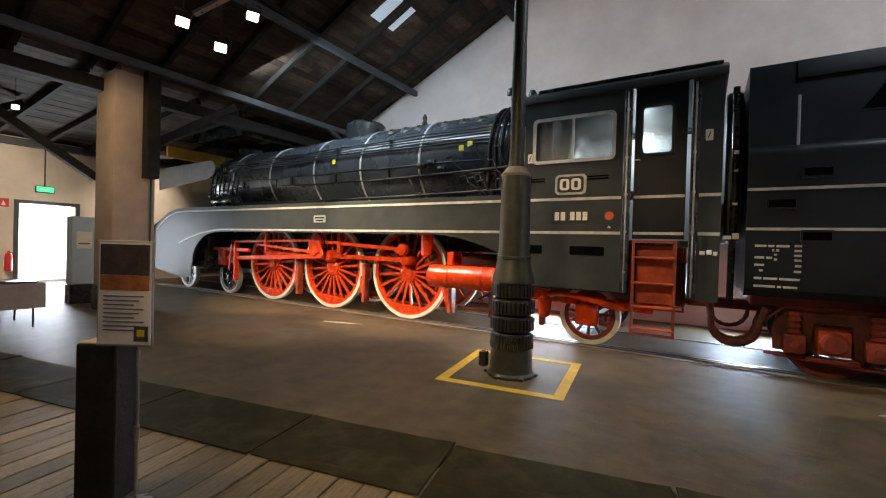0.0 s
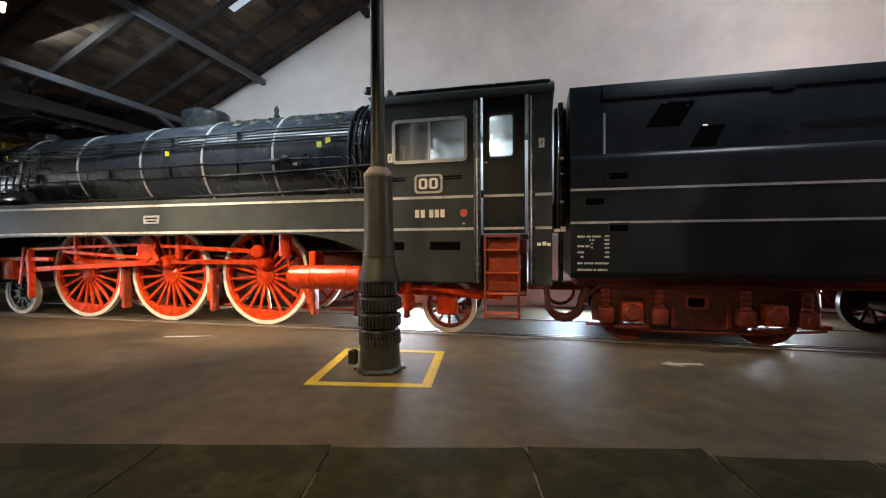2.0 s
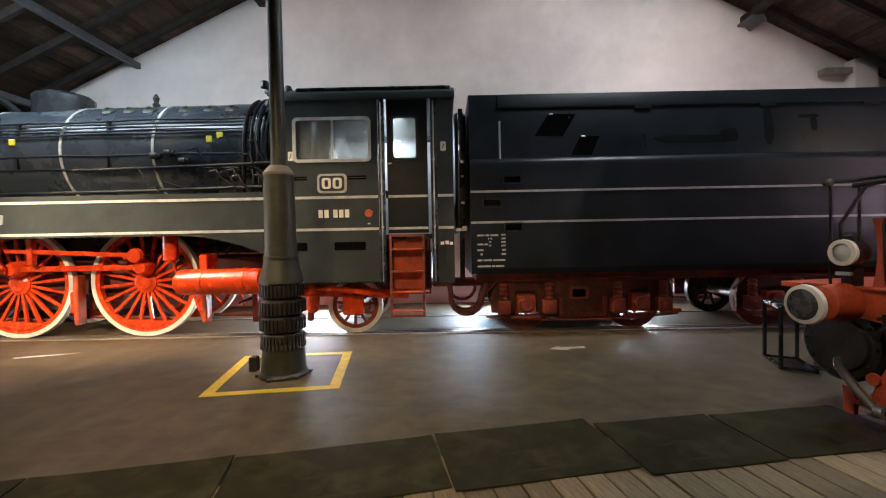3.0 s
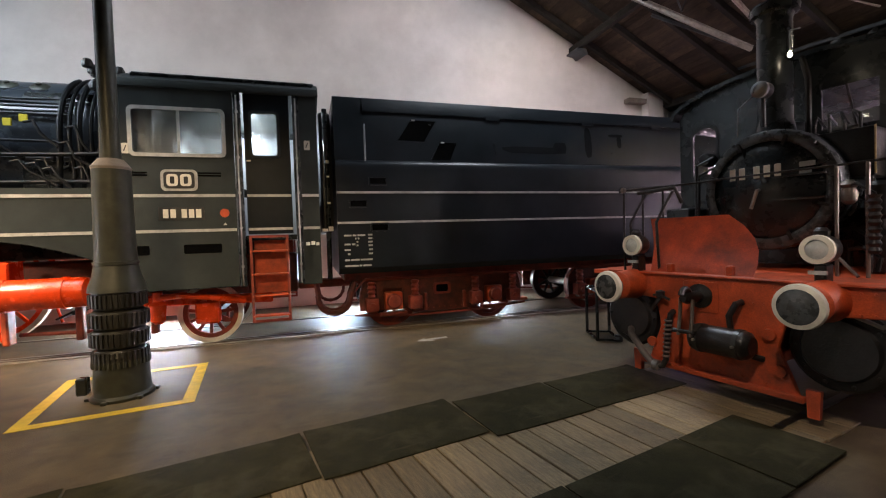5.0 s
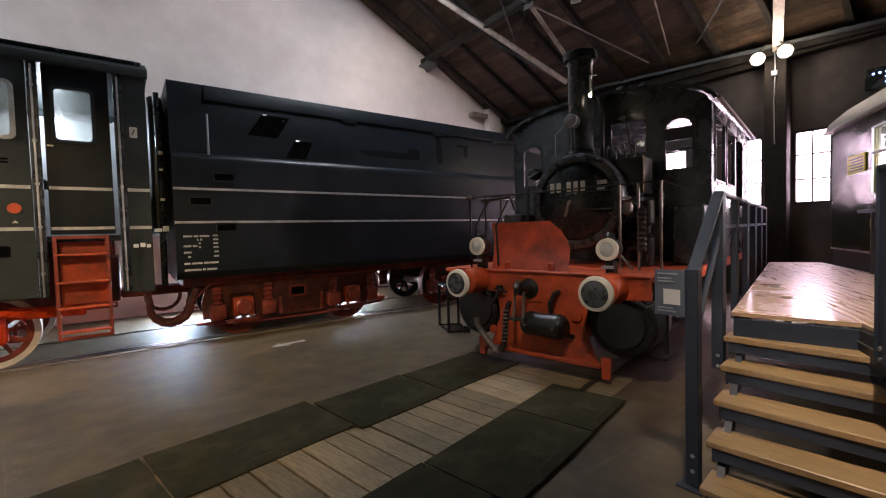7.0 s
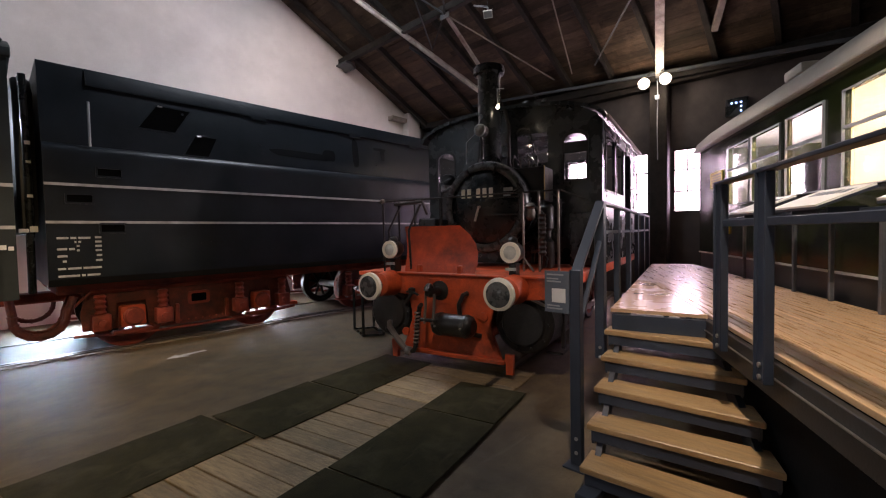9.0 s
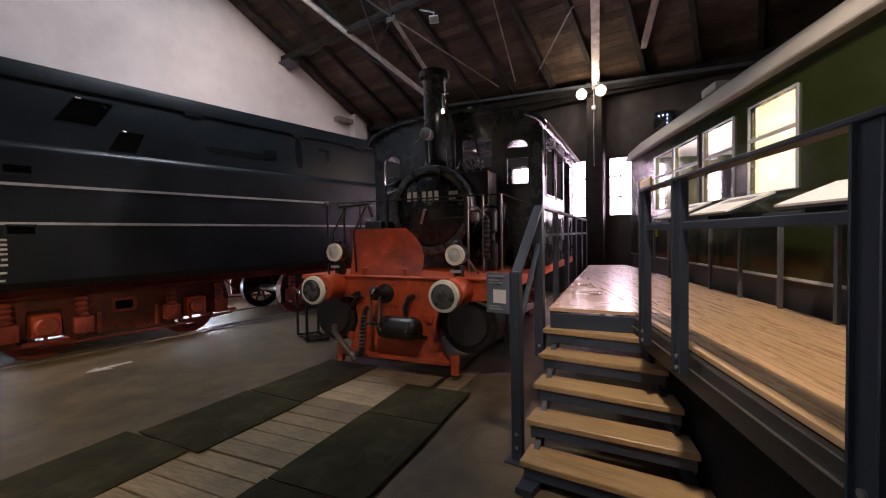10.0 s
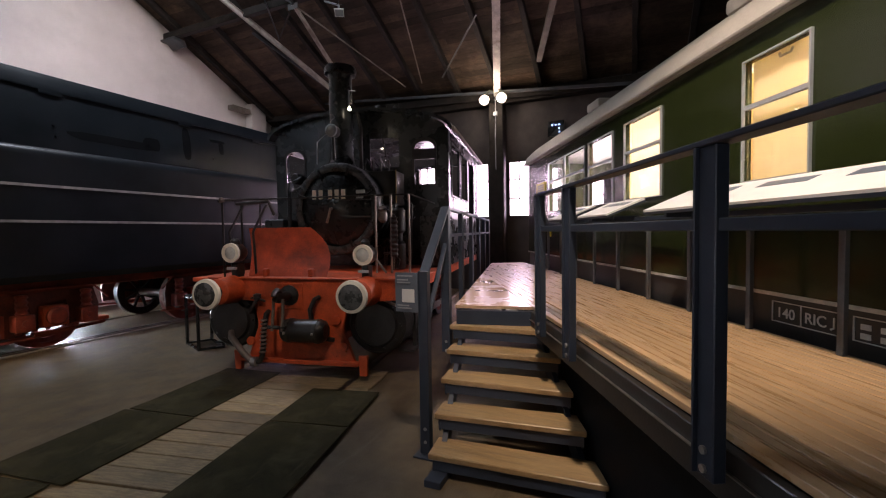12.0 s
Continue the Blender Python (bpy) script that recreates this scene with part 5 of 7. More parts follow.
# buffer beam: deep centre plate with narrow wings
beam_poly = [(-1.28, 1.19), (-1.28, .96), (-.66, .92), (-.58, .62), (-.70, .32), (-.74, .20), (.66, .20), (.62, .32), (.50, .64), (.56, .92), (1.16, .96), (1.16, 1.19)]
part("buffer_beam", prism(beam_poly, BX, BX + .05, "x", w=.008), M_REDOLD, sm, "dull red riveted buffer beam")
part("beam_top_angle", box(BX - .03, BX + .12, -1.28, 1.16, 1.185, 1.205, .004), M_REDOLD, sm)
part("lower_angle", box(BX - .06, BX + .02, -.78, .72, .20, .25, .008), M_REDOLD, sm)
for y in (-.83, .78):
    part("rail_guard", prism([(y - .04, .09), (y + .04, .09), (y + .05, .32), (y - .05, .32)], BX - .02, BX + .03, "x"), M_REDOLD, sm)
rq = random.Random(11)
drum = part("air_drum", lathe([(0, -.46), (.08, -.46), (.12, -.43), (.13, -.40), (.13, .02), (.12, .05), (.08, .08), (0, .08)], "y", (BX - .15, 0, .62), 24, cap=False), M_SOOT, sm, "black air drum across the beam")
for y in (-.36, -.02):
    part("drum_strap", lathe([(.13, y - .02), (.137, y - .02), (.137, y + .02), (.13, y + .02)], "y", (BX - .15, 0, .62), 24, cap=False), M_COACHBLACK, drum)
    part("strap_bolt", lathe([(0, BX - .31), (.014, BX - .305), (.014, BX - .28)], "x", (0, y, .62), 8, cap=False), M_STEEL, drum)
for y, z in ((-.62, .36), (-.5, .29), (-.3, .29), (-.1, .29), (.1, .29), (.3, .29), (.5, .29)):
    part("rivet", lathe([(0.016, BX - .008), (.012, BX - .014), (0, BX - .016)], "x", (0, y, z), 6), M_REDOLD, sm)
part("draw_plate", box(BX - .014, BX, -.10, .24, .84, 1.14, .004), M_REDOLD, sm)
part("draw_hook", lathe([(.035, BX - .30), (.06, BX - .24), (.055, BX - .06), (.12, BX - .03), (.12, BX)], "x", (0, .07, 1.0), 16), M_SOOT, sm, "black iron draw hook")
part("hook_tip", tube(arc_pts((BX - .26, .07, 1.02), .07, -60, 170, 9, "xz"), .028, 8), M_SOOT, sm)
for dy in (.01, .13):
    part("coupling_link", tube([(BX - .24, dy, .99), (BX - .25, dy, .84), (BX - .29, dy - .01, .70), (BX - .30, dy - .01, .64)], .017, 8), M_RAIL, sm)
part("coupling_bar", tube([(BX - .29, -.04, .68), (BX - .29, .18, .68)], .022, 8), M_SOOT, sm)
# heating pipe with its joints, at the foot of the beam
part("heating_pipe", tube([(BX - .02, .86, .54), (BX - .10, .80, .50), (BX - .16, .62, .36), (BX - .18, .50, .27), (BX - .18, .42, .24)], .036, 12), M_RAIL, sm, "dull metal heating pipe")
part("heating_hose", tube([(BX - .18, .44, .24), (BX - .18, .37, .25), (BX - .16, .345, .32), (BX - .12, .345, .60), (BX - .06, .35, .78), (BX, .36, .80)], .030, 10), M_SOOT, sm)
for k in range(9):
    z = .36 + k * .045
    part("hose_ring", lathe([(.030, z - .012), (.042, z), (.030, z + .012)], "z", (BX - .155 + k * .005, .345, 0), 12, cap=False), M_RAIL, sm)
part("pipe_joint", lathe([(.036, .40), (.055, .41), (.055, .47), (.036, .48)], "y", (BX - .18, 0, .245), 14), M_STEEL, sm)
part("brake_hose", tube([(BX, -.30, .98), (BX - .08, -.29, .97), (BX - .12, -.25, .86), (BX - .12, -.27, .66), (BX - .08, -.40, .52), (BX, -.47, .49)], .028, 10), M_SOOT, sm, "black brake hose")
part("brake_cock", lathe([(.02, .94), (.045, .95), (.045, 1.01), (.02, 1.02)], "z", (BX - .05, .47, 0), 12), M_SOOT, sm)
part("cock_lever", tube([(BX - .05, .55, .96), (BX - .07, .47, .98), (BX - .06, .36, .93)], .014, 7), M_SOOT, sm)
part("brake_hose", tube([(BX - .05, .47, .95), (BX - .09, .50, .88), (BX - .07, .56, .80), (BX, .58, .78)], .022, 8), M_SOOT, sm, "black brake hose")
for y, z in ((-.60, .42), (.60, .44), (-.52, .72)):
    part("pipe_flange", lathe([(.05, BX - .03), (.055, BX)], "x", (0, y, z), 12), M_REDOLD, sm)
for k in range(30):
    y = -1.2 + k * .08
    for z in (1.14, .98):
        if abs(abs(y) - .875) > .18:
            part("rivet", lathe([(0.012, BX - .006), (.009, BX - .011), (0, BX - .012)], "x", (0, y, z), 6), M_REDOLD, sm)
# sloping red plate in front of the smokebox
bm = bmesh.new()
rows = []
for i in range(6):
    s = i / 5
    x = .58 + .30 * s + .06 * math.sin(s * 3.1)
    z = 1.20 + .60 * s
    rows.append([bm.verts.new((x, .70 + .20 * s, z)), bm.verts.new((x, -.34 + .36 * s ** 2.6, z))])
for a, b in zip(rows, rows[1:]):
    bm.faces.new((a[0], a[1], b[1], b[0]))
bmesh.ops.solidify(bm, geom=bm.faces[:], thickness=.015)
part("sloping_plate", bm, M_REDOLD, sm, "curved dull red sheet plate")
for y in (.45, -.15):
    part("plate_hinge", box(.53, .60, y - .03, y + .03, 1.2, 1.30, .01), M_REDOLD, sm)
# headlamps
for y, z in ((.81, 1.50), (-.87, 1.47)):
    h = part("headlamp", lathe([(0, .62), (.08, .62), (.112, .56), (.112, .44), (.104, .40), (.096, .40)], "x", (0, y, z), 24, cap=False), M_SOOT, sm, "round black headlamp with a white ring")
    part("lamp_ring", lathe([(.078, .395), (.115, .398), (.117, .43), (.078, .41)], "x", (0, y, z), 24, cap=False), M_WHITE, h)
    part("lens", lathe([(0, .388), (.03, .392), (.055, .402), (.08, .415)], "x", (0, y, z), 20, cap=False), M_LENS, h)
    part("lamp_top", lathe([(.055, z + .10), (.055, z + .145), (.03, z + .175), (0, z + .175)], "z", (.5, y, 0), 14), M_SOOT, h)
    part("lamp_bracket", box(.46, .60, y - .04, y + .04, 1.19, z - .12, .01), M_SOOT, sm)
    part("lamp_tag", box(.41, .44, y - .06, y + .06, z - .20, z - .17), M_SILVER, sm)
h = part("top_lamp", lathe([(0, 1.60), (.06, 1.60), (.085, 1.55), (.085, 1.44), (.07, 1.42)], "x", (0, -.02, 3.13), 20, cap=False), M_SOOT, sm)
part("lamp_ring", lathe([(.055, 1.41), (.085, 1.42), (.088, 1.45)], "x", (0, -.02, 3.13), 20, cap=False), M_SILVER, h)
part("lens", lathe([(0, 1.405), (.035, 1.41), (.058, 1.425)], "x", (0, -.02, 3.13), 16, cap=False), M_LENS, h)
# smokebox, boiler, chimney
part("smokebox_door", lathe([(0, 1.46), (.12, 1.462), (.40, 1.52), (.52, 1.58), (.55, 1.62)], "x", (0, 0, 2.06), 36, cap=False), M_BLACK, sm)
part("lamp_stay", tube([(1.52, -.02, 2.74), (1.5, -.02, 3.05)], .02, 8), M_SOOT, sm)
part("lamp_wire", tube([(1.5, .06, 3.12), (1.52, .24, 3.0), (1.58, .28, 2.7)], .008, 6), M_SILVER, sm)
part("door_ring", lathe([(.53, 1.57), (.56, 1.555), (.60, 1.56), (.64, 1.58), (.66, 1.62), (.66, 1.66)], "x", (0, 0, 2.06), 40, cap=False), M_BUFFER, sm, "worn greasy smokebox ring")
part("smokebox", lathe([(.64, 1.62), (.66, 1.66), (.66, 2.5)], "x", (0, 0, 2.06), 36), M_BLACK, sm)
for a in range(0, 360, 15):
    ra = radians(a)
    part("ring_bolt", lathe([(0, 1.545), (.013, 1.55), (.014, 1.57)], "x", (0, .625 * math.cos(ra), 2.06 + .625 * math.sin(ra)), 6, cap=False), M_BUFFER, sm)
part("boiler", lathe([(.56, 1.9), (.56, 4.6)], "x", (0, 0, 2.08), 32), M_BLACK, sm)
for a in range(0, 360, 45):
    ra = radians(a + 20)
    part("door_clamp", beam((1.55, .50 * math.cos(ra), 2.06 + .50 * math.sin(ra)), (1.56, .60 * math.cos(ra), 2.06 + .60 * math.sin(ra)), .05, .03), M_SOOT, sm)
part("door_handle", tube([(1.44, 0, 2.06), (1.40, 0, 2.06), (1.40, .06, 1.86)], .018, 8), M_STEEL, sm)
for z in (2.18, 1.94):
    part("door_hinge", beam((1.50, -.55, z), (1.49, -.1, z), .04, .02), M_SOOT, sm)
for k in range(5):
    yk = .30 - k * .098 - (.045 if k > 1 else 0)
    part("character_bar", box(1.448, 1.456, yk - .062, yk, 2.19, 2.32, .004), M_WHITE, sm)
part("small_mark", box(1.49, 1.50, -.47, -.34, 2.26, 2.31), M_SILVER, sm)
part("small_mark", box(1.49, 1.50, -.44, -.34, 2.19, 2.235), M_SILVER, sm)
part("chimney", lathe([(.24, 2.60), (.19, 2.72), (.165, 2.85), (.165, 3.95), (.18, 4.0), (.225, 4.02), (.235, 4.08), (.225, 4.12), (.15, 4.13), (.14, 3.6)], "z", (1.85, .02, 0), 28, cap=False), M_BLACK, sm, "tall black chimney with a rim")
part("bell_pipe", tube([(1.75, -.32, 2.6), (1.75, -.32, 3.2), (1.8, -.25, 3.45)], .03, 8), M_SOOT, sm)
part("steam_dome", lathe([(.22, 2.5), (.22, 2.72), (.17, 2.82), (.05, 2.86)], "z", (2.1, .02, 0), 24), M_BLACK, sm)
part("lubricator_box", box(1.78, 2.2, -.82, -.28, 2.12, 2.60, .02, 2), M_SOOT, sm, "black oil box with worn edges")
part("box_edge", tube([(1.775, -.825, 2.14), (1.775, -.825, 2.60)], .008, 6), mat("worn_brass", (0.42, 0.29, 0.12), 0.4, 0.9, var=0.4, scale=20), sm, "worn brass edge")
for k in range(4):
    part("oil_pipe", tube([(1.85, -.34 - k * .12, 2.58), (1.84, -.34 - k * .12, 2.70 + .05 * (k % 2)), (2.0, -.30 - k * .1, 2.82), (2.35, -.25 - k * .1, 2.76)], .014, 7), M_SOOT, sm)
part("marker_lamp", lathe([(0, 2.18), (.07, 2.18), (.095, 2.22), (.095, 2.34), (.05, 2.38)], "x", (0, 1.0, 2.60), 16), M_SOOT, sm, "small black side lamp")
for y in (-.73, -.94, -1.18):
    part("stanchion", tube([(1.2, y, 1.19), (1.2, y, 2.2)], .016, 8), M_RAIL, sm)
part("clack_valve", lathe([(.03, 1.85), (.06, 1.88), (.07, 1.95), (.05, 2.0), (.08, 2.03), (.03, 2.08)], "z", (1.5, -.72, 0), 12), M_RAIL, sm)
part("sand_pipe", tube([(1.1, -.62, 1.5), (1.05, -.8, 1.36), (.95, -.95, 1.22)], .014, 7), M_RAIL, sm)
for k in range(4):
    part("union_nut", lathe([(.02, -.03), (.035, -.02), (.035, .02), (.02, .03)], "y", (.56 + .05 * k, -1.08 - .07 * k, 1.02 + .05 * (k % 2)), 6), M_STEEL, sm)
part("steam_lever", tube([(.52, -1.05, .96), (.58, -1.2, .88), (.60, -1.36, .98), (.72, -1.45, 1.04)], .018, 7), M_STEEL, sm)
part("feed_pump", lathe([(.08, 1.2), (.10, 1.25), (.10, 1.55), (.06, 1.6), (.06, 1.7), (.10, 1.74), (.10, 2.02), (.07, 2.06)], "z", (1.75, -.86, 0), 18), M_SOOT, sm)
for k in range(10):
    y = rq.uniform(-1.0, -.5)
    x = rq.uniform(1.3, 2.2)
    z = rq.uniform(1.3, 2.5)
    part("pipe", tube([(x, y, 1.22), (x + .03, y - .02, z), (x + .1, y + .12, z + .1), (x + .2, y + .25, z + .08)], rq.uniform(.014, .03), 7), M_SOOT, sm)
for k in range(5):
    y = rq.uniform(.55, .95)
    x = rq.uniform(1.5, 2.2)
    z = rq.uniform(1.5, 2.5)
    part("pipe", tube([(x, y, 1.22), (x + .03, y, z), (x + .15, y - .15, z + .1)], rq.uniform(.014, .026), 7), M_SOOT, sm)
part("spring_coil", lathe([(.05 if i % 2 else .035, 1.4 + i * .03) for i in range(18)], "z", (1.2, -.98, 0), 10), M_SOOT, sm)
# running plate and handrails
part("running_plate", box(BX + .05, 6.2, -1.45, 1.45, 1.14, 1.19, .006), M_REDOLD, sm)
for y in (-1.42, 1.42):
    part("running_plate_edge", box(BX + .4, 6.2, y - .02, y + .02, 1.06, 1.18, .004), M_REDOLD, sm)
rail_z = 2.12
part("handrail", tube([(.50, .96, rail_z), (.52, 1.04, rail_z + .01), (.62, 1.1, rail_z + .03), (.95, 1.05, rail_z + .06), (1.2, .95, 2.20)], .017, 8), M_SOOT, sm)
part("handrail", tube([(1.2, .95, 2.20), (1.2, -1.14, 2.20), (1.24, -1.2, 2.20), (2.35, -1.25, 2.15)], .011, 8), M_SOOT, sm)
part("rail_knob", lathe([(0, -.035), (.025, -.025), (.035, 0), (.025, .025), (0, .035)], "z", (.50, .98, rail_z + .02), 12, cap=False), M_RAIL, sm)
for x, y in ((.51, .98), (.95, 1.05), (1.2, .95)):
    part("handrail_post", tube([(x, y, 1.19), (x, y, rail_z + .04)], .013, 8), M_SOOT, sm)
for y in (.62, .95):
    part("lever", tube([(.62, y, 1.2), (.58, y, 1.75), (.72, y - .1, 2.08), (.8, y - .1, 2.1)], .016, 7), M_SOOT, sm)
part("lever_link", tube([(.66, .9, 2.10), (.66, .45, 2.12), (.7, .4, 1.95)], .022, 8), M_SOOT, sm)
# cab with arched front windows and an arched roof
CX, CW = 2.4, 1.45
fr = [(-CW, 1.2), (CW, 1.2), (CW, 3.30)] + [(CW * math.cos(radians(a)), 3.30 + .34 * math.sin(radians(a))) for a in range(15, 180, 15)] + [(-CW, 3.30)]


def arch_window(y0, y1, z0, z1, n=6):
    r = (y1 - y0) / 2
    o = [(y0, z0), (y1, z0)]
    for i in range(n + 1):
        a = radians(180 * i / n)
        o.append(((y0 + y1) / 2 + r * math.cos(a), z1 - r * .7 + r * .7 * math.sin(a)))
    return o


bm = wall_with_holes(-CW, CW, 1.2, 3.28, [(-1.25, -.93, 2.46, 3.12), (.95, 1.27, 2.42, 3.07), (-.68, -.20, 2.74, 3.20)], CX, CX + .03, "x")
part("cab_front", bm, M_BLACK, sm, "black cab front with arched windows")
part("cab_front_arch", prism([(CW, 3.281), *[(CW * math.cos(radians(a)), 3.281 + .34 * math.sin(radians(a))) for a in range(15, 180, 15)], (-CW, 3.281)], CX, CX + .03, "x"), M_BLACK, sm)
for y0, y1, zb, zt in ((-1.25, -.93, 2.46, 3.12), (.95, 1.27, 2.42, 3.07)):
    o = arch_window(y0, y1, zb, zt)
    q = [(y0 - .03, zb - .03), (y1 + .03, zb - .03)] + [(((y0 + y1) / 2) + (a - (y0 + y1) / 2) * 1.2, 2.67 + (b - 2.67) * 1.13) for a, b in o[2:]]
    part("window_frame", framed(q, o, CX - .012, CX + .004, "x"), M_SOOT, sm)
    part("pane", box(CX + .012, CX + .018, y0, y1, zb, zt), M_GLASS, sm).visible_shadow = False
    for a, b in zip(o[2:], o[3:]):
        part("arch_corner", prism([a, b, (b[0], zt + .002), (a[0], zt + .002)], CX + .002, CX + .028, "x"), M_SOOT, sm)
part("window_visor", box(CX - .01, CX + .035, -1.25, -.93, 2.84, 3.0), M_SOOT, sm)
part("pane", box(CX + .012, CX + .018, -.68, -.20, 2.74, 3.20), M_GLASS, sm).visible_shadow = False
part("glazing_bar", beam((CX, -.50, 2.74), (CX, -.42, 3.20), .02, .03), M_SOOT, sm)

for side in (-1, 1):
    y = side * CW
    part("cab_side", wall_with_holes(CX, 5.9, 1.2, 3.28, [(CX + .25, CX + .95, 2.3, 3.1), (CX + 1.15, CX + 1.85, 2.3, 3.1), (CX + 2.05, CX + 2.8, 2.0, 3.1)], y - .015, y + .015, "y"), M_BLACK, sm)
    for x0 in (CX + .25, CX + 1.15):
        yy = y + side * .015
        part("window_frame", framed([(x0 - .03, 2.27), (x0 + .73, 2.27), (x0 + .73, 3.13), (x0 - .03, 3.13)], [(x0, 2.3), (x0 + .7, 2.3), (x0 + .7, 3.1), (x0, 3.1)], min(yy, yy + side * .012), max(yy, yy + side * .012), "y"), M_SOOT, sm)
    part("water_tank", box(2.0, 4.6, y - (.0 if side > 0 else -.0) - (.35 if side > 0 else 0), y + (.35 if side < 0 else 0), 1.2, 1.95, .02), M_BLACK, sm)
part("cab_back", wall_with_holes(-CW, CW, 1.2, 3.28, [(-1.25, -.06, 2.1, 3.24), (.06, 1.25, 2.1, 3.24)], 5.87, 5.9, "x"), M_BLACK, sm)
rf = [((CW + .1) * math.cos(radians(a)), 3.28 + .38 * math.sin(radians(a))) for a in range(0, 181, 12)]
rf2 = [((CW + .06) * math.cos(radians(a)), 3.25 + .36 * math.sin(radians(a))) for a in range(180, -1, -12)]
part("cab_roof", prism(rf + rf2, CX - .12, 6.05, "x"), M_BLACK, sm)
part("roof_gutter", box(CX - .1, 6.0, -CW - .13, -CW - .09, 3.26, 3.30), M_LIGHTBEAM, sm)
part("roof_vent", lathe([(.08, 3.6), (.08, 3.74), (.11, 3.76), (.1, 3.82), (0, 3.84)], "z", (CX + .4, -.25, 0), 14), M_SOOT, sm)
part("whistle", tube([(CX + .2, -.55, 3.5), (CX + .2, -.55, 3.72), (CX + .1, -.62, 3.72)], .025, 8), M_STEEL, sm)
# running gear
for side in (-1, 1):
    y = side * .98
    part("cylinder", lathe([(0, .66), (.24, .66), (.26, .69), (.32, .70), (.35, .73), (.35, 1.25), (.28, 1.29), (0, 1.3)], "x", (-.12, y - side * .03, .66), 30, cap=False), M_SOOT, sm, "black steam cylinder")
    for k in range(10):
        ra = 2 * math.pi * k / 10
        part("cover_bolt", lathe([(0, .555), (.016, .56), (.018, .585)], "x", (0, y - side * .03 + .29 * math.cos(ra), .66 + .29 * math.sin(ra)), 6, cap=False), M_SOOT, sm)
    part("valve_chest", box(.66, 1.22, y - .16, y + .22, .84, 1.12, .03, 2), M_SOOT, sm)
    part("slide_bar", box(1.3, 2.2, y + .02, y + .10, .68, .74, .01), M_STEEL, sm)
    part("connecting_rod", beam((1.9, y + side * .1, .6), (3.3, y + side * .1, .45), .05, .10, bevel=.01), M_STEEL, sm)
    part("coupling_rod", beam((2.6, y + side * .04, .42), (4.6, y + side * .04, .42), .05, .09, bevel=.01), M_STEEL, sm)
    part("guard_step", box(.75, 1.15, side * 1.25 - .1, side * 1.25 + .1, .30, .33, .006), M_SOOT, sm)
    part("step_strap", box(.93, .98, side * 1.3 - .02, side * 1.3 + .02, .33, 1.14), M_SOOT, sm)
part("plate_frame", box(BX + .05, 6.0, -.55, .55, .45, 1.14, .01), M_REDDARK, sm)
for x in (2.6, 4.6):
    for side in (-1, 1):
        wheel(x, .5, side * .74, 10, side, False, M_SOOT, M_REDDARK, sm)

# covered track in front of the small engine: planks, then rubber mats
TR = pose(2.55, 2.09, 0, 0, 0, 11.6)


def quad_thing(name, bm, material, m, **tags):
    ob = new(name, mesh_of(name, bm, material))
    ob.matrix_world = m
    ob.matrix_basis = m
    return tagged(ob, **tags)


deck = new("plank_deck")
deck.matrix_basis = TR
tagged(deck, "worn brown planks laid across the covered track", "plank deck", kind="structure")
rk = random.Random(3)
plank_meshes = []
for k in range(5):
    bm = box(-.094, .094, -1.02, .95, 0.001, .016 + .002 * k, .004)
    plank_meshes.append(mesh_of("plank", bm, M_PLANK))
for i in range(62):
    ob = new("plank", plank_meshes[rk.randrange(5)])
    ob.parent = deck
    ob.matrix_basis = Matrix.Translation((1.55 - .2 * i + rk.uniform(-.002, .002), rk.uniform(-.015, .015), 0)) @ Matrix.Rotation(rk.uniform(-.004, .004), 4, "Z")
MATS = [(-11.6, -9.9, 1.36, .58, .3), (-9.88, -8.35, 1.34, .56, -.4), (-8.33, -6.95, 1.33, .56, .5), (-6.93, -5.35, 1.33, .55, -.3), (-5.33, -3.97, 1.33, .55, .2), (-3.95, -2.42, 1.30, .52, .5),
        (-2.40, -1.04, 1.31, .47, -.8), (-1.02, .06, 1.16, .33, -3.0), (.08, 1.35, 1.06, .28, -3.5)]
for a, b, o, inn, turn in MATS:
    bm = box(-(b - a) / 2, (b - a) / 2, -(o - inn) / 2, (o - inn) / 2, 0, .012, .004)
    bmesh.ops.subdivide_edges(bm, edges=[e for e in bm.edges if e.calc_length() > .3], cuts=8)
    for v in bm.verts:
        if v.co.z > .005:
            v.co.z += .004 * noise.noise(v.co * 2.2 + Vector((a * 3, 0, 0)))
        if abs(abs(v.co.x) - (b - a) / 2) < .02:
            v.co.z += .006
    quad_thing("rubber_mat", bm, M_MAT, TR @ pose((a + b) / 2, (o + inn) / 2, .022, 0, 0, turn), label="black rubber floor mat laid along the track", category="floor mat", group="mats along the track")
for a, b, o, inn, turn in [(.12, .92, -.42, -1.18, .8), (-1.08, .10, -.42, -1.2, .4), (-3.3, -1.10, -.40, -1.2, -.6)]:
    bm = box(-(b - a) / 2, (b - a) / 2, -(o - inn) / 2, (o - inn) / 2, 0, .012, .004)
    quad_thing("rubber_mat", bm, M_MAT, TR @ pose((a + b) / 2, (o + inn) / 2, .024, 0, 0, turn), label="black rubber floor mat laid along the track", category="floor mat", group="mats along the track")
for yy in (.78, -.72):
    solid("trim_rail", beam(TR @ Vector((.3, yy, .012)), TR @ Vector((9.0, yy, .012)), .07, .02), M_RAIL, "worn rail set flush into the floor", "rail", "structure")

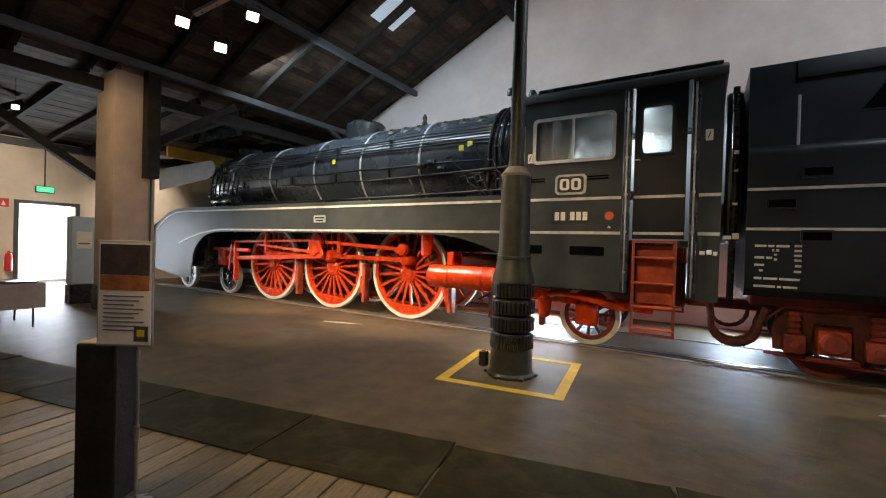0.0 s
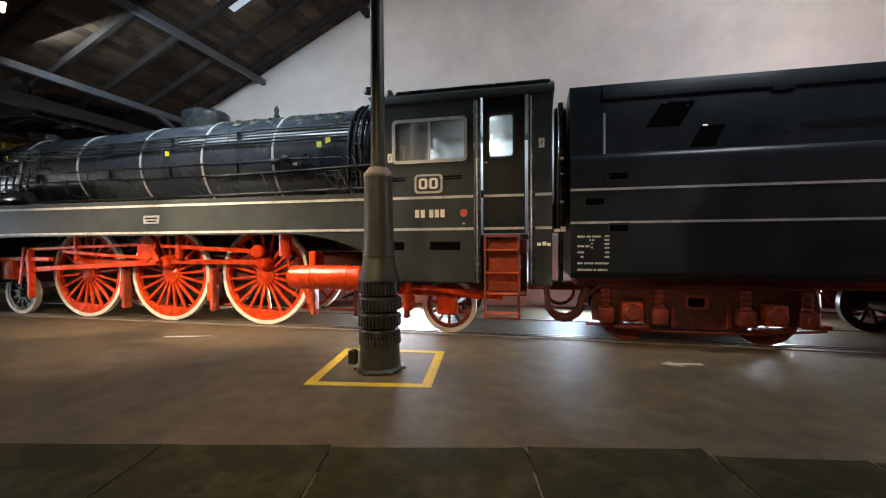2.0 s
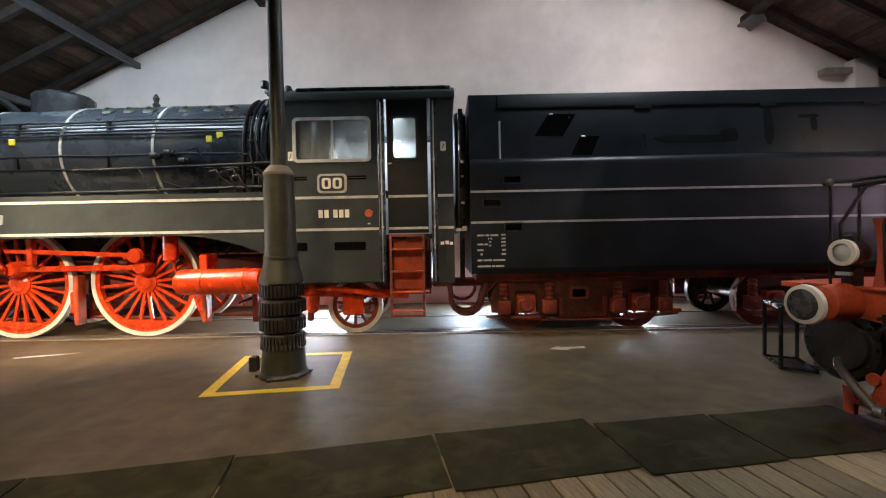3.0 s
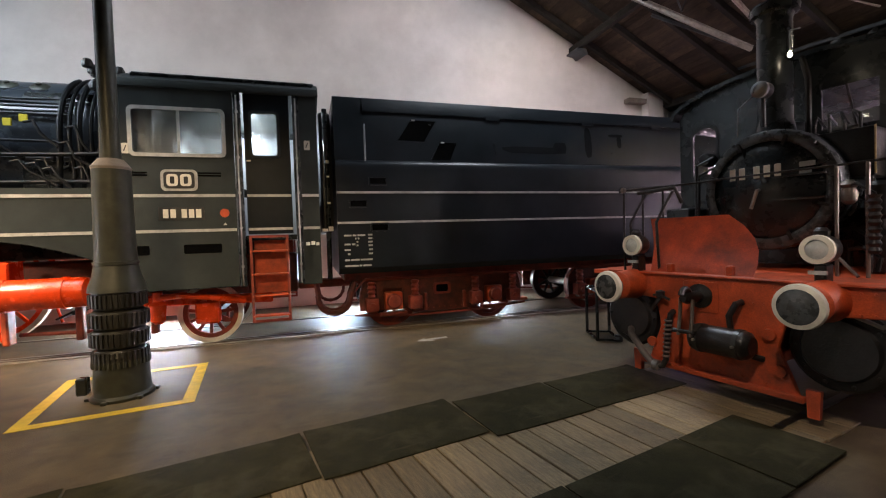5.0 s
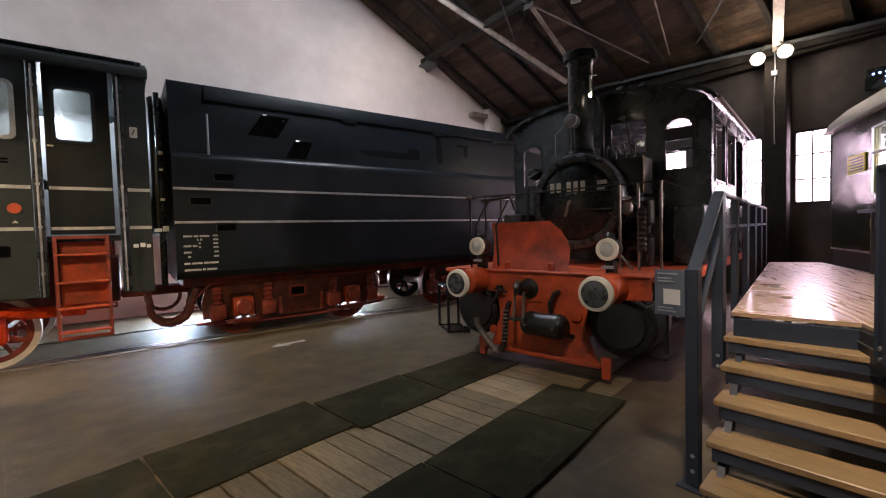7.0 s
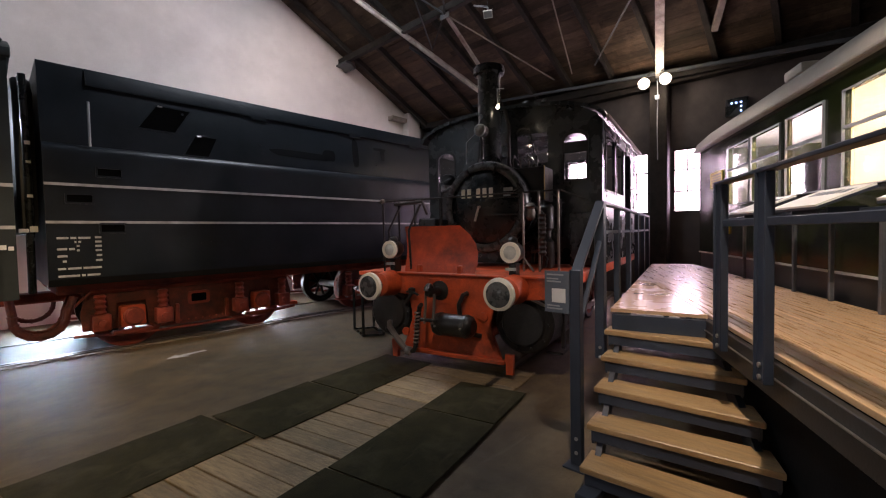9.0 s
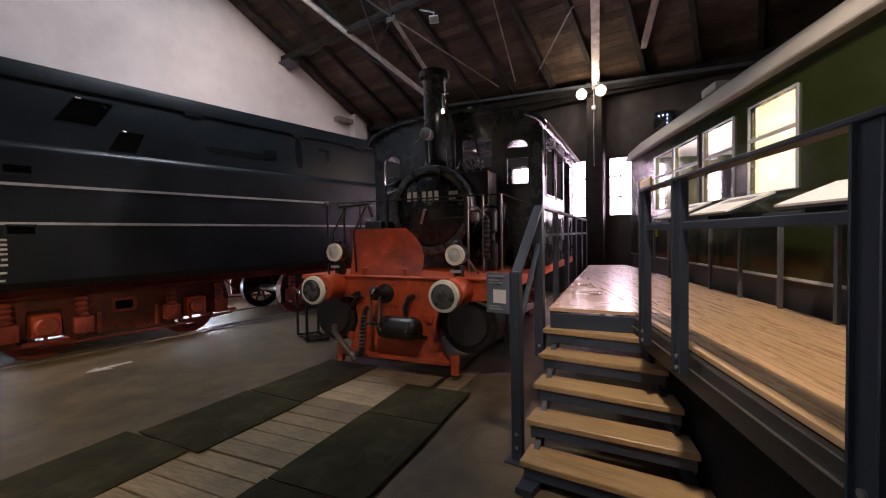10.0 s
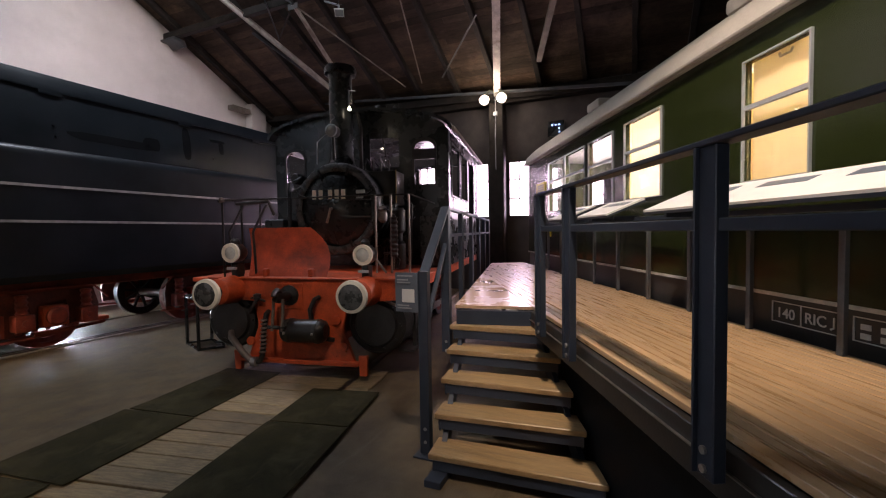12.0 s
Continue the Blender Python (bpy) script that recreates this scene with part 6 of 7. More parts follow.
# low black tube stand beside the buffer
st = thing("tube_stand", 4.4, 4.72, 0, 0, "low black square-tube stand on the floor", "stand")
SX = [(4.18, 4.56), (4.46, 4.38), (4.70, 4.95), (4.40, 5.12)]
for x, y in SX:
    part("leg", box(x - .018, x + .018, y - .018, y + .018, 0, .78, .003), M_BLACK, st)
for (xa, ya), (xb, yb) in zip(SX, SX[1:] + SX[:1]):
    for z in (.02, .76):
        part("rail", beam((xa, ya, z), (xb, yb, z), .03, .03), M_BLACK, st)
part("top_plate", prism([(x, y) for x, y in SX], .775, .79, "z"), M_BLACK, st)

# ---- stairs, platform and railings ----
COACH = pose(3.91, -1.74, 0, 0, 0, 27)
PZ = 1.05
plat = thing("viewing_platform", 3.91, -1.74, 0, 27, "raised viewing platform with oiled larch boards on dark steel", "platform", local=True)


def board_span(y):
    x0 = -6.0 if y < 1.22 else .28 + (y - 1.2) / .69 * .19
    x1 = 5.4 if y < .70 else .47 + (1.89 - y) / 1.19 * 4.93
    return x0, x1


n_boards = 31
for i in range(n_boards):
    y0 = .02 + i * .0605
    y1 = y0 + (.0520 if y0 < 1.2 else .0602)
    (xa, xb), (xc, xd) = board_span(y0), board_span(y1)
    if y1 >= 1.25:
        poly = [(max(.28, xa) if xa > -5 else .28, y0), (xb, y0), (xd, y1), (max(.28, xc), y1)]
    else:
        poly = [(-6.0, y0), (xb, y0), (xd, y1), (-6.0, y1)]
    if poly[1][0] - poly[0][0] < .05:
        continue
    part("board", prism(poly, PZ - .028, PZ, "z", w=.002 if y0 < 1.2 else 0), M_PLATWOOD if y0 < 1.2 else M_LANDING, plat)
part("edge_beam", box(-6.0, .25, 1.215, 1.255, PZ - .22, PZ - .035, .004), M_COACHBLACK, plat, "black steel edge beam")
part("edge_lip", box(-6.0, .25, 1.257, 1.268, PZ - .108, PZ - .102), M_STEEL, plat)
part("edge_beam", beam((.47, 1.86, PZ - .13), (5.4, .68, PZ - .13), .04, .18), M_GREY, plat)
part("front_beam", beam((.26, 1.2, PZ - .12), (.45, 1.88, PZ - .12), .05, .16), M_GREY, plat)
part("support_beam", box(-6.0, 5.3, .15, .2, PZ - .2, PZ - .03), M_GREY, plat)
for x in (-5, -3.4, .6, 2.0, 3.6, 5.0):
    part("leg", box(x - .04, x + .04, .5, .58, 0, PZ - .03), M_GREY, plat)
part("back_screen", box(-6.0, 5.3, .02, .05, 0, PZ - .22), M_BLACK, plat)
# added black sheet stands in for the unlit space under the platform
part("shade_sheet", box(-6.0, .1, 1.05, 1.07, 0.0, PZ - .05), M_PATCH, plat, "black sheet added for the deep shade under the boards")

rail = thing("steel_railing", 3.91, -1.74, 0, 27, "blue-grey steel railing with flat top rail along the platform edge", "railing", "platform railings", local=True)
for x in (-.26, -.86, -2.09, -3.9):
    p = part("post", box(x - .040, x + .036, 1.29, 1.335, PZ - .12, 1.965, .004), M_GREY, rail)
    part("post_flange", box(x + .034, x + .044, 1.28, 1.35, PZ - .12, 1.965, .002), M_GREY, rail)
    for z in (PZ - .03, PZ - .09):
        part("bolt", lathe([(0, 1.345), (.014, 1.344), (.014, 1.334)], "y", (x, 0, z), 8, cap=False), M_STEEL, rail)
part("top_rail", box(-6, -.2, 1.27, 1.345, 1.965, 1.985, .004), M_GREY, rail)
part("middle_rail", box(-6, -.22, 1.295, 1.325, 1.705, 1.745, .004), M_GREY, rail)

brail = thing("steel_railing", 3.91, -1.74, 0, 27, "slim grey steel guard rail before the coach", "railing", "platform railings", local=True)
for k in range(13):
    x = -3.76 + k * .61
    part("post", box(x - .018, x + .018, .05, .08, PZ, 1.80, .003), M_STEELBEAM, brail)
part("top_rail", box(-4.2, 3.9, .04, .10, 1.79, 1.83, .004), M_GREY, brail)
for x0, x1 in ((-2.4, -.05), (.62, 1.35), (1.75, 2.4)):
    d = thing("display_desk", 3.91, -1.74, 0, 27, "slanted white printed display panel on the guard rail", "display panel", "display panels", local=True)
    bm = prism([(.04, 1.995), (.42, 1.845), (.425, 1.86), (.045, 2.012)], x0, x1, "x")
    part("panel", bm, M_PAPER, d, "white printed panel")
    part("panel_edge", prism([(.035, 1.975), (.415, 1.825), (.42, 1.843), (.04, 1.993)], x0 - .01, x1 + .01, "x"), M_GREY, d)
    for x in (x0 + .1, x1 - .1):
        part("bracket", box(x - .015, x + .015, .05, .30, 1.80, 1.845), M_GREY, d)
    for k in range(4):
        xa = x0 + .08 + k * (x1 - x0 - .2) / 4
        zt = 1.9735
        part("text_bar", prism([(.12, 1.982), (.20, 1.950), (.20, 1.952), (.12, 1.984)], xa, xa + (x1 - x0) / 7, "x"), M_GREYPANEL, d)

# left railing, along stairs and far edge
lr = thing("stair_railing", 2.8, 0.12, 0, 0, "blue-grey steel stair railing with a broad flat handrail", "railing", "platform railings")
L0, L1 = Vector((2.80, .14, 0)), Vector((3.46, .24, 0))
part("lower_post", beam(L0 + Vector((0, 0, .02)), L0 + Vector((0, 0, 1.42)), .08, .06, bevel=.004), M_GREY, lr)
part("upper_post", beam(L1 + Vector((0, 0, .62)), L1 + Vector((0, 0, 1.92)), .08, .06, bevel=.004), M_GREY, lr)
part("handrail", beam(L0 + Vector((0, 0, 1.40)), L1 + Vector((0, 0, 1.93)), .075, .03, bevel=.006), M_GREY, lr)
part("middle_rail", beam(L0 + Vector((0, 0, .95)), L1 + Vector((0, 0, 1.62)), .035, .03), M_GREY, lr)
part("foot_plate", box(2.72, 2.90, .06, .22, 0, .015, .003), M_GREY, lr)
far = COACH @ Vector((5.3, .78, 0))
part("top_rail", beam((L1.x, L1.y, 1.93), (far.x, far.y, 1.93), .06, .03, bevel=.004), M_GREY, lr)
part("middle_rail", beam((L1.x, L1.y, 1.68), (far.x, far.y, 1.68), .03, .03), M_GREY, lr)
for k in range(1, 6):
    q = L1.lerp(Vector((far.x, far.y, 0)), k / 5)
    part("post", beam((q.x, q.y, .82), (q.x, q.y, 1.93), .05, .05), M_GREY, lr)
for v, z in ((L0, .22), (L0, .12), (L1, .72), (L1, .64)):
    part("bolt", lathe([(0, v.x - .048), (.013, v.x - .047), (.013, v.x - .04)], "x", (0, v.y - .01, z), 8, cap=False), M_STEEL, lr)

isg = thing("info_sign", 2.78, .2, 1.1, 0, "small blue-grey information plate fixed to the stair post", "sign")
part("plate", beam((2.755, .17, 1.26), (2.755, .36, 1.26), .30, .012, up=(1, 0, 0)), M_GREYPANEL, isg)
part("picture", beam((2.745, .195, 1.235), (2.745, .30, 1.235), .10, .004, up=(1, 0, 0)), M_PAPER, isg, "pale printed picture")
for k, (w, z) in enumerate(((.13, 1.385), (.09, 1.355), (.11, 1.335), (.10, 1.16), (.12, 1.14))):
    part("text_bar", beam((2.745, .34 - w, z), (2.745, .34, z), .010, .004, up=(1, 0, 0)), M_SILVER, isg)

stair = thing("wooden_stairs", 2.9, -.5, 0, 0, "open stairs with five oiled wooden treads on blue-grey steel", "stairs")
TREADS = [(2.53, .0, 2.60, -1.18, .17, .26), (2.75, .05, 2.86, -1.03, .36, .25), (2.99, .10, 3.06, -.92, .54, .25), (3.21, .14, 3.27, -.80, .715, .24), (3.38, .18, 3.43, -.66, .885, .17)]
for xl, yl, xr, yr, z, deep in TREADS:
    poly = [(xl, yl), (xr, yr), (xr + deep, yr + deep * .38), (xl + deep, yl + deep * .12)]
    part("tread", prism(poly, z - .042, z, "z", w=.006), M_TREAD, stair, "oiled wooden tread")
    front = [(xl + .012, yl - .03), (xr + .012, yr + .02), (xr + .03, yr + .025), (xl + .03, yl - .025)]
    part("front_channel", prism(front, z - .115, z - .044, "z"), M_GREY, stair, "blue-grey steel channel")
    part("end_plate", beam((xr + .012, yr + .03, z - .08), (xr + deep - .02, yr + .03 + deep * .36, z - .08), .012, .10), M_GREY, stair)
    part("end_plate", beam((xl + .012, yl - .04, z - .08), (xl + deep - .02, yl - .04 + deep * .1, z - .08), .012, .10), M_GREY, stair)
part("stringer", beam((2.62, -.06, .0), (3.56, .12, .80), .04, .12), M_GREY, stair)
part("stringer", beam((2.78, -1.05, .0), (3.56, -.58, .80), .04, .12), M_GREY, stair)
part("foot", box(2.42, 2.62, -.14, -.02, 0, .05, .004), M_GREY, stair)
part("foot", box(2.55, 2.75, -1.1, -.98, 0, .05, .004), M_GREY, stair)

# ---- the green coach ----
coach = thing("passenger_coach", 3.91, -1.74, 0, 27, "green passenger coach with lit windows and grey roof", "coach", local=True)
CF = -.12
CW_ = [(-3.2, -2.6), (-.93, -.42), (.62, 1.32), (1.63, 2.33), (2.48, 3.25), (3.32, 4.09), (-5.2, -4.6)]
holes = [(a, b, 2.04, 2.87) for a, b in CW_]
part("side_wall", wall_with_holes(-9, 5.5, 1.27, 3.07, holes, CF - .05, CF, "y"), M_GREEN, coach, "glossy dark green side wall")
part("side_wall", wall_with_holes(-9, 5.5, 1.27, 3.07, [(a, b, 2.04, 2.87) for a, b in CW_[3:6]] + [(a, b, 2.04, 2.87) for a, b in CW_[:2]], CF - 2.85, CF - 2.8, "y"), M_GREEN, coach)
part("end_wall", wall_with_holes(CF - 2.8, CF - .05, 1.1, 3.07, [(CF - 1.8, CF - 1.05, 1.2, 2.8)], 5.0, 5.5, "x"), M_GREEN, coach)
part("end_wall", box(-9, -8.95, CF - 2.8, CF - .05, 1.1, 3.02), M_GREEN, coach)
part("floor_pan", box(-9, 5.5, CF - 2.8, CF - .05, 1.08, 1.18), M_COACHBLACK, coach)
part("sole_bar", box(-9, 5.5, CF - .10, CF - .02, .75, 1.265, .01), M_COACHBLACK, coach, "black lower sole bar")
part("waist_strip", box(-9, 5.5, CF - .01, CF + .012, 1.262, 1.285), M_STRIPE, coach, "thin pale waist strip")
part("inner_lining", wall_with_holes(-9, 5.5, 1.27, 3.07, [(a, b, 2.04, 2.87) for a, b in CW_[3:6]] + [(a, b, 2.04, 2.87) for a, b in CW_[:2]], CF - 2.79, CF - 2.77, "y"), M_BLIND, coach, "cream inner wall")
part("inner_ceiling", box(-8.9, 5.4, CF - 2.75, CF - .07, 3.03, 3.05), M_PAPER, coach)
part("partition", box(.1, .15, CF - 2.8, CF - .06, 1.18, 3.0), M_BLIND, coach)
part("partition", box(-1.35, -1.3, CF - 2.8, CF - .06, 1.18, 3.0), M_BLIND, coach)
part("partition", box(1.45, 1.49, CF - 2.8, CF - .06, 1.18, 3.0), M_BLIND, coach)
arc = [(CF + .05, 3.06), (CF + .07, 3.1), (CF + .02, 3.22), (CF - .20, 3.42), (CF - .6, 3.6), (CF - 1.43, 3.70), (CF - 2.25, 3.6), (CF - 2.65, 3.42), (CF - 2.87, 3.2), (CF - 2.92, 3.1), (CF - 2.9, 3.06)]
part("roof", prism(arc, -9.1, 5.6, "x"), M_COACHROOF, coach, "pale grey curved roof")
part("gutter", tube([(-9.1, CF + .075, 3.08), (5.6, CF + .075, 3.08)], .022, 8), M_COACHROOF, coach)
for x in (-3.0, -.2, 2.6):
    part("roof_vent", box(x - .2, x + .2, CF - .35, CF - .15, 3.40, 3.52, .03, 2), M_COACHROOF, coach)
for i, (a, b) in enumerate(CW_):
    w = part("window_frame", framed([(a - .012, 2.028), (b + .012, 2.028), (b + .012, 2.882), (a - .012, 2.882)], [(a, 2.04), (b, 2.04), (b, 2.87), (a, 2.87)], CF, CF + .02, "y"), M_SILVER, coach, "bright metal window frame")
    part("window_bar", box(a, b, CF - .02, CF + .012, 2.54, 2.57), M_SILVER, w)
    g = part("pane", box(a, b, CF - .03, CF - .024, 2.04, 2.87), M_GLASS, w)
    g.visible_shadow = False
    if i in (0, 1, 2, 6):
        part("roller_blind", box(a - .02, b + .02, CF - .085, CF - .08, 2.0, 2.9), M_BLINDPALE if i == 2 else M_BLINDLIT, w, "cream roller blind")
    if i == 1:
        part("blind_pull", tube([(a + .18, CF - .05, 2.85), (a + .19, CF - .045, 2.825), (a + .27, CF - .045, 2.825), (a + .28, CF - .05, 2.85)], .008, 6), M_STEEL, w)
part("destination_board", box(4.3, 4.85, CF, CF + .02, 2.35, 2.60, .004), M_YBOX, coach, "yellow printed board")
for k in range(5):
    part("board_bar", box(4.35, 4.78 - .05 * (k % 2), CF + .02, CF + .024, 2.38 + .04 * k, 2.395 + .04 * k), M_PRINTDARK, coach)
part("yellow_tag", box(4.0, 4.12, CF, CF + .02, 1.6, 1.72, .004), M_YBOX, coach)
# lettered data panel on the sole bar
pl = part("data_panel", framed([(-1.13, 1.09), (-.66, 1.09), (-.66, 1.225), (-1.13, 1.225)], [(-1.125, 1.095), (-.665, 1.095), (-.665, 1.22), (-1.125, 1.22)], CF - .02, CF - .012, "y"), M_STRIPE, coach)
part("panel_divider", box(-.875, -.87, CF - .02, CF - .013, 1.092, 1.218), M_STRIPE, coach)
pl = part("data_panel", framed([(-1.62, 1.09), (-1.19, 1.09), (-1.19, 1.225), (-1.62, 1.225)], [(-1.615, 1.095), (-1.195, 1.095), (-1.195, 1.22), (-1.615, 1.22)], CF - .02, CF - .012, "y"), M_STRIPE, coach)
for r_ in range(2):
    for c_ in range(4):
        part("stencil_bar", box(-1.58 + c_ * .10, -1.53 + c_ * .10, CF - .02, CF - .013, 1.11 + r_ * .05, 1.14 + r_ * .05), M_STRIPE, coach)


def lettering(txt, size, m, parent, material, name="lettering"):
    cu = bpy.data.curves.new(name, "FONT")
    cu.body, cu.size, cu.extrude, cu.offset = txt, size, .001, .001
    cu.align_x, cu.align_y = "CENTER", "CENTER"
    tmp = bpy.data.objects.new(name, cu)
    scene.collection.objects.link(tmp)
    dg = bpy.context.evaluated_depsgraph_get()
    me = bpy.data.meshes.new_from_object(tmp.evaluated_get(dg))
    bpy.data.objects.remove(tmp)
    me.materials.clear()
    me.materials.append(material)
    ob = new(name, me)
    ob.parent = parent
    ob.matrix_basis = m
    return ob


# read from the platform side, so it runs towards lower x
for txt, x in (("140", -.765), ("RIC", -.97)):
    lettering(txt, .092, Matrix.Translation((x, CF - .014, 1.152)) @ Matrix.Rotation(radians(180), 4, "Z") @ Matrix.Rotation(radians(90), 4, "X"), coach, M_STRIPE)
part("anchor_mark", tube([(-1.085, CF - .015, 1.19), (-1.085, CF - .015, 1.13), (-1.065, CF - .015, 1.12)], .006, 6), M_STRIPE, coach)
for x in (-7.5, -5.5, 3.0, 4.4):
    part("axle_guard", box(x - .5, x + .5, CF - 1.0, CF - .5, .2, .9, .05), M_COACHBLACK, coach)

# ---- fluted iron column in its yellow square ----
col = thing("iron_column", -2.02, 4.71, 0, 0, "tall dark green-grey cast-iron column with ribbed lower drum", "column")
part("upper_shaft", lathe([(.105, 2.62), (.095, 2.75), (.088, 4.2), (.082, 10.4)], "z", (-2.02, 4.71, 0), 24), M_IRON, col)
part("cone_collar", lathe([(.185, 2.52), (.19, 2.55), (.12, 2.64), (.10, 2.645)], "z", (-2.02, 4.71, 0), 32), M_LIGHTBEAM, col, "bare bronze-coloured collar")
part("middle_drum", lathe([(.205, 1.50), (.195, 1.6), (.182, 2.53)], "z", (-2.02, 4.71, 0), 32), M_IRON, col)
part("ring", lathe([(.20, 1.47), (.215, 1.475), (.215, 1.51), (.2, 1.515)], "z", (-2.02, 4.71, 0), 32), M_IRON, col)
part("bell", lathe([(.275, 1.18), (.262, 1.25), (.225, 1.36), (.205, 1.47)], "z", (-2.02, 4.71, 0), 32), M_IRON, col)
for z0, z1, r in ((1.00, 1.17, .258), (.79, .96, .270), (.58, .75, .268), (.40, .54, .255)):
    c = part("collar", lathe([(r - .05, z0 - .02), (r - .025, z0 - .005), (r, (z0 + z1) / 2), (r - .025, z1 + .005), (r - .05, z1 + .02)], "z", (-2.02, 4.71, 0), 36), M_COACHBLACK, col, "black ribbed collar")
    bm = bmesh.new()
    for k in range(34):
        a = 2 * math.pi * k / 34
        d = Vector((math.cos(a), math.sin(a), 0))
        p = Vector((-2.02, 4.71, 0)) + d * (r + .002)
        m_ = Matrix.Translation(p + Vector((0, 0, (z0 + z1) / 2))) @ Matrix.Rotation(a, 4, "Z")
        t = bmesh.new()
        bmesh.ops.create_cube(t, size=1)
        bmesh.ops.transform(t, matrix=m_ @ Matrix.Diagonal((.024, .024, (z1 - z0) * .82, 1)), verts=t.verts)
        join(bm, t)
    part("ribs", bm, M_COACHBLACK, c)
part("base_drum", lathe([(.30, .0), (.305, .03), (.275, .06), (.255, .36), (.25, .44)], "z", (-2.02, 4.71, 0), 32), M_IRON, col)
bm = bmesh.new()
for k in range(34):
    a = 2 * math.pi * k / 34
    lathe([(.018, .36), (.018, .42), (.008, .435)], "z", (-2.02 + .26 * math.cos(a), 4.71 + .26 * math.sin(a), 0), 6, bm)
part("bead_ring", bm, M_IRON, col)
part("junction_box", box(-2.34, -2.24, 4.42, 4.52, .12, .30, .012), M_BLACK, col, "small black junction box")
for k in range(6):
    a = math.pi * k / 3 + .3
    part("foot_lug", box(-2.02 + .31 * math.cos(a) - .03, -2.02 + .31 * math.cos(a) + .03, 4.71 + .31 * math.sin(a) - .03, 4.71 + .31 * math.sin(a) + .03, 0, .035, .008), M_IRON, col)

QO = [(-2.68, 3.94), (-1.18, 4.15), (-1.38, 5.76), (-2.94, 5.60)]
cxq, cyq = sum(p[0] for p in QO) / 4, sum(p[1] for p in QO) / 4
QI = []
for i, (x, y) in enumerate(QO):
    (xp, yp), (xn, yn) = QO[i - 1], QO[(i + 1) % 4]
    u = (Vector((xp - x, yp - y))).normalized() + (Vector((xn - x, yn - y))).normalized()
    QI.append((x + u.x * .125, y + u.y * .125))
solid("trim_floor_marking", framed(QO, QI, .001, .004, "z"), M_YELLOW, "scuffed yellow square painted round the column", "floor marking", "structure")

# ---- entrance corner ----
ex = thing("exit_sign", -17.93, 4.45, 2.9, 0, "green glowing exit sign above the doorway", "exit sign")
part("housing", box(-17.99, -17.9, 4.22, 4.68, 2.93, 3.13, .01), M_STEELBEAM, ex)
part("face", box(-17.9, -17.89, 4.24, 4.66, 2.95, 3.11), M_DOORSIGN, ex, "glowing green face")
part("arrow_bar", box(-17.89, -17.885, 4.32, 4.58, 3.01, 3.05), M_PAPER, ex)
part("cable", tube([(-17.97, 4.45, 3.13), (-17.97, 4.45, 4.5)], .02, 6), M_ROPE, ex)
fe = thing("fire_extinguisher", -17.85, 3.62, 0.1, 0, "red fire extinguisher hung on the wall", "fire extinguisher")
part("body", lathe([(0, .45), (.08, .46), (.09, .5), (.09, .9), (.06, 1.0), (.03, 1.02), (.03, 1.08)], "z", (-17.85, 3.62, 0), 18, cap=False), M_SIGNRED, fe)
part("nozzle_hose", tube([(-17.85, 3.62, 1.06), (-17.8, 3.7, 1.0), (-17.78, 3.72, .7)], .015, 6), M_BLACK, fe)
part("wall_hook", box(-18.0, -17.92, 3.58, 3.66, .9, .95), M_BLACK, fe)
fs = thing("fire_sign", -17.98, 3.52, 2.45, 0, "square red fire equipment sign", "sign")
part("plate", box(-17.998, -17.985, 3.40, 3.64, 2.40, 2.66, .002), M_SIGNRED, fs)
part("symbol", prism([(3.47, 2.45), (3.57, 2.45), (3.52, 2.60)], -17.985, -17.982, "x"), M_PAPER, fs)
tb = thing("cloth_table", -10.4, 1.5, 0, 0, "table with a beige cloth on thin legs", "table")
part("table_top", box(-10.95, -9.75, .6, 2.25, .74, .77, .006), M_TABLECLOTH, tb)
part("cloth", framed([(-10.98, .57), (-9.72, .57), (-9.72, 2.28), (-10.98, 2.28)], [(-10.96, .59), (-9.74, .59), (-9.74, 2.26), (-10.96, 2.26)], .34, .765, "z"), M_TABLECLOTH, tb, "beige hanging cloth")
for x in (-10.85, -9.85):
    for y in (.7, 2.15):
        part("leg", tube([(x, y, 0), (x, y, .74)], .014, 8), M_BLACK, tb)
part("dark_tray", box(-10.3, -9.8, 1.8, 2.2, .77, .80, .01), M_BLACK, tb)
ks = thing("info_stele", -12.6, 3.75, 0, 0, "pale blue information column beside the pier", "information column")
part("body", box(-12.75, -12.45, 3.45, 3.95, .45, 2.05, .02), mat("pale_blue_panel", (.42, .55, .66), .4, var=.06, bump=0.0), ks)
part("foot", box(-12.76, -12.44, 3.44, 3.96, 0, .45, .01), M_BLACK, ks)
part("screen", box(-12.449, -12.445, 3.55, 3.85, 1.3, 1.7), M_PAPER, ks)
part("text_bar", box(-12.444, -12.442, 3.58, 3.8, 1.4, 1.43), M_GREYPANEL, ks)
# upper beam, ochre crane beam and enamel lamp on the back wall
solid("trim_wall_beam", box(-17.98, -17.7, -9, 10.4, 4.3, 4.5, .01), M_STEELBEAM, "grey beam along the top of the back wall", "beam", "structure")
solid("trim_crane_beam", beam((-15.2, 6.75, 4.46), (-15.2, 10.4, 4.46), .12, .36, bevel=.01), M_YWALL, "ochre painted beam under the roof", "beam", "structure")
el = thing("enamel_lamp", -16.6, 7.1, 4.3, 0, "round grey enamel shade lamp", "lamp")
part("shade", lathe([(.40, 4.45), (.38, 4.6), (.22, 4.75), (.08, 4.82), (.05, 4.9)], "z", (-16.4, 7.1, 0), 24), M_SILVER, el)
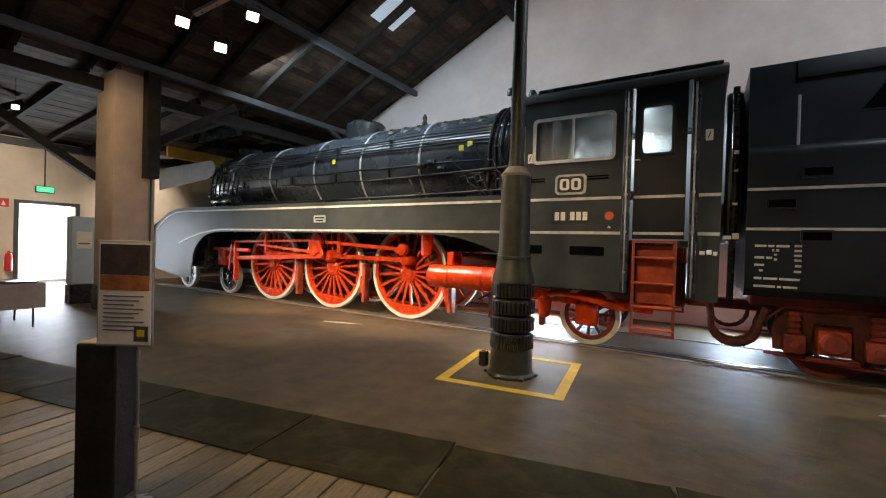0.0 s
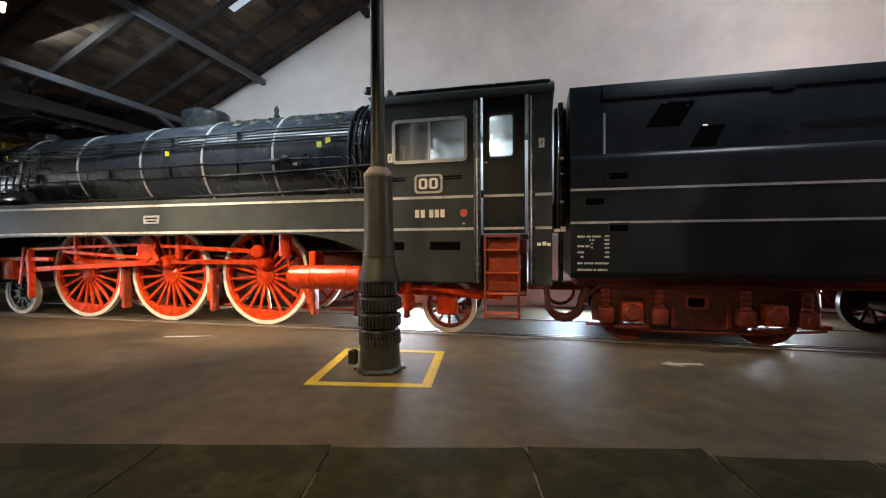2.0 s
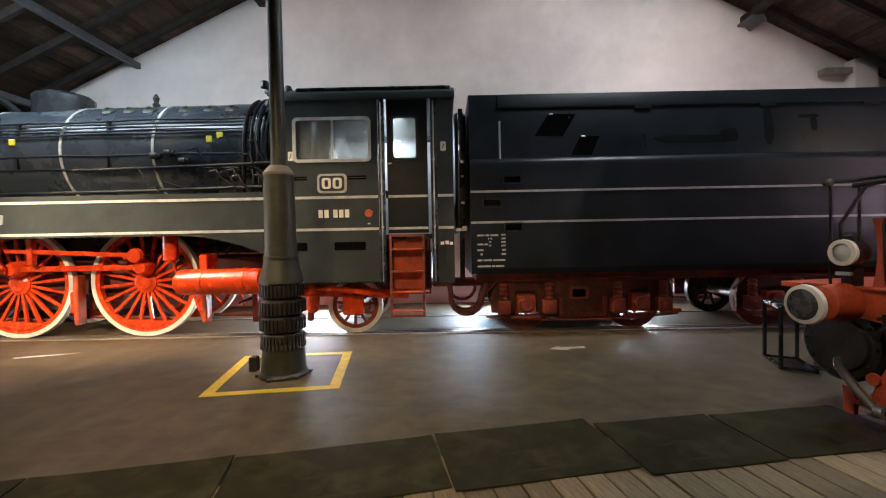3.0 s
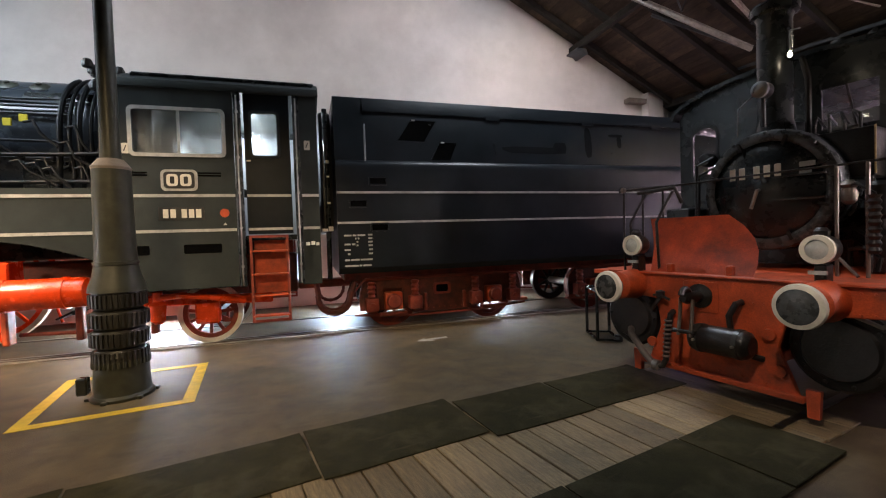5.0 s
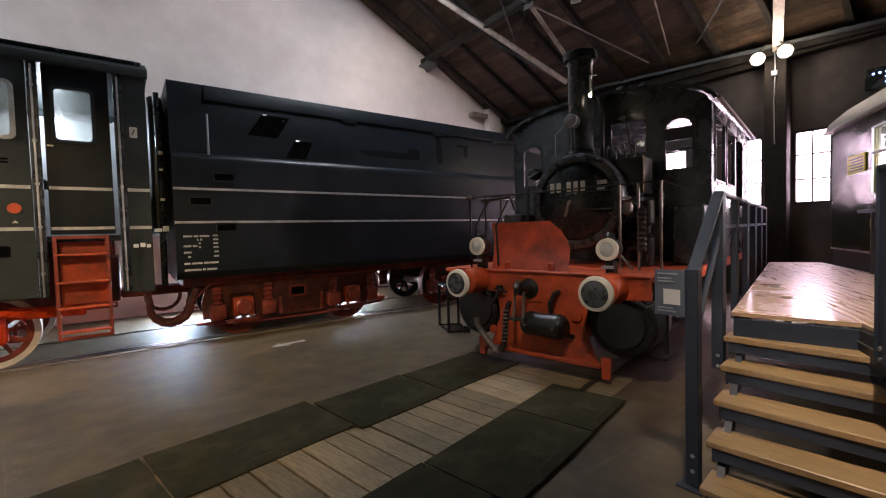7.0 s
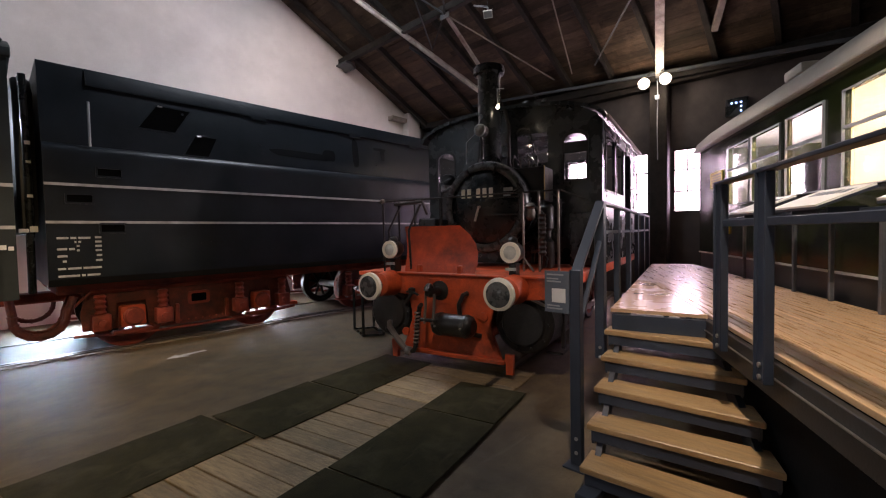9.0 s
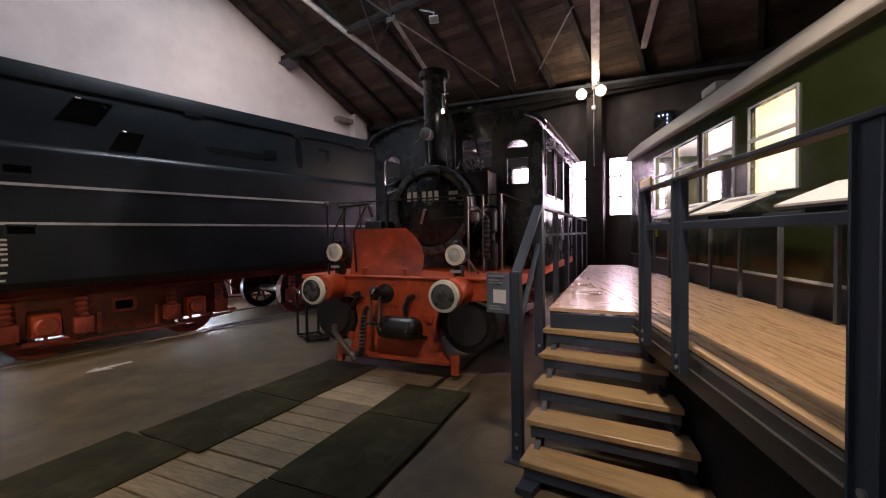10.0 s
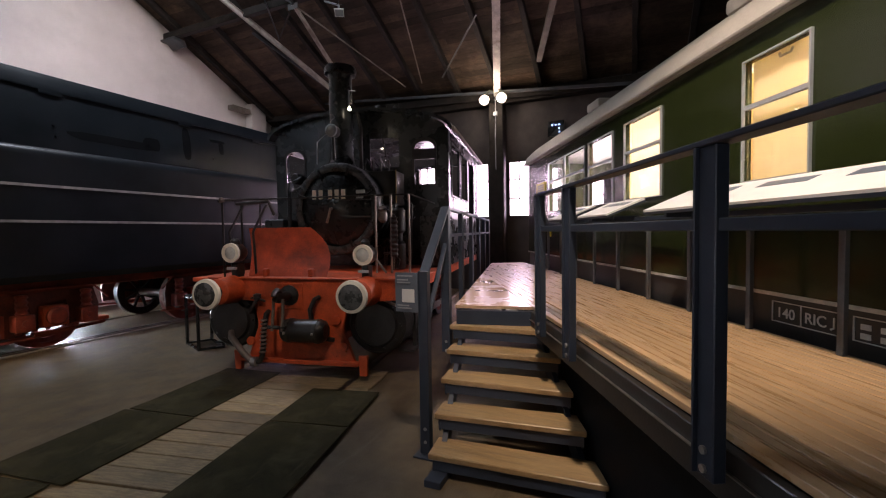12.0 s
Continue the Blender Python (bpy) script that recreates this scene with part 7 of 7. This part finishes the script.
part("stem", tube([(-16.4, 7.1, 4.85), (-16.4, 7.1, 5.0)], .02, 8), M_BLACK, el)

# poster on a clip stand before a dark wooden post
AX = Vector((-3.28, .86, 0))
ps = thing("poster_stand", -2.84, .76, 0, 30.6, "printed poster in a clear holder on a thin steel stand", "poster stand", local=True)
part("pole", tube([(0.07, .02, 0), (0.07, .02, .95)], .010, 8), M_STEEL, ps)
part("pole_joint", lathe([(.016, .42), (.016, .5)], "z", (0.07, .02, 0), 10), M_STEEL, ps)
part("base_disc", lathe([(.14, 0), (.14, .015), (.02, .03)], "z", (0.07, .02, 0), 20), M_STEEL, ps)
PB = Matrix.Rotation(radians(0), 4, "Z")
w0, w1, z0, z1 = -.157, .157, .99, 1.59
part("holder", box(w0 - .012, w1 + .012, .0, .008, z0 - .012, z1 + .012, .002), M_SILVER, ps, "clear poster holder")
part("paper", box(w0, w1, -.006, -.001, z0, z1), M_PAPER, ps)
part("photo_sky", box(w0 + .01, w1 - .01, -.009, -.0065, 1.40, z1 - .01), M_PRINTDARK, ps, "dark photograph")
part("photo_floor", box(w0 + .01, w1 - .01, -.009, -.0065, 1.31, 1.399), M_PRINTORANGE, ps)
for k in range(9):
    z = 1.27 - k * .025
    part("text_bar", box(w0 + .03, w1 - .04 - .03 * (k % 3), -.008, -.0065, z, z + .008), M_GREYPANEL, ps)
part("corner_print", box(.06, .145, -.009, -.0065, 1.01, 1.10), M_PRINTDARK, ps)
part("corner_symbol", box(.08, .125, -.011, -.0095, 1.04, 1.08), M_YBOX, ps)
dp = thing("wooden_post", -3.06, .76, 0, 30, "short dark wooden post with a pale flat cap", "post", local=True)
part("post", box(-.125, .125, -.09, .09, 0, .975, .008), M_BEAM, dp)
part("cap", box(-.12, .12, -.085, .085, .975, .985, .006), M_YBOXWOOD, dp, "pale wooden cap")

# floor marks
mk = bmesh.new()
prism([(1.62, 5.70), (1.78, 5.86), (1.80, 5.78), (2.15, 5.82), (2.16, 5.74), (1.86, 5.70), (1.90, 5.62)], .001, .004, "z", mk)
solid("trim_floor_arrow", mk, M_WHITEMARK, "worn white arrow painted on the floor", "floor marking", "structure")
mk = bmesh.new()
prism([(-6.5, 5.68), (-6.0, 5.84), (-5.72, 5.98), (-6.2, 5.86), (-6.55, 5.76)], .001, .003, "z", mk)
solid("trim_floor_patch", mk, M_WHITEMARK, "pale worn patch on the floor", "floor marking", "structure")

# smoke hood over the chimney
hd = thing("smoke_hood", -12.6, EY, 4.7, 0, "black sheet-metal smoke hood hung above the chimney", "smoke hood")
part("skirt", framed([(-13.9, EY - 1.0), (-11.3, EY - 1.0), (-11.3, EY + 1.0), (-13.9, EY + 1.0)], [(-13.87, EY - .97), (-11.33, EY - .97), (-11.33, EY + .97), (-13.87, EY + .97)], 4.62, 4.92, "z"), M_BLACK, hd)
bm = bmesh.new()
lo = [bm.verts.new(p) for p in ((-13.9, EY - 1, 4.92), (-11.3, EY - 1, 4.92), (-11.3, EY + 1, 4.92), (-13.9, EY + 1, 4.92))]
hi = [bm.verts.new(p) for p in ((-13.0, EY - .4, 5.4), (-12.2, EY - .4, 5.4), (-12.2, EY + .4, 5.4), (-13.0, EY + .4, 5.4))]
for i in range(4):
    bm.faces.new((lo[i], lo[(i + 1) % 4], hi[(i + 1) % 4], hi[i]))
bm.faces.new(hi)
part("cone", bm, M_BLACK, hd)
part("duct", box(-13.0, -12.2, EY - .4, EY + .4, 5.4, 5.9), M_BLACK, hd)

# exhibition spotlights on a perforated track
tk = thing("lighting_track", -6.8, 3.6, 5.4, 0, "perforated pale steel lighting track under the truss", "lighting track")
part("bar", beam((-7.15, 3.35, 5.28), (-5.9, 4.05, 6.0), .10, .05), M_LIGHTBEAM, tk)
for k in range(6):
    q = Vector((-7.15, 3.35, 5.28)).lerp(Vector((-5.9, 4.05, 6.0)), (k + .5) / 6)
    part("slot", box(q.x - .02, q.x + .02, q.y - .02, q.y + .02, q.z - .032, q.z - .026), M_BLACK, tk)
part("hanger", tube([(-6.5, 3.7, 5.65), (-6.5, 3.7, 7.2)], .015, 6), M_BLACK, tk)


def spot_fixture(eye, target, on, size=.11, label="square black exhibition spotlight, switched on", glow=None):
    """A box floodlight: housing, glowing face, yoke."""
    m = look(eye, target)
    f = new("spotlight")
    f.matrix_basis = m
    OFF[f] = Matrix()
    tagged(f, label, "spotlight", "spotlights under the roof")
    s = size
    bm = bmesh.new()
    t = bmesh.new()
    bmesh.ops.create_cube(t, size=1)
    bmesh.ops.transform(t, matrix=Matrix.Translation((0, 0, s * .7)) @ Matrix.Diagonal((s * 2, s * 1.6, s * 1.2, 1)), verts=t.verts)
    for v in t.verts:
        if v.co.z > s * .7:
            v.co.x *= .6
            v.co.y *= .6
    join(bm, t)
    part("housing", bm, M_BLACK if on else M_PAPER, f)
    part("face", box(-s * .85, s * .85, -s * .65, s * .65, s * .085, s * .099), (glow or M_BULB) if on else M_SILVER, f, "glowing face" if on else "")
    part("visor", box(-s, s, s * .8, s * .86, -s * .6, s * .2), M_BLACK if on else M_PAPER, f)
    part("yoke", tube([(-s * 1.1, 0, s * .6), (-s * 1.1, s * 1.5, s * .6), (s * 1.1, s * 1.5, s * .6), (s * 1.1, 0, s * .6)], s * .08, 6), M_BLACK, f)
    top = m.inverted() @ Vector((eye[0], eye[1], roof_z(eye[0]) + .02))
    part("hanger", tube([(0, s * 1.5, s * .6), top], s * .07, 6), M_BLACK, f)
    return f


for eye, target, watts, ang, aim in SPOTS:
    spot_fixture(eye, (-2.0, 2.0, 1.0) if aim else target, True)
spot_fixture((-13.0, 2.6, 4.4), (-2, 0, 2), True, .07, "small cool white spotlight, switched on", M_BULBCOOL)
spot_fixture((7.7, 4.5, 6.5), (3, 2, 2), False, .10, "white cylindrical spotlight, switched off")
solid("trim_lamp_arm", tube([(7.7, 4.5, 6.62), (7.75, 4.55, 6.7), (8.1, 5.2, 7.1)], .02, 6), M_SILVER, "pale lamp arm under the roof", "lamp arm", "structure")
for dy in (-.24, .24):
    bl = thing("globe_lamp", 11.0, 2.05 + dy, 5.1, 0, "round glass bulb lamp on the gate column", "lamp", "lamps on the gate column")
    part("globe", lathe([(0, 5.10), (.06, 5.11), (.11, 5.15), (.135, 5.22), (.12, 5.29), (.07, 5.34), (.03, 5.36)], "z", (11.0, 2.05 + dy, 0), 18, cap=False), M_BULBDIM, bl)
    part("arm", tube([(11.0, 2.05 + dy, 5.35), (11.1, 2.05 + dy * .5, 5.50), (11.3, 2.05, 5.5)], .02, 6), M_IRON, bl)
cd = thing("lamp_cord", 11.2, 2.05, 3.4, 0, "thin grey cable running down the gate column", "cable")
part("cord", tube([(11.22, 2.05, 5.35), (11.22, 2.04, 4.9), (11.23, 2.06, 4.3), (11.23, 2.05, 3.4)], .012, 6), M_SILVER, cd)
part("switch_box", box(11.19, 11.25, 2.0, 2.1, 4.85, 4.95, .006), M_SILVER, cd)
ip = thing("indicator_panel", 11.66, .5, 4.4, 0, "black box with small glowing blue indicator lights", "indicator")
part("box", box(11.62, 11.7, .30, .72, 4.22, 4.62, .01), M_BLACK, ip)
M_BLUEGLOW = glow_mat("blue_indicator_glow", (0.35, 0.5, 1.0), 6.0)
for y, z in ((.60, 4.51), (.51, 4.51), (.42, 4.51), (.42, 4.42), (.42, 4.32)):
    part("indicator", lathe([(0, 11.60), (.018, 11.605), (.02, 11.622)], "x", (0, y, z), 8, cap=False), M_BLUEGLOW, ip)
bb = thing("bare_bulb", 5.0, 2.3, 3.4, 0, "small bare bulb glowing on a hanging wire", "bulb")
BP = (4.92, 2.30, 3.45)
part("bulb", lathe([(0, -.03), (.016, -.022), (.02, 0), (.014, .02), (.008, .03)], "z", BP, 12, cap=False), M_BULB, bb)
part("wire", tube([(BP[0], BP[1], BP[2] + .04), (BP[0], BP[1], BP[2] + .25), (BP[0] + .12, BP[1] - .02, BP[2] + .28)], .008, 6), M_SILVER, bb)
